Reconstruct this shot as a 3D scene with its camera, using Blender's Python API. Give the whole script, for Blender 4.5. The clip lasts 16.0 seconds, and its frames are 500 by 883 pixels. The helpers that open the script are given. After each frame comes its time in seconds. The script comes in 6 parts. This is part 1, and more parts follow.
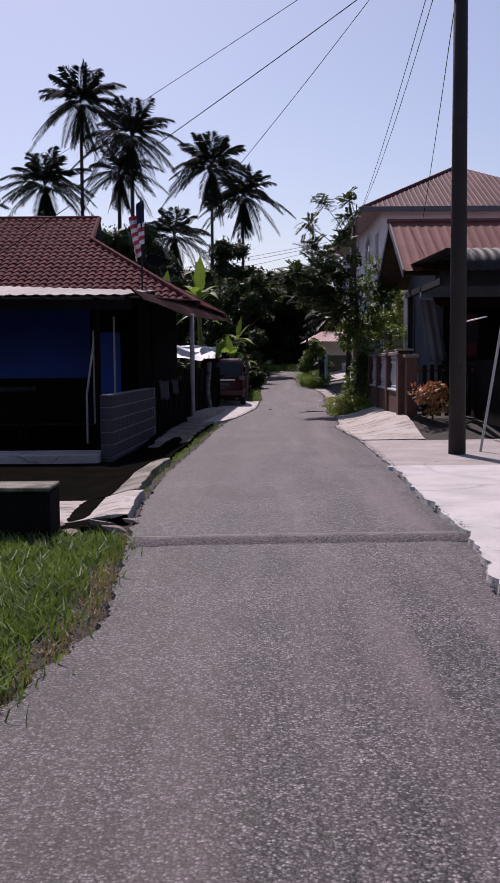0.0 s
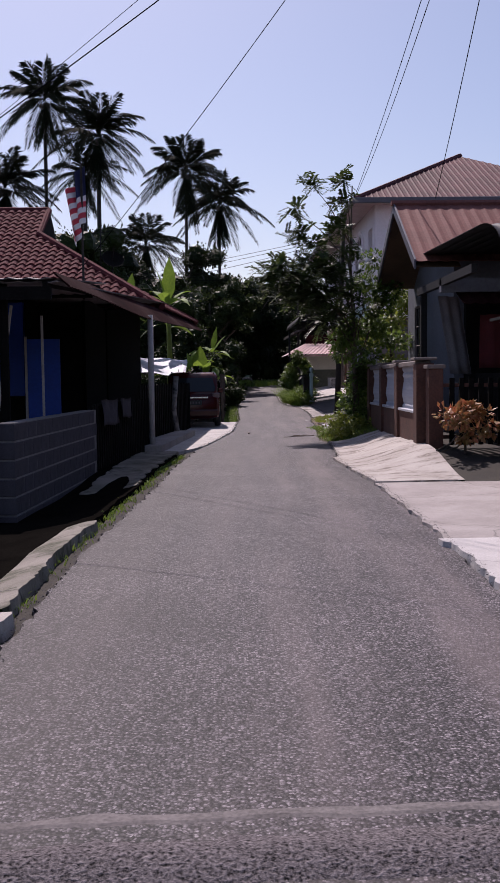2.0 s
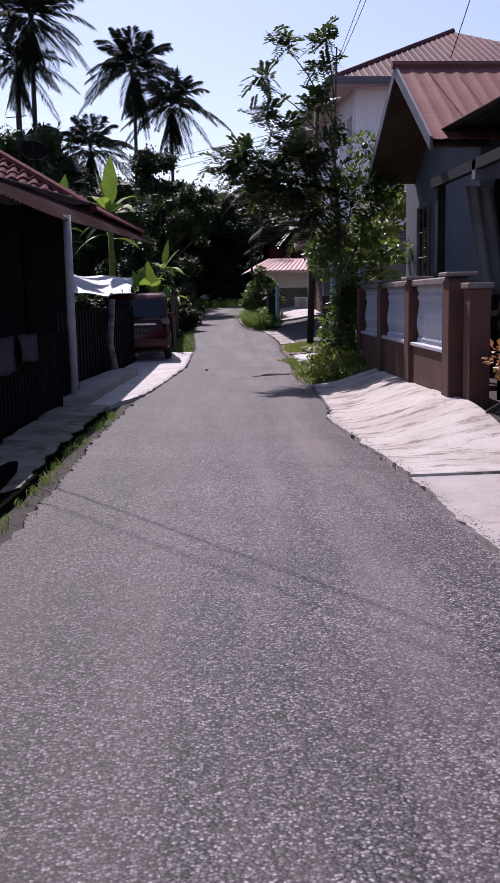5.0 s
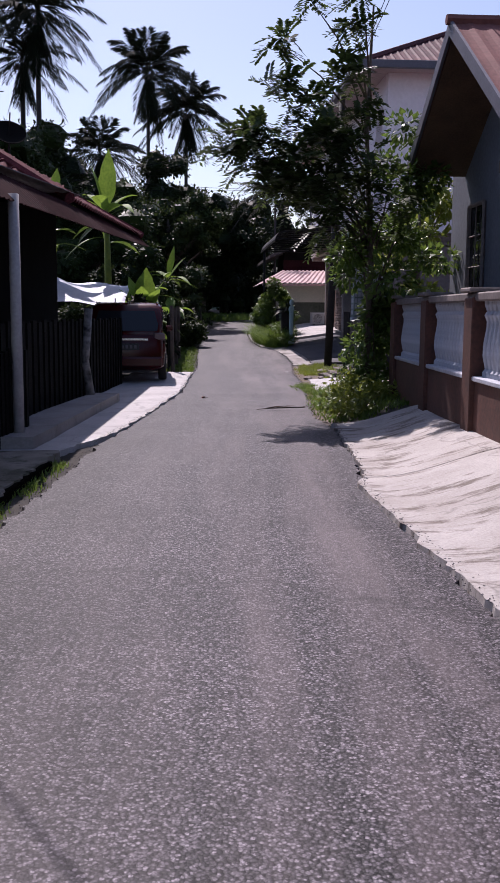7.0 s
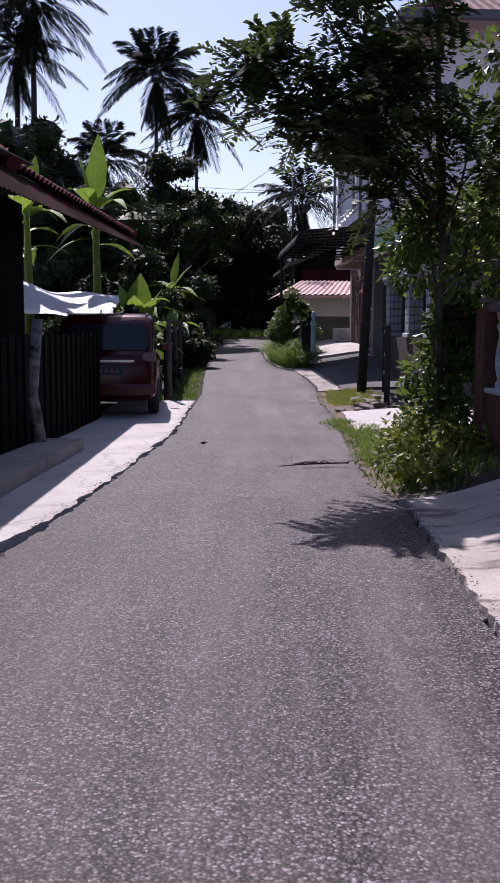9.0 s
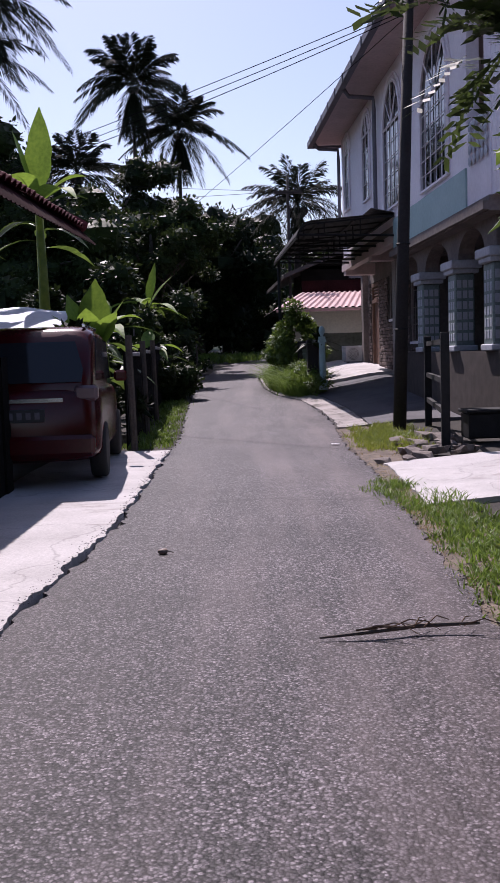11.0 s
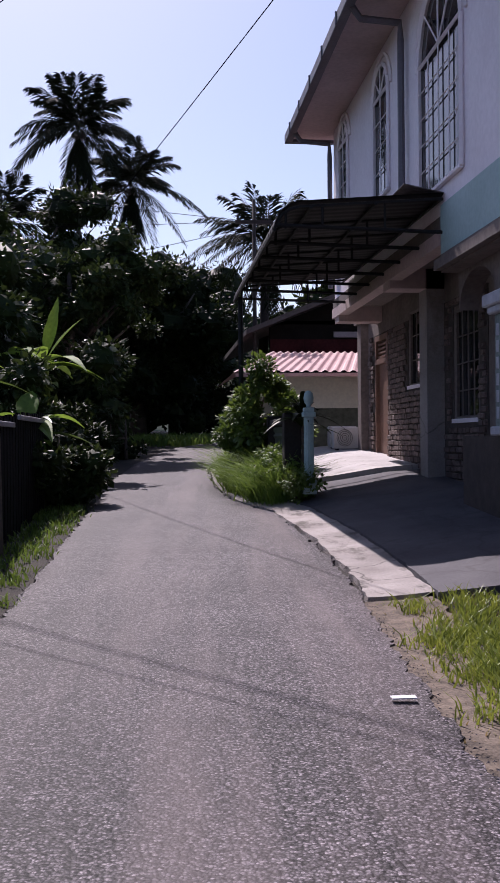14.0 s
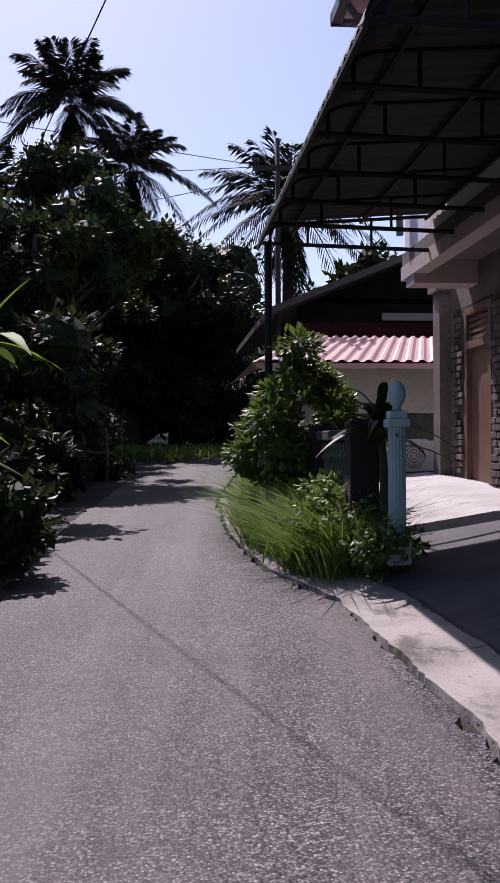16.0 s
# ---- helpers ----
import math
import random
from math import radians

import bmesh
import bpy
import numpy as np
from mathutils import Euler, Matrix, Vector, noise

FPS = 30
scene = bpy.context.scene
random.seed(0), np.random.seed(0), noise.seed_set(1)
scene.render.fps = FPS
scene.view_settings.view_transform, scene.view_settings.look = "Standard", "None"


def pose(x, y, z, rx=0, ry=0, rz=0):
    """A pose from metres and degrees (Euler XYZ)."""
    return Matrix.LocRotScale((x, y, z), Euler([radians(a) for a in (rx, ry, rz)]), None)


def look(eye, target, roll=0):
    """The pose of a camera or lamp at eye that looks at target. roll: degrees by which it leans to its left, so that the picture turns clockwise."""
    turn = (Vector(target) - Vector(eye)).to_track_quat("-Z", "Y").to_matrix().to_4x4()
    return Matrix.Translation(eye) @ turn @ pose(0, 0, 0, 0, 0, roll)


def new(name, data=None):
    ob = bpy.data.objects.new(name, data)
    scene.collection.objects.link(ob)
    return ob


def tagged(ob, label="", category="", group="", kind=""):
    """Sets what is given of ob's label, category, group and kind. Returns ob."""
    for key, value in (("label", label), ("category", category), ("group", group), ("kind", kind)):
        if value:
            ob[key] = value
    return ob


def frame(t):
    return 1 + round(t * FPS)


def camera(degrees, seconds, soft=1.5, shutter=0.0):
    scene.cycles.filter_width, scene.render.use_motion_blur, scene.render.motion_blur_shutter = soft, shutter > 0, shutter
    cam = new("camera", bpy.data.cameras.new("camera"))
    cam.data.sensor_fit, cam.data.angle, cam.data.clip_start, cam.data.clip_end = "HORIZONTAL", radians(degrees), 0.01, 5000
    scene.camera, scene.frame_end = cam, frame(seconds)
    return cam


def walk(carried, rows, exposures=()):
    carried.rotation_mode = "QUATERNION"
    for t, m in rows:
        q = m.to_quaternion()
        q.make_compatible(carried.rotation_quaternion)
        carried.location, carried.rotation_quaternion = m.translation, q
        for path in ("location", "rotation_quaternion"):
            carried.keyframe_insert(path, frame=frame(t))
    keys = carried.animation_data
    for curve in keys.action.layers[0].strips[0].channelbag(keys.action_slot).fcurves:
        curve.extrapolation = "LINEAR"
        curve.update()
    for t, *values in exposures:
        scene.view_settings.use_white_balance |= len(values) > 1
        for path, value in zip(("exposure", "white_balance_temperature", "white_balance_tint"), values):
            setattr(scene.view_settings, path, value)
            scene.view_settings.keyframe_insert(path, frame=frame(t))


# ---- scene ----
cam = camera(29.4, 16.0, soft=1.1)
PATH = [
    (0, (-0.035, 0.074, 1.447), (-0.018, 2.067, 1.287), -0.5),
    (0.5, (0.018, 1.438, 1.436), (0.054, 3.431, 1.27), -0.7),
    (1, (0.041, 2.767, 1.42), (0.103, 4.759, 1.255), -0.7),
    (1.5, (0.094, 4.045, 1.396), (0.153, 6.038, 1.236), -0.6),
    (2, (0.102, 5.057, 1.412), (0.164, 7.052, 1.285), -0.7),
    (2.5, (0.123, 6.077, 1.411), (0.186, 8.073, 1.303), -0.8),
    (3, (0.144, 7.057, 1.432), (0.211, 9.053, 1.324), -0.9),
    (3.5, (0.17, 7.911, 1.465), (0.26, 9.901, 1.28), -0.3),
    (3.9, (0.185, 8.459, 1.451), (0.306, 10.446, 1.256), -0.1),
    (4, (0.173, 8.618, 1.481), (0.296, 10.585, 1.145), -0.2),
    (4.5, (0.199, 9.309, 1.515), (0.328, 11.267, 1.125), -0.8),
    (4.7, (0.224, 9.605, 1.517), (0.368, 11.575, 1.201), -1.2),
    (6.8, (0.621, 13.255, 1.512), (0.743, 15.233, 1.247), 0.3),
    (7, (0.636, 13.642, 1.5), (0.76, 15.62, 1.232), 0.4),
    (7.5, (0.703, 14.706, 1.477), (0.825, 16.683, 1.206), 0.4),
    (8, (0.755, 15.846, 1.468), (0.87, 17.824, 1.197), 0.5),
    (8.5, (0.828, 17.072, 1.452), (0.926, 19.052, 1.186), 0.4),
    (9, (0.872, 18.357, 1.44), (0.968, 20.341, 1.207), 0.3),
    (9.2, (0.909, 18.856, 1.425), (1.0, 20.842, 1.202), -0.1),
    (11.3, (1.22, 24.709, 1.314), (1.324, 26.699, 1.15), -1.88),
    (11.5, (1.285, 25.2, 1.325), (1.391, 27.191, 1.175), -1.9),
    (12, (1.408, 26.758, 1.286), (1.557, 28.752, 1.197), -1.76),
    (12.5, (1.502, 28.15, 1.225), (1.7, 30.14, 1.221), -1.69),
    (13, (1.613, 29.736, 1.22), (1.814, 31.726, 1.239), -1.2),
    (13.5, (1.769, 31.365, 1.227), (1.964, 33.356, 1.222), -0.5),
    (14, (1.889, 32.916, 1.264), (2.084, 34.907, 1.259), -0.5),
    (14.5, (1.975, 34.439, 1.312), (2.172, 36.429, 1.302), -0.3),
    (15, (2.077, 35.959, 1.352), (2.272, 37.949, 1.346), -0.3),
    (15.5, (2.125, 37.495, 1.403), (2.322, 39.485, 1.401), -0.1),
    (16, (2.183, 39.016, 1.442), (2.365, 41.008, 1.45), -0.3),
]
walk(cam, [(t, look(eye, target, roll)) for t, eye, target, roll in PATH],
     exposures=[(t, s, 6450 if t < 3.5 else 6280 if 12.5 < t < 13.3 else 6150, 27) for t, s in ((0.0, 0.0), (2.5, 0.1), (3.4, 0.2), (3.9, 0.1), (4.4, 0.58), (4.7, 0.46), (7.0, 0.33), (9.0, 0.36), (12.0, 0.40), (12.6, 0.18), (13.2, 0.26), (14.3, 0.42), (15.2, 0.40), (16.0, 0.36))])

# ---- light ----
SUN_SHIFT = (0.2, -0.80)                      # metres a shadow runs for each metre of height
elev = math.atan(1.0 / math.hypot(*SUN_SHIFT))
sun_way = Vector((SUN_SHIFT[0], SUN_SHIFT[1], -1.0)).normalized()
world = bpy.data.worlds.new("sky")
scene.world = world
world.use_nodes = True
wn = world.node_tree
sky = wn.nodes.new("ShaderNodeTexSky")
sky.sky_type, sky.sun_disc = "NISHITA", False
sky.sun_elevation = elev
sky.sun_rotation = math.atan2(-SUN_SHIFT[0], -SUN_SHIFT[1])
sky.air_density, sky.dust_density, sky.ozone_density = 1.0, 1.15, 1.1
wn.links.new(sky.outputs[0], wn.nodes["Background"].inputs[0])
wn.nodes["Background"].inputs[1].default_value = 0.1
sun = new("sun", bpy.data.lights.new("sun", "SUN"))
sun.data.energy, sun.data.angle, sun.data.color = 4.8, radians(0.5), (1.0, 0.94, 0.86)
sun.rotation_euler = sun_way.to_track_quat("-Z", "Y").to_euler()


# ---- materials ----
def mat(name, a, b=None, scale=4.0, rough=0.8, bump=0.3, fine=60.0, metal=0.0, spec=0.5, big=0.5, translucent=0.0, island=0.0, stretch=None):
    """Two colours mixed by coarse and fine noise, with relief; island varies the joined pieces."""
    b = b or tuple(c * 0.65 for c in a)
    m = bpy.data.materials.new(name)
    m.use_nodes = True
    t = m.node_tree
    n, ln = t.nodes, t.links
    bs = n["Principled BSDF"]
    tc = n.new("ShaderNodeTexCoord")
    n1, n2 = n.new("ShaderNodeTexNoise"), n.new("ShaderNodeTexNoise")
    n1.inputs["Scale"].default_value, n2.inputs["Scale"].default_value = scale, fine
    n1.inputs["Detail"].default_value, n2.inputs["Detail"].default_value = 6, 4
    src = tc.outputs["Object"]
    if stretch:
        mp = n.new("ShaderNodeMapping")
        mp.inputs["Scale"].default_value = stretch
        ln.new(src, mp.inputs["Vector"])
        src = mp.outputs[0]
    ln.new(src, n1.inputs["Vector"]), ln.new(src, n2.inputs["Vector"])
    add = n.new("ShaderNodeMath")
    add.operation = "MULTIPLY_ADD"
    add.inputs[1].default_value = 1 - big
    sc = n.new("ShaderNodeMath")
    sc.operation = "MULTIPLY"
    sc.inputs[1].default_value = big
    ln.new(n1.outputs["Fac"], sc.inputs[0])
    ln.new(n2.outputs["Fac"], add.inputs[0]), ln.new(sc.outputs[0], add.inputs[2])
    ramp = n.new("ShaderNodeValToRGB")
    ramp.color_ramp.elements[0].position, ramp.color_ramp.elements[1].position = 0.36, 0.64
    ramp.color_ramp.elements[0].color, ramp.color_ramp.elements[1].color = (*b, 1), (*a, 1)
    ln.new(add.outputs[0], ramp.inputs[0])
    col = ramp.outputs[0]
    if island:
        geo = n.new("ShaderNodeNewGeometry")
        info = n.new("ShaderNodeObjectInfo")
        s = n.new("ShaderNodeMath")
        s.operation = "ADD"
        ln.new(geo.outputs["Random Per Island"], s.inputs[0]), ln.new(info.outputs["Random"], s.inputs[1])
        mr = n.new("ShaderNodeMapRange")
        mr.inputs[1].default_value, mr.inputs[2].default_value = 0, 2
        mr.inputs[3].default_value, mr.inputs[4].default_value = 1 - island, 1 + island
        ln.new(s.outputs[0], mr.inputs[0])
        hs = n.new("ShaderNodeHueSaturation")
        ln.new(mr.outputs[0], hs.inputs["Value"]), ln.new(col, hs.inputs["Color"])
        col = hs.outputs[0]
    ln.new(col, bs.inputs["Base Color"])
    bs.inputs["Roughness"].default_value, bs.inputs["Metallic"].default_value = rough, metal
    bs.inputs["Specular IOR Level"].default_value = spec
    height = add.outputs[0]
    if bump:
        bp = n.new("ShaderNodeBump")
        bp.inputs["Strength"].default_value, bp.inputs["Distance"].default_value = bump, 0.02
        ln.new(height, bp.inputs["Height"]), ln.new(bp.outputs[0], bs.inputs["Normal"])
    if translucent:
        tr, mx = n.new("ShaderNodeBsdfTranslucent"), n.new("ShaderNodeMixShader")
        hs2 = n.new("ShaderNodeHueSaturation")
        hs2.inputs["Value"].default_value, hs2.inputs["Hue"].default_value = 1.6, 0.48
        ln.new(col, hs2.inputs["Color"]), ln.new(hs2.outputs[0], tr.inputs["Color"])
        mx.inputs[0].default_value = translucent
        ln.new(bs.outputs[0], mx.inputs[1]), ln.new(tr.outputs[0], mx.inputs[2])
        ln.new(mx.outputs[0], n["Material Output"].inputs[0])
    return m


def asphalt_mat(name="asphalt", gain=1.0):
    """Worn chip-seal asphalt: stone chips in dark binder, dusty tan wheel bands, a darker western side, fine cracks."""
    m = bpy.data.materials.new(name)
    m.use_nodes = True
    t = m.node_tree
    n, ln = t.nodes, t.links
    bs = n["Principled BSDF"]
    tc = n.new("ShaderNodeTexCoord")
    src = tc.outputs["Object"]

    def node(kind, **inputs):
        q = n.new(kind)
        for k, v in inputs.items():
            q.inputs[k.replace("_", " ")].default_value = v
        return q

    def ranged(out, a, b, c, d):
        q = n.new("ShaderNodeMapRange")
        for i, v in enumerate((a, b, c, d)):
            q.inputs[i + 1].default_value = v
        ln.new(out, q.inputs[0])
        return q.outputs[0]

    def mathed(op, a, b):
        q = n.new("ShaderNodeMath")
        q.operation = op
        for i, v in enumerate((a, b)):
            if isinstance(v, (int, float)):
                q.inputs[i].default_value = v
            else:
                ln.new(v, q.inputs[i])
        return q.outputs[0]

    def mixed(fac, a, b, blend="MIX"):
        q = n.new("ShaderNodeMix")
        q.data_type, q.blend_type = "RGBA", blend
        if isinstance(fac, (int, float)):
            q.inputs[0].default_value = fac
        else:
            ln.new(fac, q.inputs[0])
        for i, v in ((6, a), (7, b)):
            if isinstance(v, tuple):
                q.inputs[i].default_value = v
            else:
                ln.new(v, q.inputs[i])
        return q.outputs[2]

    # stone chips: one random tone for each, with dark binder in the gaps
    chips = node("ShaderNodeTexVoronoi", Scale=80.0)
    ln.new(src, chips.inputs["Vector"])
    tone = n.new("ShaderNodeSeparateColor")
    ln.new(chips.outputs["Color"], tone.inputs[0])
    small = node("ShaderNodeTexVoronoi", Scale=170.0)
    ln.new(src, small.inputs["Vector"])
    tone2 = n.new("ShaderNodeSeparateColor")
    ln.new(small.outputs["Color"], tone2.inputs[0])
    value = mathed("ADD", mathed("MULTIPLY", tone.outputs[0], 0.68), mathed("MULTIPLY", tone2.outputs[1], 0.32))
    ramp = n.new("ShaderNodeValToRGB")
    cr = ramp.color_ramp
    cr.elements[0].position, cr.elements[0].color = 0.12, (0.006 * gain, 0.005 * gain, 0.0062 * gain, 1)
    cr.elements[1].position, cr.elements[1].color = 0.95, (0.34 * gain, 0.30 * gain, 0.325 * gain, 1)
    for at, v in ((0.32, 0.03), (0.5, 0.074), (0.74, 0.145)):
        e = cr.elements.new(at)
        e.color = (v * gain, 0.87 * v * gain, 0.97 * v * gain, 1)
    ln.new(value, ramp.inputs[0])
    gap = ranged(chips.outputs["Distance"], 0.4, 0.72, 1.0, 0.22)
    col = mixed(1.0, ramp.outputs[0], gap, "MULTIPLY")
    # patches worn smoother or left open
    big = node("ShaderNodeTexNoise", Scale=0.8, Detail=7.0, Roughness=0.62)
    ln.new(src, big.inputs["Vector"])
    col = mixed(1.0, col, ranged(big.outputs["Fac"], 0.3, 0.7, 0.68, 1.32), "MULTIPLY")
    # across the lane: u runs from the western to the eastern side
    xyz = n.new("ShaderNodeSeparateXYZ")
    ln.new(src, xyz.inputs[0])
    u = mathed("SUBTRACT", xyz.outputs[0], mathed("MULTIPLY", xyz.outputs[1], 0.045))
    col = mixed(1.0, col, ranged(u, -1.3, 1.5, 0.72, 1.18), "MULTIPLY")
    band = n.new("ShaderNodeCombineXYZ")
    ln.new(mathed("MULTIPLY", u, 2.0), band.inputs[0]), ln.new(mathed("MULTIPLY", xyz.outputs[1], 0.16), band.inputs[1])
    streak = node("ShaderNodeTexNoise", Scale=1.0, Detail=6.0, Roughness=0.6)
    ln.new(band.outputs[0], streak.inputs["Vector"])
    dusty = mathed("MULTIPLY", ranged(streak.outputs["Fac"], 0.44, 0.66, 0.0, 0.62), ranged(u, -0.9, 0.8, 0.3, 1.0))
    col = mixed(dusty, col, (0.145 * gain, 0.118 * gain, 0.120 * gain, 1))
    # thin wandering cracks
    wob = node("ShaderNodeTexNoise", Scale=1.3)
    ln.new(src, wob.inputs["Vector"])
    va = n.new("ShaderNodeVectorMath")
    va.operation = "MULTIPLY_ADD"
    va.inputs[1].default_value = (0.9, 0.9, 0)
    ln.new(wob.outputs["Color"], va.inputs[0]), ln.new(src, va.inputs[2])
    ck = node("ShaderNodeTexVoronoi", Scale=0.2)
    ck.feature = "DISTANCE_TO_EDGE"
    ln.new(va.outputs[0], ck.inputs["Vector"])
    col = mixed(ranged(ck.outputs["Distance"], 0.0, 0.004, 0.5, 0.0), col, (0.02, 0.018, 0.018, 1))
    ln.new(col, bs.inputs["Base Color"])
    bs.inputs["Roughness"].default_value = 0.6
    bs.inputs["Specular IOR Level"].default_value = 0.2
    bp = node("ShaderNodeBump", Strength=0.4, Distance=0.006)
    ln.new(mathed("SUBTRACT", value, chips.outputs["Distance"]), bp.inputs["Height"]), ln.new(bp.outputs[0], bs.inputs["Normal"])
    return m


def concrete_mat(name, pale, dull, dirt, streak=(1.0, 1.0), amount=0.6, crack=0.5, spread=0.55):
    """Weathered concrete: clouded tone, ragged dirt streaks, pitting and hairline cracks."""
    m = bpy.data.materials.new(name)
    m.use_nodes = True
    t = m.node_tree
    n, ln = t.nodes, t.links
    bs = n["Principled BSDF"]
    tc = n.new("ShaderNodeTexCoord")
    src = tc.outputs["Object"]

    def noise_fac(scale, detail, rough, stretch=None):
        q = n.new("ShaderNodeTexNoise")
        q.inputs["Scale"].default_value, q.inputs["Detail"].default_value, q.inputs["Roughness"].default_value = scale, detail, rough
        v = src
        if stretch:
            mp = n.new("ShaderNodeMapping")
            mp.inputs["Scale"].default_value = (*stretch, 1)
            mp.inputs["Rotation"].default_value = (0, 0, 0.25)
            ln.new(src, mp.inputs["Vector"])
            v = mp.outputs[0]
        ln.new(v, q.inputs["Vector"])
        return q.outputs["Fac"]

    def ranged(out, a, b, c, d):
        q = n.new("ShaderNodeMapRange")
        for i, v in enumerate((a, b, c, d)):
            q.inputs[i + 1].default_value = v
        ln.new(out, q.inputs[0])
        return q.outputs[0]

    def mixed(fac, a, b, blend="MIX"):
        q = n.new("ShaderNodeMix")
        q.data_type, q.blend_type = "RGBA", blend
        if isinstance(fac, (int, float)):
            q.inputs[0].default_value = fac
        else:
            ln.new(fac, q.inputs[0])
        for i, v in ((6, a), (7, b)):
            if isinstance(v, tuple):
                q.inputs[i].default_value = (*v, 1)
            else:
                ln.new(v, q.inputs[i])
        return q.outputs[2]

    col = mixed(ranged(noise_fac(1.4, 8, 0.6), 0.35, 0.62, 0, 1), dull, pale)
    col = mixed(ranged(noise_fac(1.0, 10, 0.72, streak), spread, spread + 0.09, 0, amount), col, dirt)
    fine = noise_fac(55, 5, 0.7)
    col = mixed(1.0, col, ranged(fine, 0.3, 0.7, 0.8, 1.15), "MULTIPLY")
    wob = n.new("ShaderNodeTexNoise")
    wob.inputs["Scale"].default_value, wob.inputs["Detail"].default_value = 2.0, 6
    ln.new(src, wob.inputs["Vector"])
    va = n.new("ShaderNodeVectorMath")
    va.operation = "MULTIPLY_ADD"
    va.inputs[1].default_value = (0.8, 0.8, 0)
    ln.new(wob.outputs["Color"], va.inputs[0]), ln.new(src, va.inputs[2])
    ck = n.new("ShaderNodeTexVoronoi")
    ck.feature = "DISTANCE_TO_EDGE"
    ck.inputs["Scale"].default_value = 0.42
    ln.new(va.outputs[0], ck.inputs["Vector"])
    col = mixed(ranged(ck.outputs["Distance"], 0.0, 0.008, crack, 0.0), col, (0.03, 0.026, 0.024))
    ln.new(col, bs.inputs["Base Color"])
    bs.inputs["Roughness"].default_value, bs.inputs["Specular IOR Level"].default_value = 0.85, 0.3
    bp = n.new("ShaderNodeBump")
    bp.inputs["Strength"].default_value, bp.inputs["Distance"].default_value = 0.35, 0.01
    ln.new(fine, bp.inputs["Height"]), ln.new(bp.outputs[0], bs.inputs["Normal"])
    return m


def plain(name, col, rough=0.5, metal=0.0, trans=0.0, alpha=1.0):
    m = bpy.data.materials.new(name)
    m.use_nodes = True
    bs = m.node_tree.nodes["Principled BSDF"]
    bs.inputs["Base Color"].default_value = (*col, 1)
    bs.inputs["Roughness"].default_value, bs.inputs["Metallic"].default_value = rough, metal
    bs.inputs["Transmission Weight"].default_value = trans
    return m


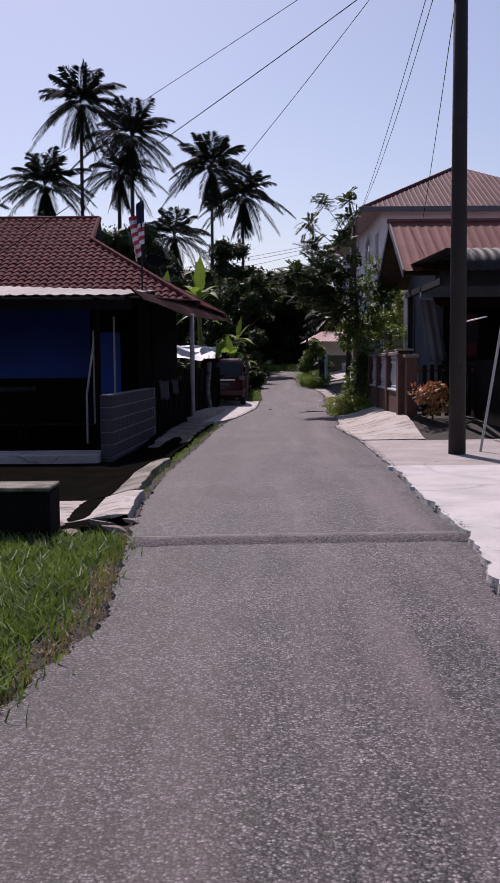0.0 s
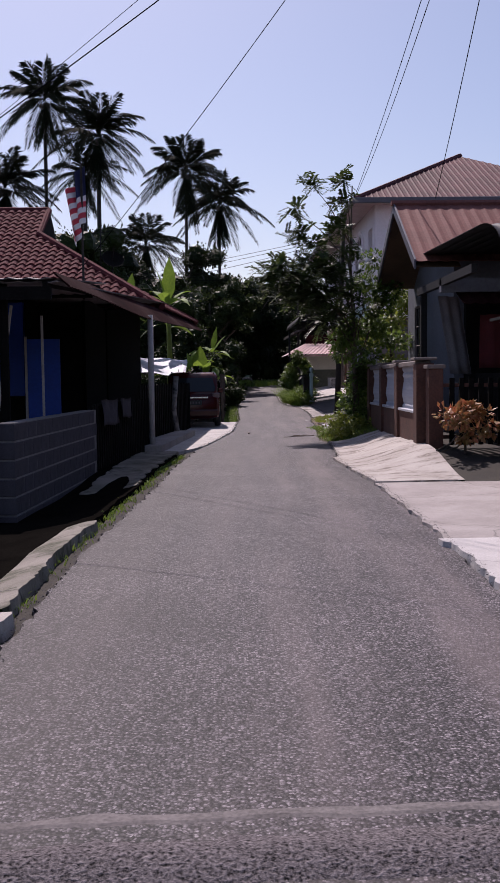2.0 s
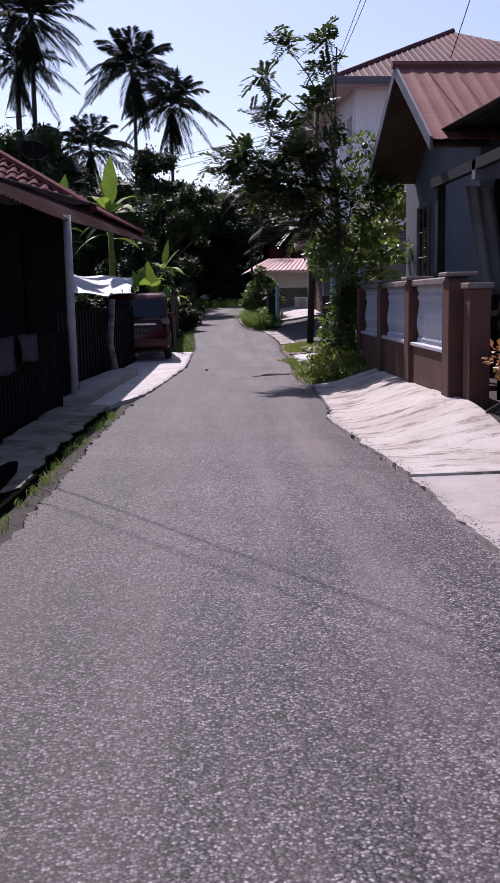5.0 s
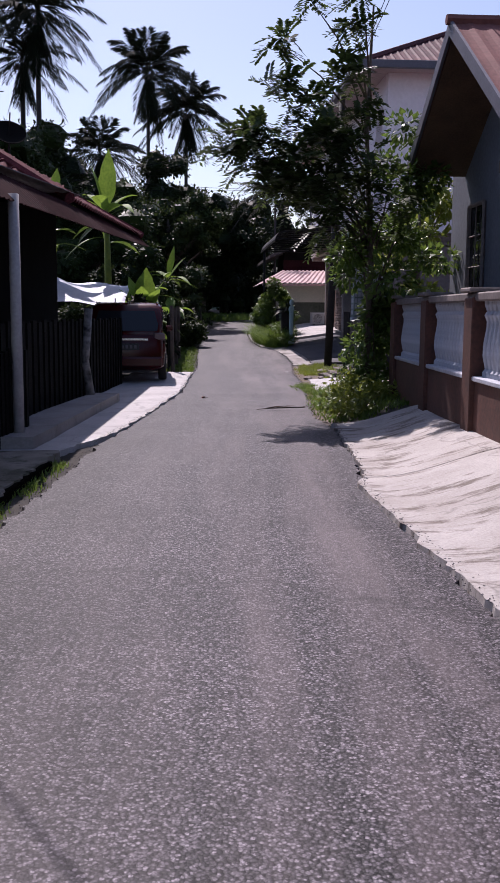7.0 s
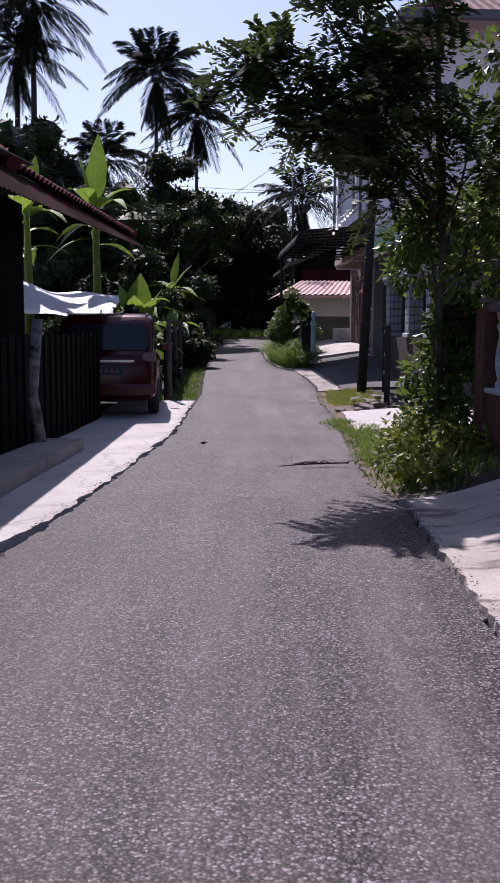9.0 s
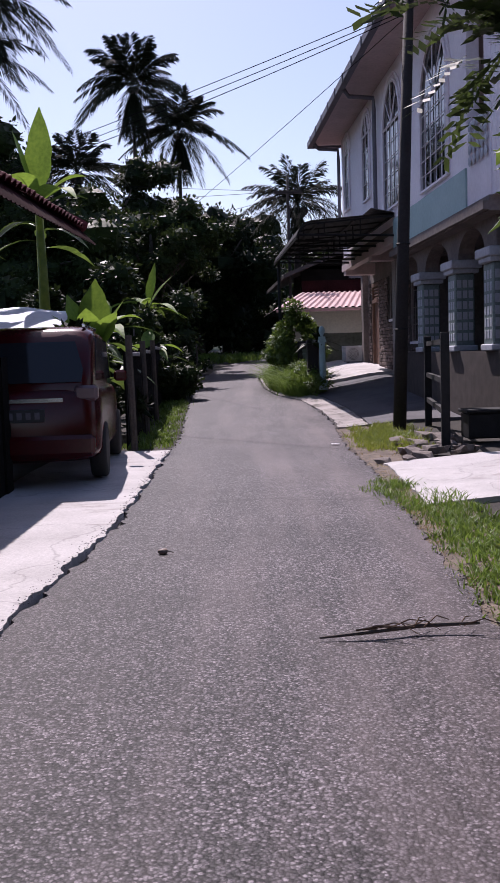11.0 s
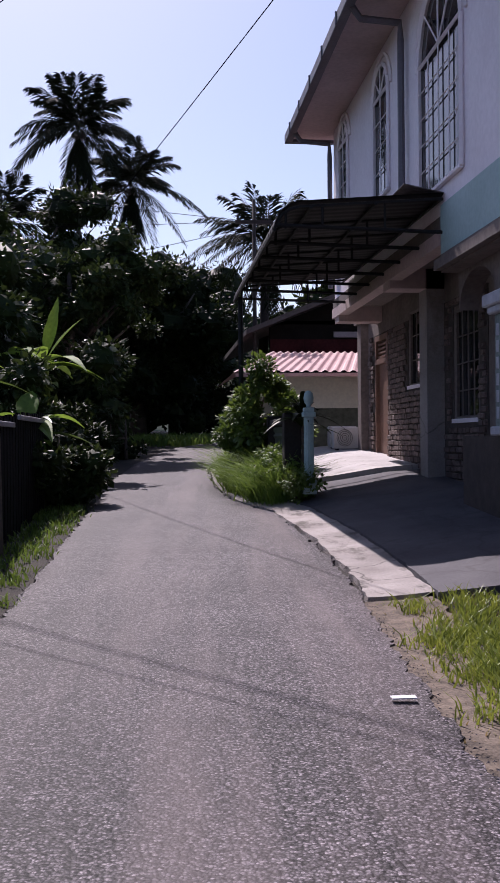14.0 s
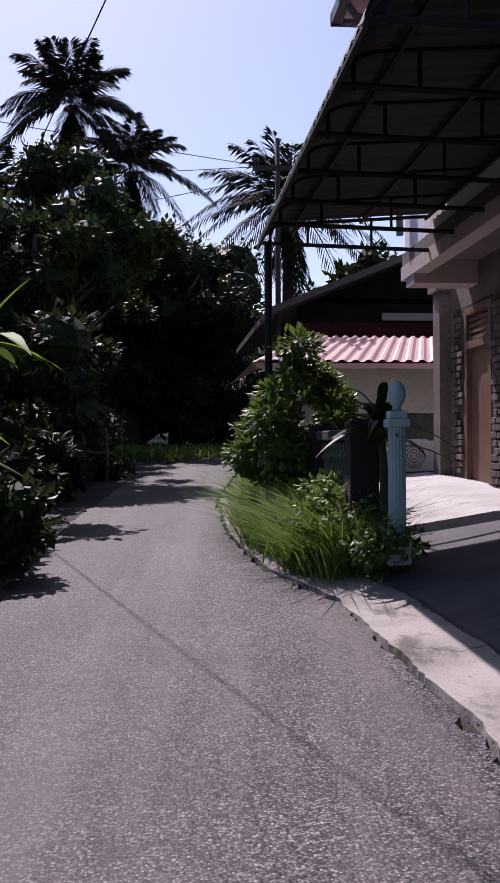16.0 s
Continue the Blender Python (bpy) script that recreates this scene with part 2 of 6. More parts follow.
M = {
    "asphalt": asphalt_mat(),
    "ridge": mat("rough dark asphalt", (0.22, 0.195, 0.205), (0.010, 0.009, 0.0095), 60, 0.95, 1.0, 95, spec=0.1),
    "rippled": concrete_mat("rain-streaked concrete", (0.44, 0.405, 0.38), (0.34, 0.305, 0.28), (0.12, 0.092, 0.075), (1.5, 4.8), 0.85, 0.35, 0.515),
    # forecourt cement, darkened in colour for the shade beneath the awning
    "cement": concrete_mat("cement with awning shade", (0.11, 0.105, 0.115), (0.075, 0.071, 0.08), (0.035, 0.033, 0.036), (1.0, 2.0), 0.5, 0.3, 0.58),
    "kerb": concrete_mat("cracked stained concrete", (0.36, 0.325, 0.31), (0.22, 0.195, 0.185), (0.07, 0.06, 0.05), (2.4, 1.1), 0.75, 0.8, 0.52),
    "soil": mat("soil and litter", (0.032, 0.025, 0.018), (0.012, 0.010, 0.008), 2.5, 0.95, 0.6, 45),
    "concrete": concrete_mat("pale concrete", (0.50, 0.475, 0.47), (0.40, 0.378, 0.372), (0.21, 0.18, 0.165), (1.0, 2.2), 0.55, 0.3, 0.57),
    "concrete2": concrete_mat("greyed concrete", (0.36, 0.325, 0.315), (0.27, 0.24, 0.23), (0.14, 0.118, 0.105), (1.2, 3.0), 0.5, 0.5, 0.58),
    "mossy": concrete_mat("mossy concrete", (0.24, 0.215, 0.19), (0.12, 0.11, 0.085), (0.035, 0.04, 0.018), (2.0, 2.0), 0.8, 0.8, 0.5),
    "block": mat("cement block", (0.065, 0.058, 0.072), (0.034, 0.031, 0.038), 6, 0.9, 0.5, 70, island=0.12, spec=0.2),
    "mortar": mat("mortar", (0.17, 0.16, 0.168), (0.10, 0.094, 0.10), 8, 0.9, 0.4, 60),
    # set near-black: shade under lean-to, eave and carport is in this tone
    "darkwood": mat("dark wood with shade tone", (0.010, 0.009, 0.0088), (0.004, 0.0036, 0.0036), 3, 0.9, 0.5, 40, island=0.3, spec=0.08),
    "brownwood": mat("brown timber", (0.14, 0.08, 0.045), (0.07, 0.04, 0.025), 3, 0.8, 0.4, 40),
    "tile": mat("clay roof tile", (0.15, 0.034, 0.04), (0.06, 0.015, 0.019), 3, 0.9, 0.35, 30, island=0.25, spec=0.15),
    "zinc": mat("weathered zinc", (0.22, 0.195, 0.20), (0.10, 0.08, 0.078), 1.2, 0.65, 0.2, 18, metal=0.15, spec=0.3),
    "maroon": mat("maroon metal roof", (0.042, 0.012, 0.014), (0.022, 0.007, 0.008), 2, 0.9, 0.2, 20, spec=0.05),
    "rust": mat("red brown metal roof", (0.24, 0.095, 0.082), (0.16, 0.062, 0.055), 1.2, 0.75, 0.15, 18, spec=0.2),
    "oldred": mat("faded maroon metal roof", (0.15, 0.05, 0.058), (0.05, 0.018, 0.022), 1.0, 0.75, 0.2, 9, spec=0.2),
    "pink": mat("sun-bleached pink metal roof", (0.52, 0.33, 0.315), (0.38, 0.22, 0.215), 1.5, 0.5, 0.15, 16),
    "darkroof": mat("dark roof sheet", (0.06, 0.05, 0.05), (0.03, 0.026, 0.027), 2, 0.7, 0.2, 20),
    "awning": mat("dark awning sheet", (0.022, 0.020, 0.022), (0.011, 0.0105, 0.0115), 2, 0.6, 0.1, 20, spec=0.25),
    "blue": mat("blue paint", (0.008, 0.06, 0.42), (0.006, 0.045, 0.30), 2, 0.6, 0.1, 20),
    "white": mat("white wall paint", (0.88, 0.82, 0.87), (0.78, 0.72, 0.77), 1.4, 0.75, 0.08, 16),
    "mint": mat("mint wall paint", (0.40, 0.54, 0.54), (0.32, 0.45, 0.45), 1.4, 0.7, 0.06, 16),
    "coltile": mat("teal grey column tile", (0.22, 0.27, 0.26), (0.13, 0.165, 0.16), 5, 0.6, 0.2, 30),
    "fruit": mat("dry brown fruit skin", (0.26, 0.18, 0.14), (0.12, 0.08, 0.06), 20, 0.6, 0.3, 60),
    "bluegrey": mat("blue grey wall paint", (0.145, 0.155, 0.185), (0.10, 0.107, 0.13), 1.4, 0.8, 0.1, 16),
    "soffit": mat("cream soffit board", (0.60, 0.47, 0.46), (0.48, 0.37, 0.36), 2, 0.8, 0.05, 16),
    "beige": mat("beige render", (0.20, 0.162, 0.15), (0.125, 0.10, 0.093), 2, 0.8, 0.1, 16),
    "cream": mat("cream wall paint", (0.70, 0.68, 0.56), (0.56, 0.55, 0.46), 1.2, 0.8, 0.08, 16),
    # shed's mouldy green; on the porch back wall its dark tone replaces shade
    "green": mat("mouldy green wall and porch shade", (0.12, 0.13, 0.10), (0.06, 0.07, 0.05), 1.2, 0.9, 0.15, 12),
    "cladbed": mat("dark joint mortar", (0.10, 0.082, 0.075), (0.06, 0.05, 0.046), 6, 0.9, 0.4, 50, spec=0.2),
    "stone": mat("stone cladding", (0.20, 0.142, 0.128), (0.075, 0.054, 0.05), 7, 0.85, 0.6, 40, island=0.75),
    "brownpaint": mat("brown fence paint", (0.115, 0.042, 0.028), (0.055, 0.021, 0.015), 2.5, 0.7, 0.15, 25),
    "balwhite": mat("white baluster paint", (0.50, 0.51, 0.56), (0.36, 0.37, 0.42), 4, 0.7, 0.1, 25),
    "pole": mat("dark pole", (0.03, 0.024, 0.023), (0.015, 0.012, 0.012), 3, 0.85, 0.4, 30),
    "black": mat("black metal paint", (0.02, 0.02, 0.022), (0.011, 0.011, 0.012), 6, 0.65, 0.1, 40, spec=0.25),
    "pipe": mat("grey pipe", (0.42, 0.40, 0.41), (0.30, 0.28, 0.29), 4, 0.6, 0.1, 30),
    "gutter": mat("grey gutter", (0.13, 0.122, 0.15), (0.085, 0.08, 0.1), 3, 0.5, 0.1, 30),
    "grass": mat("grass blade", (0.13, 0.22, 0.035), (0.065, 0.115, 0.02), 1.2, 0.6, 0.0, 9, translucent=0.3, island=0.35),
    "drygrass": mat("dry grass blade", (0.34, 0.27, 0.12), (0.19, 0.155, 0.07), 1.2, 0.7, 0.0, 9, translucent=0.2, island=0.3),
    "leaf": mat("green leaf", (0.10, 0.17, 0.03), (0.03, 0.06, 0.014), 1.0, 0.42, 0.0, 8, translucent=0.3, island=0.5, spec=0.35),
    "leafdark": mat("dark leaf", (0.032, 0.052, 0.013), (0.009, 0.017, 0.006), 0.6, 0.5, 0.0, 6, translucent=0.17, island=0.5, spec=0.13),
    "hedge": mat("bright hedge leaf", (0.115, 0.19, 0.03), (0.05, 0.095, 0.016), 1.5, 0.5, 0.0, 9, translucent=0.25, island=0.45),
    "feather": mat("small feather leaflet", (0.055, 0.09, 0.022), (0.022, 0.036, 0.011), 1.0, 0.5, 0.0, 8, translucent=0.34, island=0.45, spec=0.3),
    "leafyellow": mat("yellow green leaf", (0.22, 0.27, 0.04), (0.10, 0.15, 0.025), 1.0, 0.5, 0.0, 8, translucent=0.3, island=0.3),
    # near-black: the backlit dark of crowns against the sky is in the colour
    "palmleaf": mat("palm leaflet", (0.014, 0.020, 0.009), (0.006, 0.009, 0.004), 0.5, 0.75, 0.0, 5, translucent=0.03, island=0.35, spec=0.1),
    "banana": mat("banana leaf", (0.15, 0.26, 0.035), (0.085, 0.16, 0.022), 1.2, 0.6, 0.1, 14, translucent=0.4, spec=0.25),
    "croton": mat("croton leaf", (0.32, 0.11, 0.055), (0.20, 0.15, 0.04), 5, 0.5, 0.0, 20, translucent=0.15, island=0.5),
    "bark": mat("bark", (0.13, 0.10, 0.08), (0.06, 0.048, 0.04), 4, 0.9, 0.6, 40),
    "palmbark": mat("palm trunk", (0.055, 0.045, 0.04), (0.025, 0.02, 0.018), 3, 0.9, 0.5, 25),
    "rock": mat("broken stone", (0.22, 0.18, 0.16), (0.10, 0.082, 0.074), 4, 0.9, 0.6, 30, island=0.25),
    "carred": mat("dark red car paint", (0.06, 0.002, 0.004), (0.045, 0.0015, 0.003), 2, 0.2, 0.0, 20, spec=0.35),
    # near-black without sheen: deep shade of drain and yard put into the colour
    "mud": mat("shade-black drain floor", (0.009, 0.008, 0.007), (0.005, 0.0045, 0.004), 3, 1.0, 0.6, 40, spec=0.0),
    "peel": mat("peeling grey paint", (0.30, 0.285, 0.285), (0.025, 0.023, 0.023), 7, 0.9, 0.6, 16, big=0.75),
    "dust": mat("pale road seam", (0.20, 0.178, 0.176), (0.09, 0.08, 0.079), 6, 0.95, 0.5, 60),
    "dirt": mat("tan dirt with dry litter", (0.20, 0.155, 0.12), (0.06, 0.046, 0.036), 9, 0.95, 0.8, 55, big=0.6),
    "tyre": mat("tyre rubber", (0.022, 0.022, 0.023), (0.014, 0.014, 0.014), 6, 0.85, 0.2, 60),
    "tarp": mat("pale tarpaulin", (0.46, 0.48, 0.55), (0.36, 0.38, 0.46), 2, 0.6, 0.1, 12),
    "glass": plain("dark window glass", (0.02, 0.022, 0.026), 0.06),
    "chrome": plain("chrome", (0.6, 0.6, 0.62), 0.2, 1.0),
    "amber": plain("clear lamp glass", (0.16, 0.10, 0.11), 0.2),
    "plate": mat("black number plate", (0.03, 0.03, 0.032), (0.02, 0.02, 0.022), 6, 0.5, 0.0, 30),
    "flagred": mat("red cloth", (0.55, 0.05, 0.08), (0.42, 0.035, 0.06), 3, 0.85, 0.1, 40),
    "flagwhite": mat("white cloth", (0.75, 0.73, 0.76), (0.62, 0.60, 0.64), 3, 0.85, 0.1, 40),
    "flagblue": mat("blue cloth", (0.018, 0.022, 0.09), (0.012, 0.016, 0.06), 3, 0.85, 0.1, 40),
    "cable": mat("black cable", (0.012, 0.012, 0.015), (0.008, 0.008, 0.01), 4, 1.0, 0.0, 40, spec=0.0),
    "acwhite": mat("off-white casing", (0.62, 0.60, 0.58), (0.50, 0.48, 0.46), 3, 0.6, 0.1, 25),
    "wooddoor": mat("brown door wood", (0.22, 0.12, 0.085), (0.13, 0.07, 0.05), 3, 0.6, 0.2, 30),
    "hill": mat("far wooded hill", (0.07, 0.10, 0.06), (0.04, 0.06, 0.04), 0.05, 0.9, 0.0, 0.4),
    "redcloth": mat("dark red cloth", (0.10, 0.01, 0.014), (0.07, 0.007, 0.01), 3, 0.9, 0.1, 40),
    "rag": mat("pale cloth", (0.22, 0.205, 0.22), (0.14, 0.13, 0.145), 3, 0.9, 0.1, 40),
}


# ---- mesh helpers ----
def finish(name, bm, material, parent=None, label="", smooth=False):
    me = bpy.data.meshes.new(name)
    bm.to_mesh(me)
    bm.free()
    if smooth:
        me.polygons.foreach_set("use_smooth", [True] * len(me.polygons))
    for mm in material if isinstance(material, (list, tuple)) else [material]:
        me.materials.append(M[mm])
    ob = new(name, me)
    if parent:
        ob.parent = parent
    if label:
        ob["label"] = label
    return ob


def part(name, bm, material, parent, label="", smooth=False):
    return finish(name, bm, material, parent, label, smooth)


def share(name, me, parent, m):
    ob = new(name, me)
    ob.parent = parent
    ob.matrix_basis = m
    return ob


def raw(name, verts, faces, material, parent=None, smooth=False):
    me = bpy.data.meshes.new(name)
    me.from_pydata(verts, [], faces)
    me.materials.append(M[material])
    if smooth:
        me.polygons.foreach_set("use_smooth", [True] * len(me.polygons))
    ob = new(name, me)
    if parent:
        ob.parent = parent
    return ob


def empty(name, label, category, at=(0, 0, 0), rz=0.0, group=""):
    ob = new(name)
    ob.matrix_basis = pose(*at, 0, 0, rz)
    return tagged(ob, label, category, group)


def box(bm, x0, x1, y0, y1, z0, z1, bevel=0.0, m=None):
    r = bmesh.ops.create_cube(bm, size=1.0)
    vs = r["verts"]
    bmesh.ops.scale(bm, vec=(abs(x1 - x0), abs(y1 - y0), abs(z1 - z0)), verts=vs)
    bmesh.ops.translate(bm, vec=((x0 + x1) / 2, (y0 + y1) / 2, (z0 + z1) / 2), verts=vs)
    if m is not None:
        bmesh.ops.transform(bm, matrix=m, verts=vs)
    if bevel:
        es = list({e for v in vs for e in v.link_edges})
        bmesh.ops.bevel(bm, geom=es, offset=bevel, segments=1, affect="EDGES")
    return bm


def boxes(*args, bevel=0.0):
    bm = bmesh.new()
    for a in args:
        box(bm, *a, bevel=bevel)
    return bm


def tube(bm, pts, radii, n=8, cap=True):
    """A tube through points, with a radius at each."""
    pts = [Vector(p) for p in pts]
    if not isinstance(radii, (list, tuple)):
        radii = [radii] * len(pts)
    rings = []
    for i, p in enumerate(pts):
        d = (pts[min(i + 1, len(pts) - 1)] - pts[max(i - 1, 0)]).normalized()
        side = d.cross(Vector((0, 0, 1)) if abs(d.z) < 0.95 else Vector((1, 0, 0))).normalized()
        up = side.cross(d)
        rings.append([bm.verts.new(p + (side * math.cos(a) + up * math.sin(a)) * radii[i])
                      for a in (2 * math.pi * k / n for k in range(n))])
    for r0, r1 in zip(rings, rings[1:]):
        for k in range(n):
            bm.faces.new((r0[k], r0[(k + 1) % n], r1[(k + 1) % n], r1[k]))
    if cap:
        bm.faces.new(rings[0][::-1]), bm.faces.new(rings[-1])
    return bm


def prism(bm, poly, axis, a, b):
    """A polygon given in the two other axes, drawn out along axis from a to b."""
    def at(p, v):
        return {"x": (v, p[0], p[1]), "y": (p[0], v, p[1]), "z": (p[0], p[1], v)}[axis]
    lo = [bm.verts.new(at(p, a)) for p in poly]
    hi = [bm.verts.new(at(p, b)) for p in poly]
    n = len(poly)
    for i in range(n):
        bm.faces.new((lo[i], lo[(i + 1) % n], hi[(i + 1) % n], hi[i]))
    bm.faces.new(lo[::-1]), bm.faces.new(hi)
    bmesh.ops.recalc_face_normals(bm, faces=bm.faces[:])
    return bm


def lathe(bm, prof, at=(0, 0, 0), n=16):
    """A turned shape from (radius, height) pairs."""
    rings = [[bm.verts.new((at[0] + r * math.cos(2 * math.pi * k / n), at[1] + r * math.sin(2 * math.pi * k / n), at[2] + z))
              for k in range(n)] for r, z in prof]
    for r0, r1 in zip(rings, rings[1:]):
        for k in range(n):
            bm.faces.new((r0[k], r0[(k + 1) % n], r1[(k + 1) % n], r1[k]))
    bm.faces.new(rings[0][::-1]), bm.faces.new(rings[-1])
    return bm


def sheet(bm, o, u, v, nu, nv, rib=0.0, count=0, thick=0.012, shape=None):
    """A roofing sheet from corner o along u and v; ribs run along v. shape(a, b) bends it."""
    o, u, v = Vector(o), Vector(u), Vector(v)
    nrm = u.cross(v).normalized()
    if nrm.z < 0:
        nrm = -nrm
    top, bot = [], []
    for i in range(nu + 1):
        a = i / nu
        h = rib * (0.5 + 0.5 * math.cos(2 * math.pi * a * count)) ** 2 if rib else 0
        for j in range(nv + 1):
            b = j / nv
            p = o + u * a + v * b + nrm * h
            if shape:
                p = p + shape(a, b)
            top.append(bm.verts.new(p))
            bot.append(bm.verts.new(p - nrm * thick))
    w = nv + 1
    for i in range(nu):
        for j in range(nv):
            k = i * w + j
            bm.faces.new((top[k], top[k + w], top[k + w + 1], top[k + 1]))
            bm.faces.new((bot[k], bot[k + 1], bot[k + w + 1], bot[k + w]))
    for k, k2 in [(i * w, (i + 1) * w) for i in range(nu)] + [(i * w + nv, (i + 1) * w + nv) for i in range(nu)] + \
                 [(j, j + 1) for j in range(nv)] + [(nu * w + j, nu * w + j + 1) for j in range(nv)]:
        bm.faces.new((top[k], top[k2], bot[k2], bot[k]))
    return bm


# ---- the lie of the land ----
def lerp_table(tab, y):
    if y <= tab[0][0]:
        return tab[0][1]
    for (a, va), (b, vb) in zip(tab, tab[1:]):
        if y <= b:
            return va + (vb - va) * (y - a) / (b - a)
    return tab[-1][1]


def smooth(e0, e1, v):
    s = min(1, max(0, (v - e0) / (e1 - e0)))
    return s * s * (3 - 2 * s)


LEFT = [(-14, -1.5), (2, -1.25), (4, -1.06), (5.5, -0.82), (7, -0.93), (8.2, -1.0), (10, -1.07), (13, -1.05), (15, -0.92),
        (18, -0.76), (20.7, -0.66), (24.5, -0.38), (27, -0.04), (31.5, 0.46), (36, 0.64), (39, 0.80), (44, 0.86), (48, 0.95),
        (51.2, 0.98), (55.4, 1.35), (59.2, 1.9)]
RIGHT = [(-14, 1.9), (4, 1.6), (6, 1.56), (7.2, 1.74), (8.2, 1.84), (10, 1.85), (13, 2.04), (17.6, 2.17), (21.7, 2.08), (22.0, 2.2),
         (25.9, 2.52), (27.2, 2.42), (32, 2.83), (34.3, 3.04), (36.8, 3.15), (41.4, 3.55), (43.6, 3.6), (46.3, 3.5), (47.8, 3.1),
         (50.2, 2.9), (54.2, 3.02), (59.2, 3.75)]


def road_z(y):
    return 0.05 * 35 * smooth(36, 82, y) if y > 36 else 0.0


def land(x, y):
    """Height of the ground: the lane is level, then climbs; the plots to its east lie a step higher."""
    z = road_z(y)
    r = lerp_table(RIGHT, y)
    east = smooth(r + 0.1, r + 1.5, x)
    z += east * (0.30 * smooth(17.5, 20.5, y) * (1 - smooth(29, 31, y)) + 0.08 * smooth(29, 31, y) + 0.12 * smooth(38, 44, y) * (1 - smooth(60, 66, y)))
    z += smooth(r + 1.2, r + 3.0, x) * 0.22 * smooth(40, 46, y) * (1 - smooth(58, 62, y))
    l = lerp_table(LEFT, y)
    west = smooth(l - 0.15, l - 0.7, x)
    z -= west * 0.12 * smooth(8, 9.5, y) * (1 - smooth(17, 21, y))
    return z


def spread(lo, hi, step, far):
    mid = [lo + step * i for i in range(int((hi - lo) / step) + 1)]
    return sorted([-f + lo for f in far] + mid + [f + hi for f in far])


xs = spread(-7, 10, 0.3, (1, 3, 6, 12, 25, 60, 150, 500, 2200))
ys = spread(-4, 70, 0.5, (1, 3, 6, 12, 25, 60, 150, 500, 2200))
gv = [(x, y, land(x, y) - 0.035 + 0.018 * noise.noise((x * 1.3, y * 1.3, 0))) for x in xs for y in ys]
ny = len(ys)
gf = [(i * ny + j, (i + 1) * ny + j, (i + 1) * ny + j + 1, i * ny + j + 1) for i in range(len(xs) - 1) for j in range(ny - 1)]
ground = raw("ground", gv, gf, "soil", smooth=True)
tagged(ground, "bare brown soil with leaf litter beside the lane", "ground", kind="structure")


def strip(name, rows, material, across=6, skirt=0.08, edge=(0.03, 0.03), wave=5.0):
    """A paved strip: rows of (left point, right point), each x, y, z; the edges crumble by the amounts in edge."""
    verts, faces = [], []
    w = across + 3
    for k, (a, b) in enumerate(rows):
        a, b = Vector(a), Vector(b)
        d = (b - a).normalized()
        ja, jb = [e * (noise.noise((q.y * wave * 0.6, q.x, h)) + 0.7 * noise.noise((q.y * wave * 2.3, q.x, h + 4)) + 0.55 * noise.noise((q.y * wave * 6.1, q.x, h + 9)))
                  for e, q, h in ((edge[0], a, 3.1), (edge[1], b, 9.4))]
        a2, b2 = a + d * ja, b + d * jb
        verts.append((a2.x - d.x * 0.02, a2.y, a2.z - skirt))
        for i in range(across + 1):
            p = a2.lerp(b2, i / across)
            verts.append((p.x, p.y, p.z - (0.008 if i in (0, across) else 0)))
        verts.append((b2.x + d.x * 0.02, b2.y, b2.z - skirt))
    for k in range(len(rows) - 1):
        for i in range(w - 1):
            q = k * w + i
            faces.append((q, q + 1, q + w + 1, q + w))
    for q in (0, (len(rows) - 1) * w):
        for i in range(1, w - 2):
            faces.append((q, q + i + 1, q + i) if q == 0 else (q, q + i, q + i + 1))
    return raw(name, verts, faces, material, smooth=False)


# ---- the lane ----
rows = []
y = -14.0
while y < 59.2:
    z = road_z(y) + 0.015
    rows.append(((lerp_table(LEFT, y), y, z), (lerp_table(RIGHT, y), y, z)))
    y += 0.05
for a, b in (((2.5, 61.6), (4.3, 60.9)), ((3.6, 64.0), (5.6, 62.4)), ((5.6, 66.3), (7.6, 64.0)), ((9.0, 68.5), (10.5, 65.6)), ((14, 70), (15, 67)), ((30, 74), (31, 71))):
    rows.append(((*a, road_z(a[1]) + 0.015), (*b, road_z(b[1]) + 0.015)))
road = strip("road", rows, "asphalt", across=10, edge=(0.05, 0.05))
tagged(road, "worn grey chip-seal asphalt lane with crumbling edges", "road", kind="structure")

# the ridge of rough asphalt across the lane
bm = bmesh.new()
n_r = 200
prev = None
for i in range(n_r + 1):
    a = i / n_r
    x = -0.95 + 2.8 * a
    yc = 7.72 + 0.05 * noise.noise((x * 2, 0, 5)) + 0.1 * a
    ring = []
    for j, (dy, dz) in enumerate(((-0.15, 0.0), (-0.09, 0.024), (-0.01, 0.04), (0.07, 0.026), (0.14, 0.0))):
        jit = 0.022 * noise.noise((x * 9, j * 3.1, 2.0)) + 0.012 * noise.noise((x * 30, j * 3.1, 6.0))
        ring.append(bm.verts.new((x, yc + dy + jit, 0.012 + max(0, dz + 0.3 * jit))))
    if prev:
        for j in range(4):
            bm.faces.new((prev[j], ring[j], ring[j + 1], prev[j + 1]))
    prev = ring
bmesh.ops.recalc_face_normals(bm, faces=bm.faces[:])
tagged(finish("speed_hump", bm, "ridge", smooth=True), "low ridge of rough dark asphalt across the lane", "speed hump", kind="structure")
# a thin pale strip just beyond the ridge
bm = bmesh.new()
prev = None
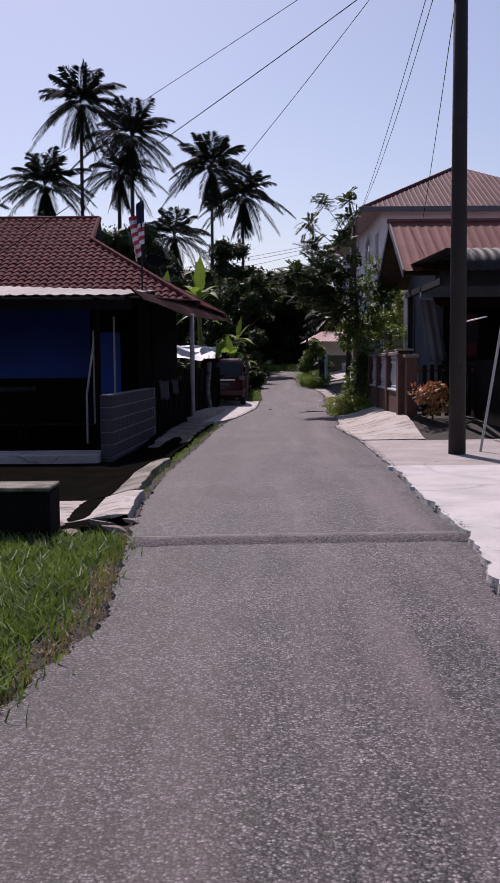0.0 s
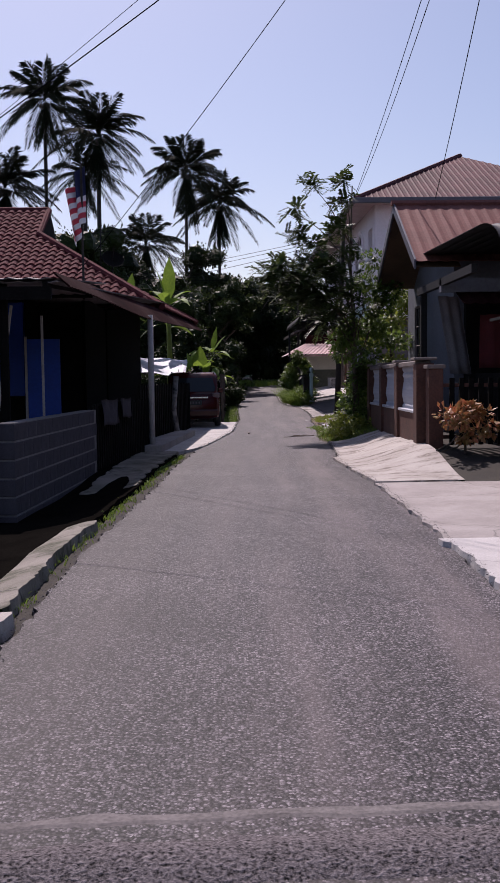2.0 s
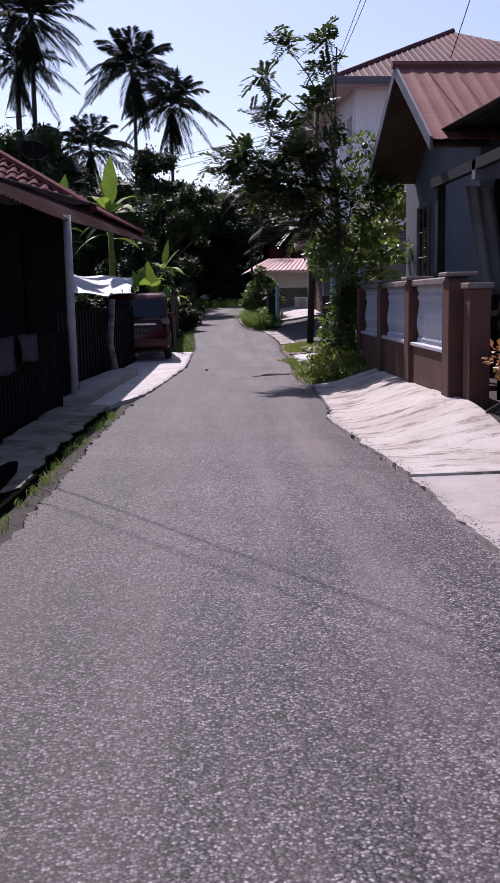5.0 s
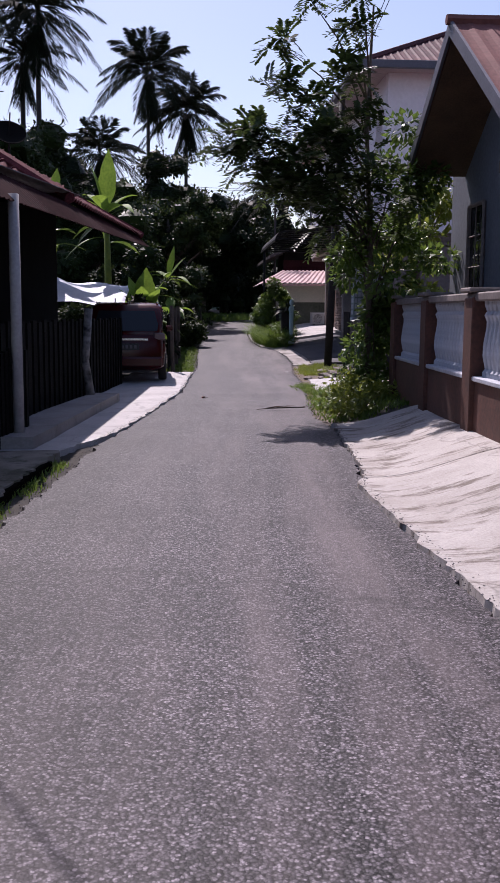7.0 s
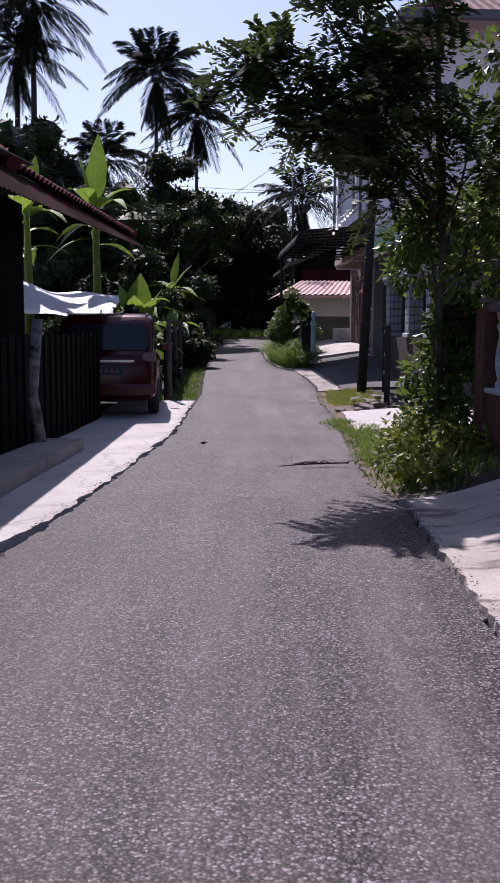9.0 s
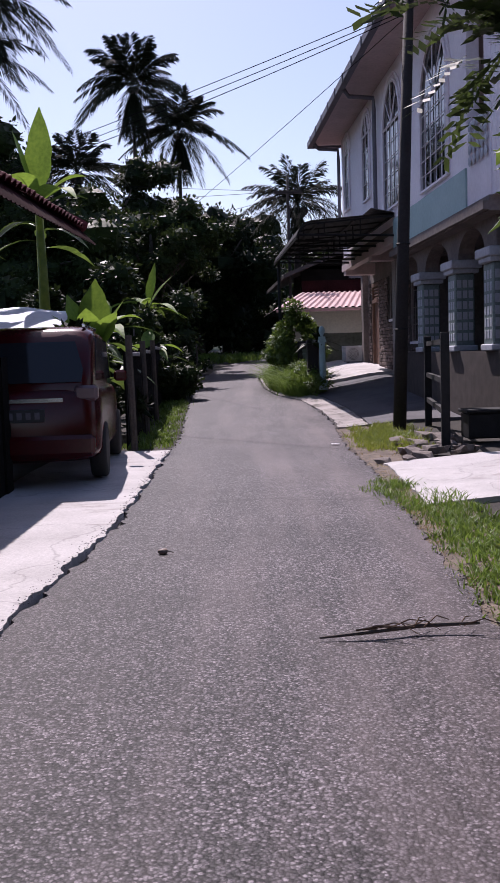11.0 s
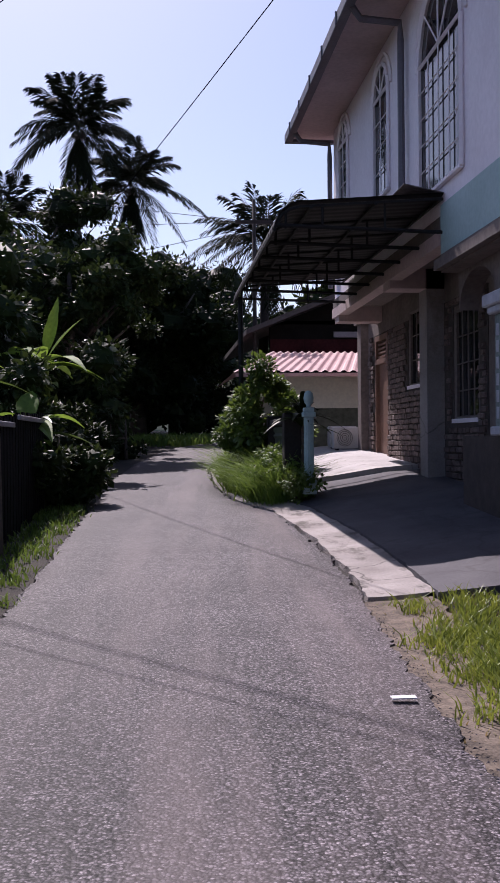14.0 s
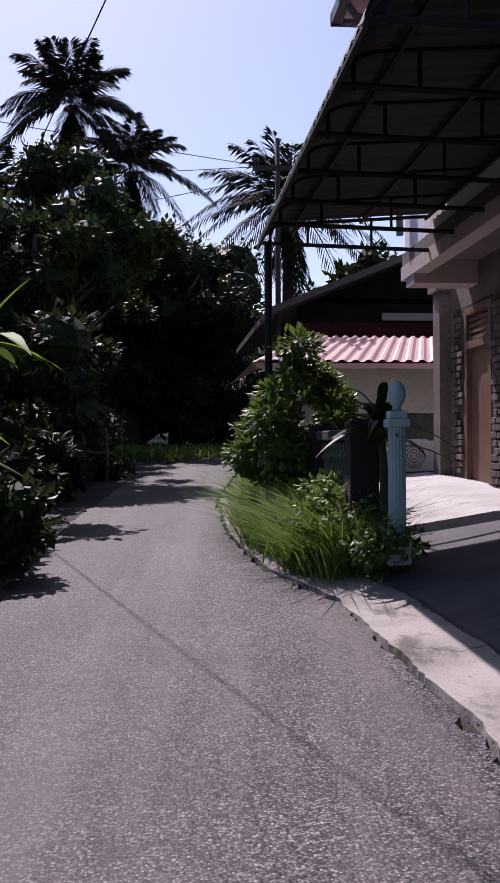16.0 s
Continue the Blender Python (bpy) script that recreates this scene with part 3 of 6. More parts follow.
for i in range(91):
    x = -1.0 + 2.8 * i / 90
    yc = 8.0 + 0.05 * noise.noise((x * 2, 0, 5)) + 0.1 * i / 90
    hw = 0.022 + 0.02 * noise.noise((x * 5, 3, 1))
    ring = [bm.verts.new((x, yc - hw - 0.06, 0.004)), bm.verts.new((x, yc - hw, 0.02)), bm.verts.new((x, yc + hw, 0.02)), bm.verts.new((x, yc + hw + 0.02, 0.004))]
    if prev:
        for j in range(3):
            bm.faces.new((prev[j], ring[j], ring[j + 1], prev[j + 1]))
    prev = ring
bmesh.ops.recalc_face_normals(bm, faces=bm.faces[:])
tagged(finish("road_seam", bm, "dust"), "pale seam behind the asphalt ridge", "road seam", kind="structure")


# ---- paving beside the lane ----
def paving(name, y0, y1, xl, xr, lift, material, label, edge=(0.03, 0.03), category="paving", step=0.07, across=8):
    rr, yy = [], y0
    while yy <= y1 + 1e-6:
        a, b = xl(yy), xr(yy)
        pts = [(x, yy, land(x, yy) + lift) for x in (a, b)]
        rr.append(pts)
        yy += step
    ob = strip(name, rr, material, across, 0.16, edge)
    # follow the rise of the plot
    for v in ob.data.vertices:
        if v.index % (across + 3) not in (0, across + 2):
            v.co.z = land(v.co.x, v.co.y) + lift + 0.012 * noise.noise((v.co.x * 0.9, v.co.y * 0.9, 4))
    return tagged(ob, label, category, kind="structure")


R = lambda yy: lerp_table(RIGHT, yy)
L = lambda yy: lerp_table(LEFT, yy)
paving("pavement_1", 5.9, 13.1, lambda y: R(y) + 0.01 - 0.12 * smooth(12.6, 13.1, y), lambda y: 9.0, 0.055, "concrete", "bright pale concrete forecourt slab", (0.05, 0))
paving("pavement_2", 13.14, 17.7, R, lambda y: 9.0, 0.03, "concrete2", "greyed smooth concrete forecourt slab", (0.04, 0))
paving("pavement_3", 17.74, 22.0, R, lambda y: 3.52 + 0.04 * (y - 21), 0.045, "rippled", "pale rippled concrete ramp beside the fence", (0.04, 0))
paving("pavement_4", 22.04, 26.2, lambda y: R(y) + 0.02, lambda y: 3.52 + 0.04 * (y - 21), 0.035, "rippled", "pale concrete apron in tree shade", (0.05, 0))
paving("pavement_5", 31.9, 35.0, lambda y: R(y) + 0.22, lambda y: 8.0, 0.015, "concrete", "pale concrete driveway slab", (0.04, 0))
paving("pavement_6", 40.0, 54.0, lambda y: R(y) + 0.05, lambda y: R(y) + 0.55, 0.02, "kerb", "cracked pale concrete kerb strip", (0.03, 0.02))
paving("pavement_12", 48.3, 55.5, lambda y: 4.3, lambda y: 9.0, 0.10, "concrete", "pale concrete terrace behind the awning", (0.0, 0))
# darker than kerb and terrace: the awning's shade is put into this slab
paving("pavement_7", 39.9, 48.2, lambda y: R(y) + 0.57, lambda y: 9.0, 0.03, "cement", "grey cement forecourt of the two-storey house, toned dark for awning shade", (0.02, 0))
paving("pavement_8", 17.7, 23.6, lambda y: -1.75 + 0.05 * (y - 18), lambda y: L(y) - 0.28, 0.06, "mossy", "mossy stained drain cover slabs", (0.05, 0.06))
paving("pavement_9", 23.6, 37.4, lambda y: L(y) - 1.5, lambda y: L(y) - 0.02 - .3 * (1 - smooth(23.6, 25.4, y)), 0.025, "concrete", "pale concrete strip along the house wall", (0.0, 0.05))
# flat black sheet that stands in for the shade lying over drain and yard
paving("pavement_13", 8.4, 23.0, lambda y: -6.5, lambda y: L(y) - 0.24, 0.042, "mud", "near-black sheet for the shade in drain and yard", (0.0, 0.03), "mud")
paving("verge_1", 26.3, 40.0, lambda y: R(y) - 0.08, lambda y: R(y) + 0.55, -0.004, "dirt", "tan dirt with dry litter along the asphalt edge", (0.04, 0.1), "verge")
paving("pavement_10", 8.9, 10.7, lambda y: -1.95 - 0.3 * (y - 9), lambda y: L(y) - 0.08, 0.07, "rippled", "broken pale concrete culvert cover", (0.03, 0.02))
paving("pavement_11", 10.75, 14.4, lambda y: -1.6, lambda y: L(y) - 0.16, 0.065, "mossy", "mossy cement drain edge", (0.03, 0.03))


# ---- plants ----
def blades(name, spots, material, h=(0.08, 0.22), w=0.008, lean=0.5, seed=1):
    """Grass: each blade is a bent strip of three pieces. spots: x, y, number, spread, height factor."""
    rng = random.Random(seed)
    verts, faces = [], []
    for cx, cy, count, sp, f in spots:
        for _ in range(count):
            x, yv = rng.gauss(cx, sp), rng.gauss(cy, sp)
            z = land(x, yv) - 0.03
            a, hh = rng.uniform(0, 6.283), rng.uniform(*h) * f
            ln = rng.uniform(0.1, lean) * hh
            dx, dy = math.cos(a), math.sin(a)
            b = rng.uniform(0, 6.283)
            sx, sy = math.cos(b) * w * (0.7 + f * 0.5), math.sin(b) * w * (0.7 + f * 0.5)
            k = len(verts)
            for q, ww in ((0, 1.0), (0.55, 0.8), (1.0, 0.1)):
                px, py, pz = x + dx * ln * q * q, yv + dy * ln * q * q, z + hh * (q - 0.25 * q * q * lean)
                verts += [(px - sx * ww, py - sy * ww, pz), (px + sx * ww, py + sy * ww, pz)]
            faces += [(k, k + 1, k + 3, k + 2), (k + 2, k + 3, k + 5, k + 4)]
    return raw(name, verts, faces, material)


def along(y0, y1, n, fx, count, sp, f, seed=3):
    rng = random.Random(seed)
    return [(fx(t) , t, count, sp, f * rng.uniform(0.6, 1.2)) for t in (rng.uniform(y0, y1) for _ in range(n))]


def leaves(rng, verts, faces, centre, radius, count, size, squash=0.8, droop=0.3, shell=0.55):
    """Scatter folded leaves round a clump's centre, most of them towards its skin."""
    for _ in range(count):
        v = Vector((rng.gauss(0, 1), rng.gauss(0, 1), rng.gauss(0, 1)))
        v.normalize()
        r = radius * (shell + (1 - shell) * rng.random()) * rng.uniform(0.75, 1.15)
        p = Vector(centre) + Vector((v.x * r, v.y * r, v.z * r * squash))
        out = (v + Vector((rng.uniform(-.7, .7), rng.uniform(-.7, .7), rng.uniform(-.7, .7) - droop))).normalized()
        side = out.cross(Vector((rng.uniform(-1, 1), rng.uniform(-1, 1), 1.2))).normalized()
        up = side.cross(out)
        s = size * rng.uniform(0.6, 1.35)
        k = len(verts)
        wv = side * s * 0.3
        verts += [tuple(p - wv * 0.3), tuple(p + out * s * 0.5 - wv - up * s * 0.1), tuple(p + out * s), tuple(p + out * s * 0.5 + wv - up * s * 0.1), tuple(p + out * s * 0.45)]
        faces += [(k, k + 1, k + 4), (k + 1, k + 2, k + 4), (k + 2, k + 3, k + 4), (k + 3, k, k + 4)]


def lump(rng, verts, faces, centre, r):
    """A ragged closed knot of overlapping foliage inside a clump."""
    k = len(verts)
    nu, nv = 7, 5
    for i in range(nv + 1):
        t = math.pi * i / nv
        for j in range(nu):
            p = 2 * math.pi * j / nu
            q = r * rng.uniform(.7, 1.1)
            verts.append((centre[0] + q * math.sin(t) * math.cos(p), centre[1] + q * math.sin(t) * math.sin(p), centre[2] + q * .85 * math.cos(t)))
    for i in range(nv):
        for j in range(nu):
            faces.append((k + i * nu + j, k + i * nu + (j + 1) % nu, k + (i + 1) * nu + (j + 1) % nu, k + (i + 1) * nu + j))


def tree(name, at, height, clumps, label, category="tree", leaf="leafdark", size=0.2, per=160, trunk_r=0.15, seed=1, lean=(0, 0), core=0.8):
    """Trunk with limbs that reach each clump of leaves. clumps: x, y, z, radius from the foot."""
    rng = random.Random(seed)
    t = empty(name, label, category, at)
    bm = bmesh.new()
    top = Vector((lean[0], lean[1], height))
    tube(bm, [(0, 0, -0.15), (lean[0] * .2, lean[1] * .2, height * .3), (lean[0] * .6, lean[1] * .6, height * .65), tuple(top)], [trunk_r * 1.25, trunk_r, trunk_r * .75, trunk_r * .35], 8)
    for cx, cy, cz, r in clumps:
        a = rng.uniform(0.3, 0.8)
        s = Vector((lean[0] * a, lean[1] * a, height * a * 0.95))
        c = Vector((cx, cy, cz))
        tube(bm, [tuple(s), tuple(s.lerp(c, 0.5) + Vector((0, 0, 0.12 * height * 0.2))), tuple(c)], [trunk_r * .45, trunk_r * .28, trunk_r * .1], 5)
    part("trunk", bm, "bark", t, smooth=True)
    verts, faces = [], []
    for cx, cy, cz, r in clumps:
        sub = max(3, int(r * 4))
        for _ in range(sub):
            o = Vector((rng.gauss(0, 1), rng.gauss(0, 1), rng.gauss(0, .8))) * r * 0.45
            rr = r * rng.uniform(0.42, 0.66)
            leaves(rng, verts, faces, (cx + o.x, cy + o.y, cz + o.z), rr, int(per * r * r / sub) + 8, size)
            if core:
                lump(rng, verts, faces, (cx + o.x, cy + o.y, cz + o.z), rr * core)
    ob = raw("crown", verts, faces, leaf, t)
    tagged(ob, kind="stuff")
    return t


def feather_tree(name, at, height, tips, label, seed=1, size=0.07, trunk_r=0.05):
    """A tree with feather leaves: fronds with pairs of small leaflets round each branch tip."""
    rng = random.Random(seed)
    t = empty(name, label, "tree", at)
    bm = bmesh.new()
    tube(bm, [(0, 0, -0.15), (0.05, 0, height * .35), (-0.05, 0.1, height * .7), (0, 0, height)], [trunk_r * 1.2, trunk_r, trunk_r * .7, trunk_r * .3], 8)
    verts, faces = [], []
    for tx, ty, tz, r, nf in tips:
        tip = Vector((tx, ty, tz))
        a = min(0.9, max(0.35, tz / height * 0.75))
        s = Vector((0, 0.03, height * a))
        tube(bm, [tuple(s), tuple(s.lerp(tip, .55) + Vector((0, 0, .15))), tuple(tip)], [trunk_r * .45, trunk_r * .25, trunk_r * .1], 5)
        for _ in range(int(nf * 1.08)):
            base = tip + Vector((rng.gauss(0, r * .45), rng.gauss(0, r * .45), rng.gauss(0, r * .38)))
            d = Vector((rng.uniform(-1, 1), rng.uniform(-1, 1), rng.uniform(-0.5, 0.7))).normalized()
            ln = rng.uniform(.22, .44)
            side = d.cross(Vector((0, 0, 1)))
            side = side.normalized() if side.length > .1 else Vector((1, 0, 0))
            for q in range(9):
                f = (q + 1) / 9
                p = base + d * ln * f + Vector((0, 0, -0.28 * ln * f * f))
                for sg in (-1, 1):
                    o = (side * sg * 0.9 + d * 0.45 + Vector((0, 0, rng.uniform(-.35, .1)))).normalized()
                    s2 = size * rng.uniform(1.3, 2.1)
                    wv = d * s2 * 0.22
                    k = len(verts)
                    verts += [tuple(p), tuple(p + o * s2 * .5 - wv), tuple(p + o * s2), tuple(p + o * s2 * .5 + wv)]
                    faces.append((k, k + 1, k + 2, k + 3))
    part("trunk", bm, "bark", t, smooth=True)
    tagged(raw("crown", verts, faces, "feather", t), kind="stuff")
    return t


def frond(rng, verts, faces, base, way, length, droop, step=0.11, leaf=0.55, wide=0.035):
    """One palm leaf: a bent rib with hanging leaflets on both sides."""
    way = Vector(way).normalized()
    n = max(6, int(length / step))
    prev = None
    for i in range(n + 1):
        f = i / n
        p = Vector(base) + way * length * f + Vector((0, 0, -droop * length * f * f))
        tan = (way + Vector((0, 0, -2 * droop * f))).normalized()
        side = tan.cross(Vector((0, 0, 1))).normalized()
        if prev is not None:
            k = len(verts)
            rw = side * 0.035 * (1.1 - f)
            verts += [tuple(prev - rw), tuple(prev + rw), tuple(p + rw), tuple(p - rw)]
            faces.append((k, k + 1, k + 2, k + 3))
        prev = p
        if f < 0.12:
            continue
        ll = leaf * (0.45 + math.sin(math.pi * min(1, f * 0.9 + 0.08)) * 0.75)
        for sg in (-1, 1):
            o = (side * sg * 0.62 + tan * 0.75 + Vector((0, 0, rng.uniform(-0.7, -0.15)))).normalized()
            q = p + o * ll * rng.uniform(.8, 1.15)
            wv = tan * wide
            k = len(verts)
            m = p.lerp(q, .5) + Vector((0, 0, .03))
            verts += [tuple(p), tuple(m - wv), tuple(q), tuple(m + wv)]
            faces.append((k, k + 1, k + 2, k + 3))


def palm(at, crown, radius, label, seed=1, n=26, lean=(0.4, 0.0)):
    """Coconut palm: slim curved trunk, a crown of drooping feather leaves, dead ones hanging."""
    rng = random.Random(seed)
    t = empty("coconut_palm", label, "palm tree", at, group="coconut palms")
    h = crown
    bm = bmesh.new()
    tube(bm, [(-lean[0], -lean[1], -0.3), (-lean[0] * .5, -lean[1] * .5, h * .25), (-lean[0] * .1, 0, h * .6), (0, 0, h)], [0.24, 0.17, 0.14, 0.13], 8)
    part("trunk", bm, "palmbark", t, smooth=True)
    verts, faces = [], []
    for i in range(n):
        a = i * 2.39996 + rng.uniform(-.2, .2)
        f = i / n
        el = 1.35 - 1.55 * f + rng.uniform(-.2, .2)
        way = (math.cos(a) * math.cos(el), math.sin(a) * math.cos(el), math.sin(el))
        frond(rng, verts, faces, (0, 0, h + 0.15), way, radius * rng.uniform(.8, 1.2) * (0.9 + .15 * math.sin(math.pi * f)), 0.3 + 0.5 * f * rng.uniform(.6, 1.3), 0.075, 0.2 * radius, 0.0125 * radius)
    for i in range(14):
        a = rng.uniform(0, 6.28)
        frond(rng, verts, faces, (0, 0, h), (math.cos(a) * .35, math.sin(a) * .35, -1), radius * rng.uniform(.55, .85), 0.1, 0.09, 0.2 * radius, 0.013 * radius)
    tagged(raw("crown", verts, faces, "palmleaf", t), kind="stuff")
    bm = bmesh.new()
    for i in range(7):
        a = i * 0.9
        r = bmesh.ops.create_icosphere(bm, subdivisions=1, radius=0.16)
        bmesh.ops.translate(bm, vec=(.3 * math.cos(a), .3 * math.sin(a), h - .15 - .12 * (i % 3)), verts=r["verts"])
    part("coconuts", bm, "palmbark", t)
    return t


def banana_leaf(bm, base, way, length, width, droop, rng, torn=0.4):
    way = Vector(way).normalized()
    n = 12
    prev = None
    side0 = way.cross(Vector((0, 0, 1)))
    side0 = side0.normalized() if side0.length > 0.05 else Vector((1, 0, 0))
    for i in range(n + 1):
        f = i / n
        p = Vector(base) + way * length * f + Vector((0, 0, -droop * length * f * f))
        w = width * 0.5 * (0.05 if f < 0.12 else math.sin(math.pi * min(1, max(0, (f - .1) / .9)) ** .7) + .04)
        j1, j2 = (1 - torn * rng.random() if i % 3 == 1 else 1), (1 - torn * rng.random() if i % 3 == 2 else 1)
        lift = Vector((0, 0, 0.25 * w))
        row = [bm.verts.new(p - side0 * w * j1 + lift), bm.verts.new(p), bm.verts.new(p + side0 * w * j2 + lift)]
        if prev:
            bm.faces.new((prev[0], prev[1], row[1], row[0])), bm.faces.new((prev[1], prev[2], row[2], row[1]))
        prev = row


def banana(at, height, label, ways, seed=1):
    rng = random.Random(seed)
    t = empty("banana_plant", label, "banana plant", at, group="banana plants")
    bm = bmesh.new()
    tube(bm, [(0, 0, -.1), (.03, 0, height * .3), (0, .03, height * .58)], [.13, .11, .07], 8)
    part("stem", bm, "leafyellow", t, smooth=True)
    for az, el, ln, wd, dr in ways:
        bm = bmesh.new()
        way = (math.cos(az) * math.cos(el), math.sin(az) * math.cos(el), math.sin(el))
        banana_leaf(bm, (0, 0, height * .55), way, ln, wd, dr, rng, .16)
        part("leaf", bm, "banana", t)
    for k in range(7):
        az, el = k * 0.9 + rng.uniform(-.3, .3), rng.uniform(.15, .75)
        bm = bmesh.new()
        banana_leaf(bm, (0, 0, height * rng.uniform(.4, .55)), (math.cos(az) * math.cos(el), math.sin(az) * math.cos(el), math.sin(el)), rng.uniform(1.0, 1.6), rng.uniform(.2, .34), rng.uniform(.4, .8), rng, .3)
        part("old_leaf", bm, "leaf", t, "darker hanging leaf")
    return t


def walls(name, material, parent, *bs, label=""):
    for q in bs:
        part(name, boxes(q), material, parent, label)


# ---- windows ----
def arch_outline(w, h, n=10):
    """Half-round topped opening, w wide, h high, from its foot."""
    r = w / 2
    return [(-r, 0), (r, 0)] + [(r * math.cos(math.pi * i / n), h - r + r * math.sin(math.pi * i / n)) for i in range(n + 1)]


def wall_window(parent, x, yc, z0, w, h, arched=True, cols=3, rws=5, out=-1, name="window"):
    """A barred window set in a wall that faces along x: surround, pane, grille bars."""
    wn_ = new(name)
    wn_.parent = parent
    prof = arch_outline(w, h) if arched else [(-w / 2, 0), (w / 2, 0), (w / 2, h), (-w / 2, h)]
    bm = bmesh.new()
    prism(bm, [(yc + a, z0 + b) for a, b in prof], "x", x + out * 0.004, x - out * 0.03)
    part("pane", bm, "glass", wn_)
    if arched:
        for s0, s1 in ((-.46, -.38),):
            bm = bmesh.new()
            sheet(bm, (x + out * .012, yc + w * s0, z0 + .05), (0, w * (s1 - s0), 0), (0, 0, (h - w / 2) * .92), 10, 2, 0, 0, .004, lambda a, b: Vector((out * (.004 + .004 * math.sin(20 * a)), 0, 0)))
            part("curtain", bm, "flagwhite", wn_, "white curtain behind the glass")
    bm = bmesh.new()
    ring = [(x + out * 0.03, yc + a, z0 + b) for a, b in prof]
    for p, q in zip(ring, ring[1:] + ring[:1]):
        tube(bm, [p, q], 0.035, 5)
    part("window_frame", bm, "white" if arched else "beige", wn_)
    bm = bmesh.new()
    xx = x + out * 0.035
    zt = z0 + (h - w / 2 if arched else h)
    for i in range(1, cols):
        yy = yc - w / 2 + w * i / cols
        tube(bm, [(xx, yy, z0), (xx, yy, zt)], 0.011, 4)
    for j in range(1, rws + (1 if arched else 0)):
        zz = z0 + (zt - z0) * j / rws
        tube(bm, [(xx, yc - w / 2, zz), (xx, yc + w / 2, zz)], 0.011 if j < rws else 0.028, 4)
    if arched:
        for a in (45, 90, 135):
            tube(bm, [(xx, yc, zt), (xx, yc + w / 2 * math.cos(radians(a)), zt + w / 2 * math.sin(radians(a)))], 0.014, 4)
    part("grille", bm, "white" if arched else "beige", wn_)
    if arched:
        bm = bmesh.new()
        pts = [(x + out * 0.02, yc + (w / 2 + .14) * math.cos(math.pi * i / 12), zt + (w / 2 + .14) * math.sin(math.pi * i / 12)) for i in range(13)]
        tube(bm, pts, 0.032, 5)
        part("moulding", bm, "white", wn_)
    else:
        part("window_sill", boxes((x + out * .1, x, yc - w / 2 - .08, yc + w / 2 + .08, z0 - .07, z0 - .01)), "white", wn_)
    return wn_


# ---- the two-storey house ----
house = empty("two_storey_house", "two-storey white and mint house with hipped maroon metal roof", "house")
WX, Y0, Y1, TOP = 5.4, 37.6, 51.3, 7.3
GX, GFAR = 6.22, 52.4


def wall_with_holes(x0, x1, ya, yb, za, zb, holes):
    """A wall along y, cut into piers and bands so that the openings go through it. holes: y0, y1, z0, z1."""
    bm = bmesh.new()
    ysx = sorted({ya, yb, *[h for q in holes for h in q[:2]]})
    for a, b in zip(ysx, ysx[1:]):
        cut = sorted((q[2], q[3]) for q in holes if q[0] <= a + 1e-6 and q[1] >= b - 1e-6)
        z = za
        for c, d in cut:
            if c > z:
                box(bm, x0, x1, a, b, z, c)
            z = d
        if zb > z:
            box(bm, x0, x1, a, b, z, zb)
    return bm


UPW = [(50.3, 5.2, .78, 1.9), (47.35, 5.0, .92, 2.0), (44.33, 4.36, 1.72, 2.6), (40.75, 4.2, 1.9, 2.55)]
part("upper_wall", boxes((WX, WX + .2, 38.8, 44.3, 4.1, TOP)), "white", house)
part("upper_wall", boxes((WX, WX + .2, 44.3, Y1, 3.98, TOP)), "white", house)
walls("upper_wall", "white", house, (WX + .02, 13, Y1, Y1 + .2, 3.98, TOP), (WX + .02, 13, Y0 - .2, Y0, 3.5, TOP))
walls("upper_wall", "white", house, (WX, WX + .2, Y0, 38.8, 3.5, 4.75), (WX, WX + .2, Y0, 38.8, 6.6, TOP), (WX, WX + .2, Y0, 37.9, 4.75, 6.6), (WX + .9, WX + 1.1, Y0, 38.8, 4.4, 6.7), label="white wall round the recessed balcony")
part("mint_band", boxes((WX - .03, WX + .2, 38.8, 44.3, 3.5, 4.1)), "mint", house, "mint green painted band")
part("floor_slab", boxes((WX - .03, 13, Y0, 44.3, 3.28, 3.5), (WX - .12, WX - .03, Y0, 44.3, 3.3, 3.42), (WX - .02, 13, 44.3, Y1 + .2, 3.8, 3.98)), "beige", house)
for (yc, z0, w, h), (c, r) in zip(UPW, ((2, 4), (2, 4), (4, 5), (5, 6))):
    wall_window(house, WX, yc, z0, w, h, True, c, r)
scr = new("balcony_screen")
scr.parent = house
bme = bmesh.new()
lathe(bme, [(.06, 0), (.085, .012), (.05, .025)], (0, 0, 0), 8)
boss = bpy.data.meshes.new("boss")
bme.to_mesh(boss)
bme.free()
boss.materials.append(M["balwhite"])
for i in range(5):
    for j in range(4):
        share("boss", boss, scr, pose(WX - .02, 37.75 + .2 * i, 4.15 + .17 * j, 0, -90, 0))
# ground floor
GH = [(50.45, 51.4, .6, 3.2), (47.85, 48.9, 2.16, 3.4), (45.4, 46.4, 1.54, 3.1)]
part("ground_wall", wall_with_holes(GX, GX + .2, 44.3, GFAR, .3, 3.8, GH), "beige", house)
# back wall given a dark colour in place of the porch's unlit depth
walls("ground_wall", "green", house, (GX + 1.6, GX + 1.8, Y0, 44.3, .1, 3.3), label="porch back wall coloured dark for the unlit interior")
walls("ground_wall", "beige", house, (GX + .2, 13, GFAR - .2, GFAR, .3, 3.3), (GX, GX + 1.8, 44.1, 44.3, .3, 3.3), (5.6, 13, Y0 - .0, Y0 + .2, .0, 3.3))
part("corner_column", boxes((GX - .16, GX + .03, 52.1, 52.42, .5, 3.9), (GX - .22, GX + .03, 52.04, 52.48, 3.6, 3.75)), "beige", house)
part("corner_column", boxes((GX - .28, GX + .02, 46.9, 47.3, .5, 3.9)), "concrete2", house, "grey tiled column")
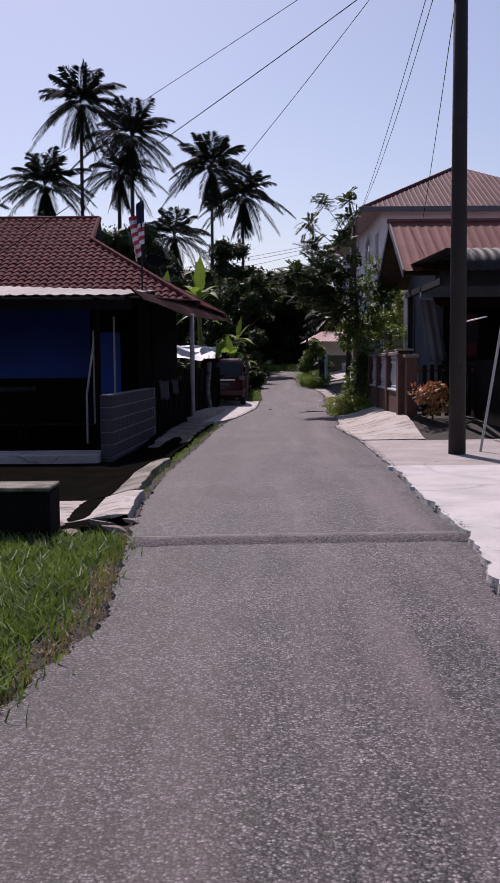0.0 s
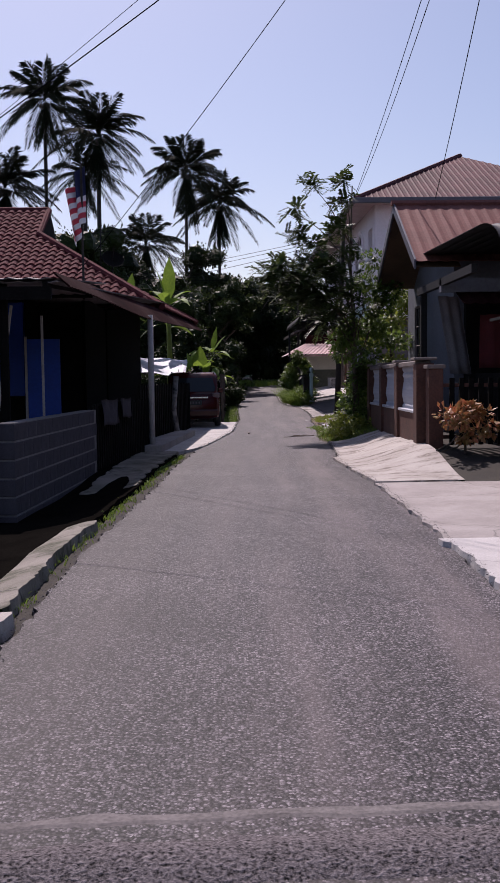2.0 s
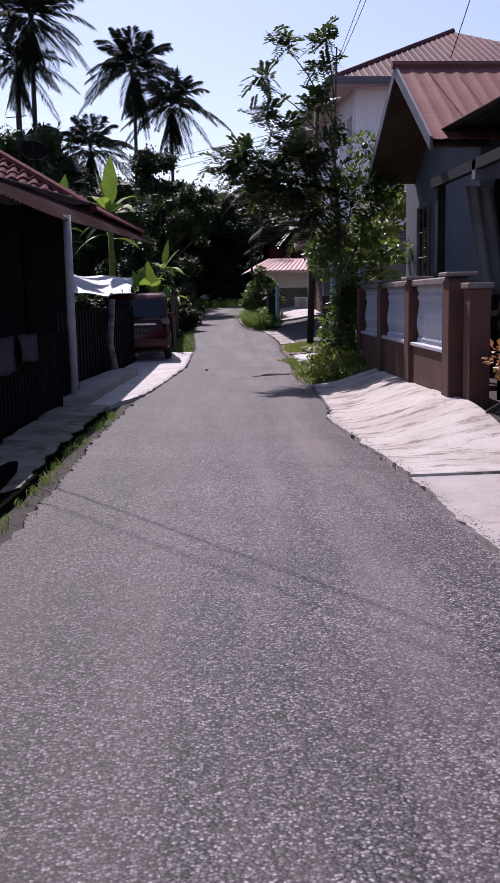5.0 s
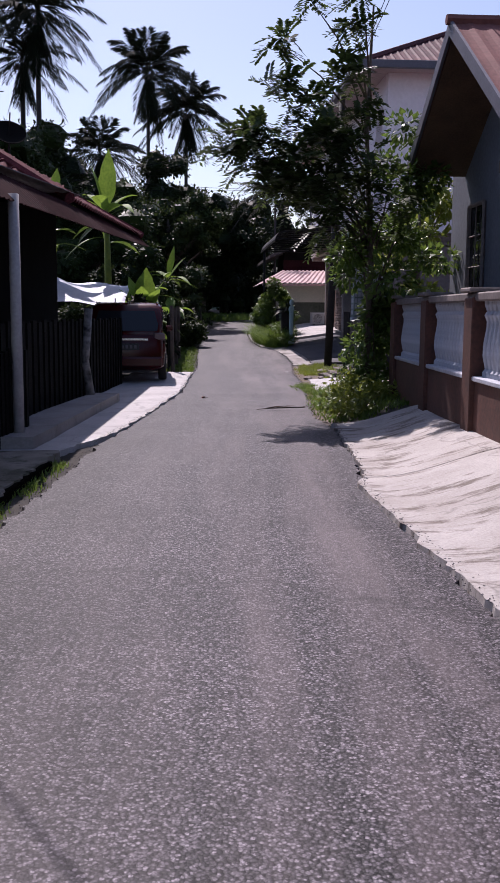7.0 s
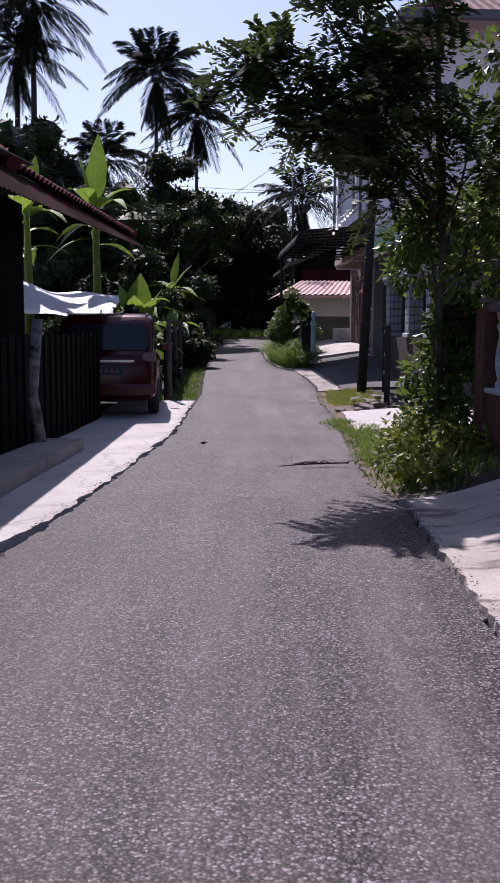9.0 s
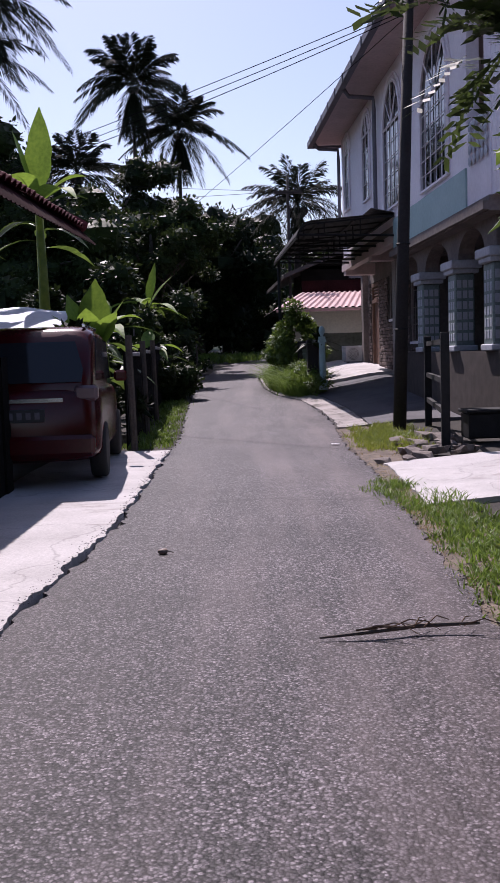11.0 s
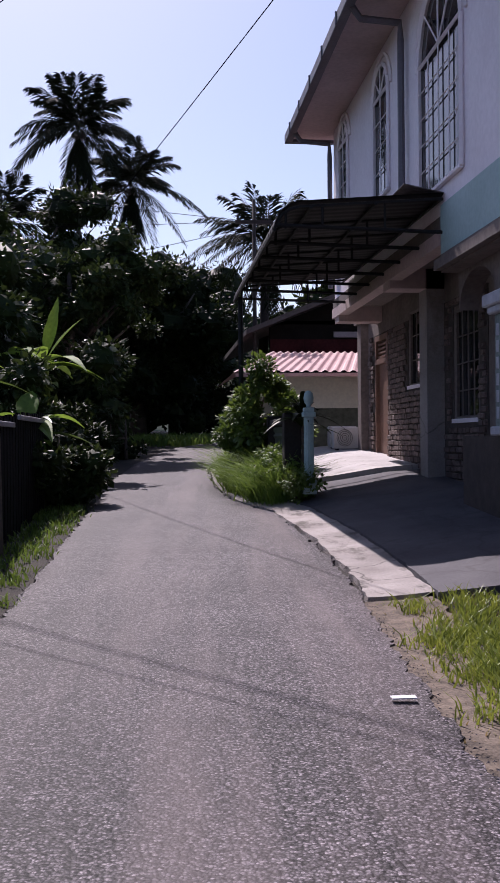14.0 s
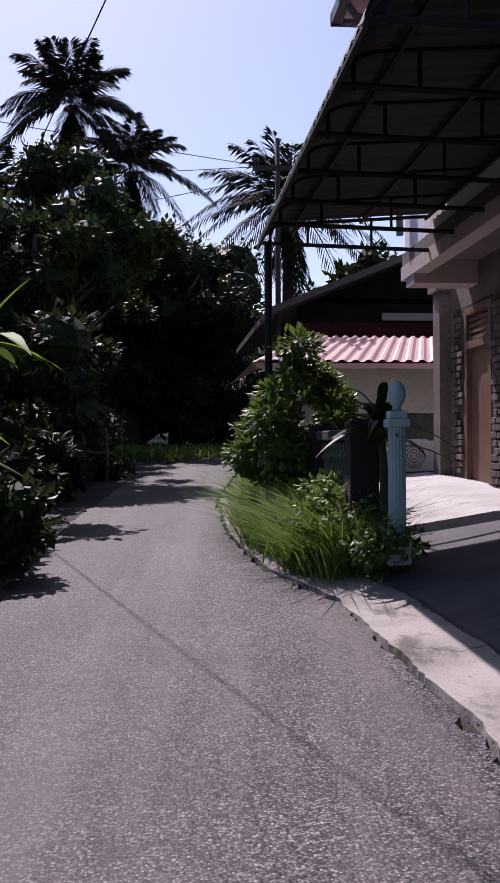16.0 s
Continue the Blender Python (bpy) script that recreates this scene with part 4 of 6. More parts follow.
part("ceiling_beam", boxes((5.38, GX - .001, 46.9, 47.3, 3.5, 3.8), (5.38, GX - .001, 50.9, 51.3, 3.5, 3.8), (5.36, 5.56, 44.3, 51.5, 3.62, 3.798)), "soffit", house)
part("porch_dado", boxes((5.6, 5.85, Y0 + .2, 44.2, .1, 1.28)), "cladbed", house, "low tiled porch wall")
bme = boxes((-.038, .038, -.007, .006, 0, .13), bevel=.003)
TILE = bpy.data.meshes.new("tile")
bme.to_mesh(TILE)
bme.free()
TILE.materials.append(M["balwhite"])
for yc in (38.3, 40.4, 42.75):
    col = new("porch_column")
    col.parent = house
    part("shaft", boxes((5.56, 5.9, yc - .24, yc + .24, 1.28, 2.6), bevel=.02), "coltile", col)
    for i in range(3):
        for j in range(6):
            a, z = -.1 + .1 * i, 1.46 + .18 * j
            share("tile", TILE, col, pose(5.73 + a, yc - .24, z))
            share("tile", TILE, col, pose(5.56, yc + a * 1.35, z, 0, 0, -90))
    part("capital", boxes((5.5, 5.96, yc - .3, yc + .3, 2.6, 2.68), (5.46, 6.0, yc - .36, yc + .36, 2.68, 2.82), bevel=.015), "balwhite", col)
    part("base", boxes((5.52, 5.94, yc - .29, yc + .29, 1.28, 1.38), bevel=.015), "balwhite", col)
for a, b in ((38.6, 40.1), (40.7, 42.45), (43.05, 44.3)):
    r, yc = (b - a) / 2, (a + b) / 2
    arc = [(yc + r * math.cos(math.pi * i / 14), 2.82 + .42 * math.sin(math.pi * i / 14)) for i in range(15)]
    bm = bmesh.new()
    prism(bm, [(b, 3.3), (a, 3.3)] + arc[::-1], "x", 5.6, 5.86)
    bmesh.ops.triangulate(bm, faces=bm.faces[:])
    part("arch", bm, "beige", house)
for yc in (38.3, 40.4, 42.75):
    part("arch_pier", boxes((5.6, 5.86, yc - .3, yc + .3, 2.82, 3.3)), "beige", house)
wall_window(house, GX + .06, 48.37, 2.16, 1.05, 1.24, False, 3, 3)
wall_window(house, GX + .06, 45.9, 1.54, 1.0, 1.56, False, 4, 4)
door = new("door")
door.parent = house
part("door_leaf", boxes((GX + .05, GX + .1, 50.5, 51.35, .6, 2.7)), "wooddoor", door)
part("door_frame", boxes((GX - .02, GX + .1, 50.4, 50.5, .6, 3.25), (GX - .02, GX + .1, 51.35, 51.45, .6, 3.25), (GX - .02, GX + .1, 50.5, 51.35, 2.7, 2.8), (GX - .02, GX + .1, 50.5, 51.35, 3.15, 3.25)), "wooddoor", door)
part("transom_louvre", boxes(*[(GX + .02, GX + .06, 50.5, 51.35, 2.82 + .08 * i, 2.86 + .08 * i) for i in range(4)]), "wooddoor", door)
# roof
EX, EY0, EY1, EZ = 4.65, 36.8, 51.85, 7.37
part("soffit", boxes((EX, 14, EY0, EY1, EZ - .1, EZ - .06)), "soffit", house)
roof = new("roof")
roof.parent = house
RX, RZ = 9.4, 9.9
def hip(name, quad, count, direction):
    """A ribbed roof plane between an eave and a ridge; ribs run up the slope."""
    a, b, c, d = [Vector(q) for q in quad]
    nrm = (b - a).cross(d - a).normalized()
    if nrm.z < 0:
        nrm = -nrm
    bm = bmesh.new()
    n = count * 4
    g = []
    for i in range(n + 1):
        f = i / n
        h = .022 if i % 4 == 0 else 0.0
        lo = a.lerp(b, f)
        # up the slope, cut by the hips
        s = (b - a).normalized()
        up = (d - a) - s * (d - a).dot(s)
        u0, u1 = (d - a).dot(s), (c - a).dot(s)
        w = (b - a).length
        p = f * w
        k = 1.0
        if u0 > 0 and p < u0:
            k = p / u0
        elif u1 < w and p > u1:
            k = (w - p) / (w - u1)
        g.append((bm.verts.new(lo + nrm * h), bm.verts.new(lo + up * k + nrm * h)))
    for (p, q), (r, t) in zip(g, g[1:]):
        if (q.co - p.co).length + (t.co - r.co).length > .02:
            bm.faces.new((p, r, t, q))
    return part(name, bm, direction, roof)
hip("roof_sheet", ((EX, EY0, EZ), (14, EY0, EZ), (14 - (RX - EX), EY0 + 5, RZ), (RX, EY0 + 5, RZ)), 45, "oldred")
hip("roof_sheet", ((EX, EY1, EZ), (EX, EY0, EZ), (RX, EY0 + 5, RZ), (RX, EY1 - 5, RZ)), 60, "oldred")
hip("roof_sheet", ((14, EY1, EZ), (EX, EY1, EZ), (RX, EY1 - 5, RZ), (RX, EY1 - 5, RZ)), 40, "oldred")
bm = bmesh.new()
for p, q in (((EX, EY0, EZ), (RX, EY0 + 5, RZ)), ((EX, EY1, EZ), (RX, EY1 - 5, RZ)), ((RX, EY0 + 5, RZ), (RX, EY1 - 5, RZ))):
    tube(bm, [p, q], .09, 6)
part("ridge_cap", bm, "oldred", roof)
part("gutter", boxes((EX - .14, EX, EY0 - .1, EY1 + .1, EZ - .16, EZ + .02), (EX - .14, 14, EY0 - .14, EY0 - .02, EZ - .16, EZ + .02), (EX - .14, EX + 1.2, EY1 + .02, EY1 + .14, EZ - .16, EZ + .02), *[(EX - .16, EX - .138, EY0 + 1.2 * i, EY0 + 1.2 * i + .05, EZ - .17, EZ + .03) for i in range(13)], bevel=.01), "gutter", house, "grey metal gutter with joints")
for yv in (Y1 + .05, 45.9):
    bm = bmesh.new()
    tube(bm, [(EX - .02, yv, EZ - .14), (EX + .1, yv, EZ - .3), (WX - .1, yv, EZ - .34), (WX - .09, yv, EZ - .6), (WX - .09, yv, 4.2)], .05, 6)
    part("downpipe", bm, "gutter", house)
# stone cladding in courses
part("cladding_bed", wall_with_holes(GX - .012, GX + .001, 45.0, 51.9, .45, 3.28, [(a - .06, b + .06, c - .06, d + .06) for a, b, c, d in GH] + [(46.9, 47.3, .45, 3.28)]), "cladbed", house)


# ---- awning of the two-storey house ----
awn = empty("awning", "dark corrugated awning on black steel frame over forecourt", "awning")
AY0, AY1, AZ = 44.2, 50.2, 4.12
def awn_curve(a):
    """Profile from the wall outwards: nearly level, then a quarter round."""
    if a < .72:
        return (5.38 - 1.72 * a / .72, AZ + .10 - .12 * a / .72)
    q = (a - .72) / .28 * math.pi * .42
    return (3.66 - .36 * math.sin(q), AZ - .02 - .36 * (1 - math.cos(q)))
bm = bmesh.new()
nA, nL = 16, 120
for side in (0, -.015):
    g = [[bm.verts.new((awn_curve(i / nA)[0], AY0 + (AY1 - AY0) * k / nL, awn_curve(i / nA)[1] + side + .016 * math.cos(k * math.pi / 2))) for i in range(nA + 1)] for k in range(nL + 1)]
    for k in range(nL):
        for i in range(nA):
            bm.faces.new((g[k][i], g[k][i + 1], g[k + 1][i + 1], g[k + 1][i]))
part("sheet", bm, "awning", awn, smooth=True)
for k in range(7):
    yv = AY0 + .04 + (AY1 - AY0 - .08) * k / 6
    bm = bmesh.new()
    tube(bm, [(awn_curve(i / nA)[0], yv, awn_curve(i / nA)[1] - .05) for i in range(nA + 1)], .022, 5)
    tube(bm, [(3.32, yv, AZ - .30), (5.4, yv, AZ - .36)], .025, 5)
    for f in (.3, .62, .85):
        px, pz = awn_curve(f)
        tube(bm, [(px, yv, AZ - .34), (px, yv, pz - .05)], .016, 4)
    part("rafter", bm, "black", awn)
for f in (.02, .35, .68, 1.0):
    bm = bmesh.new()
    px, pz = awn_curve(f)
    tube(bm, [(px, AY0, pz - .07), (px, AY1, pz - .07)], .022, 5)
    part("purlin", bm, "black", awn)
for yv in (AY1 - .1,):
    bm = bmesh.new()
    tube(bm, [(3.42, yv, land(3.42, yv)), (3.42, yv, AZ - .3)], .045, 8)
    part("post", bm, "black", awn)
bm = bmesh.new()
sheet(bm, (5.39, 44.2, 4.24), (0, 1.2, 0), (-.5, 0, .1), 4, 2, 0, 0, .01)
part("flashing", bm, "zinc", awn, "pale bent metal flashing")


# ---- the bungalow with the clay tile roof ----
bung = empty("bungalow", "old bungalow with clay tile hipped roof and dark timber lean-to", "house")
RE = Vector((-5.25, 36.0, 6.9))          # end of the ridge
e0, e1 = Vector((-1.35, 29.9, 3.3)), Vector((-0.72, 40.6, 3.55))
wv = Vector((-14.0, 29.9, 3.3))
def tile_plane(a, b, c, d, name, near, cut=1.0):
    """Courses of rolled clay tiles between eave a-b and ridge d-c."""
    a, b, c, d = map(Vector, (a, b, c, d))
    s = (b - a).normalized()
    w = (b - a).length
    up = (d - a) - s * (d - a).dot(s)
    nrm = s.cross(up).normalized()
    if nrm.z < 0:
        nrm = -nrm
    u0, u1 = (d - a).dot(s), (c - a).dot(s)
    rowsn, tw = int(up.length / .30), .25
    cells = []
    for j in range(rowsn):
        f = j / rowsn
        lo, hi = u0 * f, w - (w - u1) * min(1, f / cut)
        for i in range(int(w / tw)):
            p = (i + .5) * tw
            if lo < p < hi:
                cells.append((a + s * p + up * (f + .5 / rowsn), i, j))
    base = bmesh.new()
    q = [base.verts.new(v - nrm * .03) for v in (a, b, c, d)] if cut == 1 and (c - d).length > .05 else [base.verts.new(v - nrm * .03) for v in (a, b, a + up * cut + s * u1, c, d)] if cut < 1 else [base.verts.new(v - nrm * .03) for v in (a, b, d)]
    base.faces.new(q)
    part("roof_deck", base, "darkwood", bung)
    m3 = Matrix((s, up.normalized(), nrm)).transposed().to_4x4()
    prof = [(-.125, .0), (-.06, .045), (0, .055), (.05, .03), (.085, -.01), (.125, .0)]
    tv, tf = [], []
    for k, (px, pz) in enumerate(prof):
        tv += [(px, -.16, pz + .035), (px, .17, pz), (px, -.16, pz + .01)]
        if k:
            o = 3 * k
            tf += [(o - 3, o, o + 1, o - 2), (o - 1, o + 2, o, o - 3)]
    me = bpy.data.meshes.new("roof_tile")
    me.from_pydata(tv, [], tf)
    me.materials.append(M["tile"])
    cells.sort(key=lambda q: near(q[0]))
    rng = random.Random(5)
    for pos, i, j in cells[:290]:
        share("roof_tile", me, bung, Matrix.Translation(pos + nrm * rng.uniform(0, .012)) @ m3 @ pose(0, 0, 0, 0, 0, rng.uniform(-1.5, 1.5)))
    vv, ff = [], []
    for pos, i, j in cells[290:]:
        k = len(vv)
        mm = Matrix.Translation(pos + nrm * rng.uniform(0, .012)) @ m3
        vv += [tuple(mm @ Vector(v)) for v in tv]
        ff += [tuple(k + i2 for i2 in f) for f in tf]
    if vv:
        tagged(raw(name, vv, ff, "tile", bung), kind="stuff")
ridge_w = Vector((-14, 36.0, 6.9))
RL = Vector((RE.x, RE.y, RE.z - 1.05))
tile_plane(wv, e0, RE, ridge_w, "roof_tiles", lambda p: -p.x, (RL.z - e0.z) / (RE.z - e0.z))
tile_plane(e0, e1, RL, RL, "roof_tiles", lambda p: p.y)
bm = bmesh.new()
tube(bm, [tuple(ridge_w), tuple(RE)], .11, 8)
kneeS = Vector((RE.x, e0.y + (RE.y - e0.y) * (RL.z - e0.z) / (RE.z - e0.z), RL.z))
tube(bm, [tuple(RE), tuple(kneeS + Vector((0, 0, .05))), tuple(e0 + Vector((0, 0, .05)))], .1, 8)
tube(bm, [tuple(RL), tuple(e1 + Vector((0, 0, .05)))], .1, 8)
part("ridge_tiles", bm, "tile", bung)
bm = bmesh.new()
prism(bm, [(RE.y - 1.75, RL.z - .1), (RE.y + 1.75, RL.z - .1), (RE.y, RE.z + .02)], "x", RE.x - .1, RE.x + .02)
part("gablet", bm, "darkwood", bung)
# eave canopy of maroon sheet along the lane
bm = bmesh.new()
dv = (e1 - e0)
sheet(bm, (-1.98, 17.2, 2.80), (1.04, 23.3, .87), (.41, -.02, -.40), 460, 3, .02, 116, .012, lambda a, b: Vector((-.2 * b, 0, .22 * b)) * (1 - smooth(0, .3, a)))
part("eave_sheet", bm, "maroon", bung, "maroon corrugated eave sheet")
# walls
wall_dir = dv.normalized()
def along_wall(t0, t1, inset, z0, z1, thick=.15):
    bm = bmesh.new()
    nx = Vector((-wall_dir.y, wall_dir.x, 0)).normalized()
    p = [e0 + dv * t0 + nx * inset, e0 + dv * t1 + nx * inset, e0 + dv * t1 + nx * (inset + thick), e0 + dv * t0 + nx * (inset + thick)]
    return prism(bm, [(q.x, q.y) for q in p], "z", z0, z1)
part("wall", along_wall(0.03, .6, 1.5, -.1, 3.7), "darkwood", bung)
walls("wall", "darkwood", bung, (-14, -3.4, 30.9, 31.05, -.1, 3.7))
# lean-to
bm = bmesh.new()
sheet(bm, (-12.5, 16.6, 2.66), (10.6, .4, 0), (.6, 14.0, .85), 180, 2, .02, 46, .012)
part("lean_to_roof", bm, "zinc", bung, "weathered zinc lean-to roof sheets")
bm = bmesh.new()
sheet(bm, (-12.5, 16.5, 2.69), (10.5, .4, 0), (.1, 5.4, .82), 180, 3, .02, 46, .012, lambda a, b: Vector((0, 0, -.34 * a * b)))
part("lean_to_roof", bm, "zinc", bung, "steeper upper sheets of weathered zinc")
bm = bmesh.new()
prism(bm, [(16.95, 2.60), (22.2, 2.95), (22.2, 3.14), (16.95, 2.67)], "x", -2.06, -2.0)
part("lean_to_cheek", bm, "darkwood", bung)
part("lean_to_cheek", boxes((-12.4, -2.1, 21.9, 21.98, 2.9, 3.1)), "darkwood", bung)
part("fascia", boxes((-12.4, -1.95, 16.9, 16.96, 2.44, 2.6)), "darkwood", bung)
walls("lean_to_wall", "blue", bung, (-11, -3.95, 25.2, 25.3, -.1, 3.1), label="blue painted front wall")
# dark band added over the blue wall's foot, where it sinks into shade
walls("lean_to_dado", "darkwood", bung, (-11, -3.96, 25.1, 25.196, -.1, 1.15), label="near-black band for the shaded lower wall")
# near-black walls added to close the lean-to and keep its depth dark
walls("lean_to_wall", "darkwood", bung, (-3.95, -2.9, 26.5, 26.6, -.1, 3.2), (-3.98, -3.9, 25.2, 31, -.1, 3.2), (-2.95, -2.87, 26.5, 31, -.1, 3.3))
for xx in (-10.5, -6.4, -2.6):
    bm = bmesh.new()
    tube(bm, [(xx, 17.2, -.2), (xx, 17.2, 2.66)], .06, 6)
    part("post", bm, "darkwood", bung)


# ---- the grey house with the gable ----
gh = empty("gable_house", "grey-blue single-storey house with red-brown metal gable roof", "house")
walls("wall", "bluegrey", gh, (5.0, 5.2, 24.9, 29.7, .2, 3.9), (5.2, 14, 29.5, 29.7, .2, 3.9), (5.2, 14, 24.9, 25.1, .2, 3.9))
bm = bmesh.new()
prism(bm, [(24.9, 3.9), (29.7, 3.9), (26.9, 5.15), (26.5, 5.15)], "x", 5.0, 5.2)
part("gable_wall", bm, "bluegrey", gh)
for sgn, ya in ((1, 24.35), (-1, 29.05)):
    bm = bmesh.new()
    sheet(bm, (4.08, ya, 3.78), (10, 0, 0), (0, sgn * 2.36, 1.55), 240, 2, .014, 40, .012)
    part("roof_sheet", bm, "rust", gh)
    bm = bmesh.new()
    sheet(bm, (4.12, ya + sgn * .05, 3.68), (.9, 0, 0), (0, sgn * 2.3, 1.5), 2, 2, 0, 0, .02)
    part("soffit", bm, "brownwood", gh, "brown timber verge soffit")
    bm = bmesh.new()
    prism(bm, [(ya, 3.62), (ya, 3.82), (ya + sgn * 2.36, 5.37), (ya + sgn * 2.36, 5.17)], "x", 4.06, 4.1)
    part("bargeboard", bm, "gutter", gh)
bm = bmesh.new()
tube(bm, [(4.02, 26.7, 5.36), (14, 26.7, 5.36)], .07, 6)
part("ridge_cap", bm, "rust", gh)
wall_window(gh, 5.0, 28.2, 1.75, .75, 1.4, False, 2, 3)
# carport in front
cp = empty("carport", "dark open carport with corrugated barrel awning", "carport")
bm = bmesh.new()
for side in (0, -.015):
    g = []
    for k in range(121):
        xx = 4.3 + 6 * k / 120
        g.append([bm.verts.new((xx, 19.2 + 1.3 * (1 - math.cos(q * math.pi / 2 / 10)) * 1.0, 3.3 + .55 * math.sin(q * math.pi / 2 / 10) + side + .018 * math.cos(k * math.pi / 2))) for q in range(11)])
    for a, b in zip(g, g[1:]):
        for q in range(10):
            bm.faces.new((a[q], a[q + 1], b[q + 1], b[q]))
part("barrel_sheet", bm, "awning", cp, smooth=True)
bm = bmesh.new()
sheet(bm, (4.3, 20.5, 3.85), (6, 0, 0), (0, 4.2, .1), 100, 1, .02, 25, .012)
part("roof_sheet", bm, "awning", cp)
bm = bmesh.new()
sheet(bm, (4.5, 22.2, 2.75), (5, 0, 0), (0, .8, .35), 100, 1, .03, 22, .012)
part("inner_roof", bm, "maroon", cp, "short red-brown inner roof strip")
part("beam", boxes((4.2, 10, 22.6, 22.75, 3.0, 3.25)), "bluegrey", cp)
part("beam", boxes((4.2, 4.3, 20.5, 24.8, 3.12, 3.26)), "black", cp)
for q in ((4.3, 24.6), (9.5, 19.5), (4.45, 19.4)):
    part("post", boxes((q[0] - .06, q[0] + .06, q[1] - .06, q[1] + .06, .1, 3.25)), "black", cp)
# near-black walls carry the carport's deep shade in their colour
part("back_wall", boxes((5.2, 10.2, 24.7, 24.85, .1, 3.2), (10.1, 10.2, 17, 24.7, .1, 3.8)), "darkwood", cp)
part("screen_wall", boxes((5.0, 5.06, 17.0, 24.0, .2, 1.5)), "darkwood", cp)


# ---- baluster fence ----
fence = empty("baluster_fence", "brown masonry fence with white baluster panels", "fence")
F0, F1 = Vector((3.55, 21.1, .27)), Vector((3.84, 28.05, .3))
fd = F1 - F0
frz = math.degrees(math.atan2(fd.x, fd.y))
fm = Matrix.Translation(F0) @ pose(0, 0, 0, 0, 0, -frz)
flen = fd.length
def fpart(name, bm, material, label=""):
    ob = part(name, bm, material, fence, label)
    ob.matrix_basis = fm
    return ob
fpart("plinth", boxes((-.1, .1, 0, flen, -.3, .55)), "brownpaint")
fpart("ledge", boxes((-.13, .13, -.02, flen, .55, .60), bevel=.01), "balwhite")
fpart("coping", boxes((-.12, .12, 0, flen, 1.36, 1.45), bevel=.015), "beige")
nP = 3
for i in range(nP + 1):
    yv = flen * i / nP
    fpart("post", boxes((-.15, .15, yv - .17, yv + .17, -.3, 1.40), bevel=.012), "brownpaint")
    fpart("post_cap", boxes((-.19, .19, yv - .21, yv + .21, 1.452, 1.5), bevel=.012), "beige")
bme = bmesh.new()
lathe(bme, [(.055, 0), (.055, .05), (.03, .08), (.06, .22), (.055, .34), (.03, .5), (.03, .56), (.055, .62), (.03, .66), (.055, .72), (.055, .76)], n=8)
bal = bpy.data.meshes.new("baluster")
bme.to_mesh(bal)
bme.free()
bal.materials.append(M["balwhite"])
for i in range(nP):
    a, b = flen * i / nP + .22, flen * (i + 1) / nP - .22
    nb = 13
    for k in range(nb):
        share("baluster", bal, fence, fm @ pose(0, a + (b - a) * (k + .5) / nb, .60))
    fpart("panel_back", boxes((.07, .09, a - .06, b + .06, .6, 1.36)), "balwhite", "white panel behind the balusters")


# ---- utility poles and cables ----
def utility_pole(at, h, r, label, cross=None, tilt=0.0):
    t = empty("utility_pole", label, "utility pole", at, group="utility poles")
    bm = bmesh.new()
    tube(bm, [(0, 0, -.3), (tilt * .5, 0, h * .5), (tilt, 0, h)], [r, r * .86, r * .7], 14)
    part("shaft", bm, "pole", t, smooth=True)
    if cross:
        for z in cross:
            part("crossarm", boxes((-.5, .5, -.05, .05, z - .05, z + .05)), "pole", t)
            for x in (-.42, 0.25, .42):
                bm = bmesh.new()
                lathe(bm, [(.03, 0), (.05, .04), (.03, .08), (.045, .11), (.02, .15)], (x, 0, z + .05), 8)
                part("insulator", bm, "black", t)
    for z in (1.6, 2.9) if tilt else ():
        bm = bmesh.new()
        tube(bm, [(tilt * z / h + r * .96 * math.cos(a), r * .96 * math.sin(a), z) for a in [2 * math.pi * k / 14 for k in range(15)]], .012, 4)
        part("band", bm, "black", t)
    return t


P1, P2, P3 = (3.33, 14.9, 0.0), (4.22, 38.6, 0.05), (4.5, 58.0, 0.8)
utility_pole(P1, 9.2, .135, "dark timber utility pole rising from the concrete edge")
utility_pole(P2, 6.9, .105, "dark timber utility pole beside the drive gate", None, .28)
utility_pole(P3, 6.8, .065, "dark far utility pole with a crossarm", (6.2,))


def cable(p, q, sag, r=.0075):
    t = tagged(new("overhead_cable"), "thin black overhead cable", "cable", "overhead cables")
    bm = bmesh.new()
    p, q = Vector(p), Vector(q)
    tube(bm, [tuple(p.lerp(q, i / 24) + Vector((0, 0, -4 * sag * (i / 24) * (1 - i / 24)))) for i in range(25)], r, 4)
    part("wire", bm, "cable", t)


cable((3.3, 14.9, 8.7), (4.6, 36.75, 7.35), .25)
cable((3.4, 14.9, 8.6), (4.6, 36.75, 7.3), .4)
cable((3.45, 14.9, 8.4), (5.0, 26.6, 5.45), .15)
cable((3.25, 14.9, 8.44), (-10.5, 36.0, 6.98), .1)
cable((3.25, 14.9, 7.98), (-5.2, 17.0, 2.8), .08)
cable((3.25, 14.9, 8.6), (-2.55, 22.3, 3.2), .2)
cable((4.44, 38.6, 6.5), (-7.5, 53, 6.2), .12)
cable((4.44, 38.6, 6.4), (-7.5, 53, 5.95), .12)
cable((4.44, 38.6, 6.35), (-7.5, 51, 5.6), .3)
cable((4.44, 38.6, 6.3), (-1.5, 58, 4.6), .1)
cable((4.1, 58, 7.05), (-7, 50.5, 6.6), .1)
cable((4.4, 58, 7.05), (-9, 61, 7.6), .2)
cable((4.9, 58, 7.0), (-6, 58, 5.0), .2)
bm = bmesh.new()
tube(bm, [(3.78, 15.25, 0), (4.12, 15.1, 2.4), (4.35, 15.0, 4.2)], .022, 6)
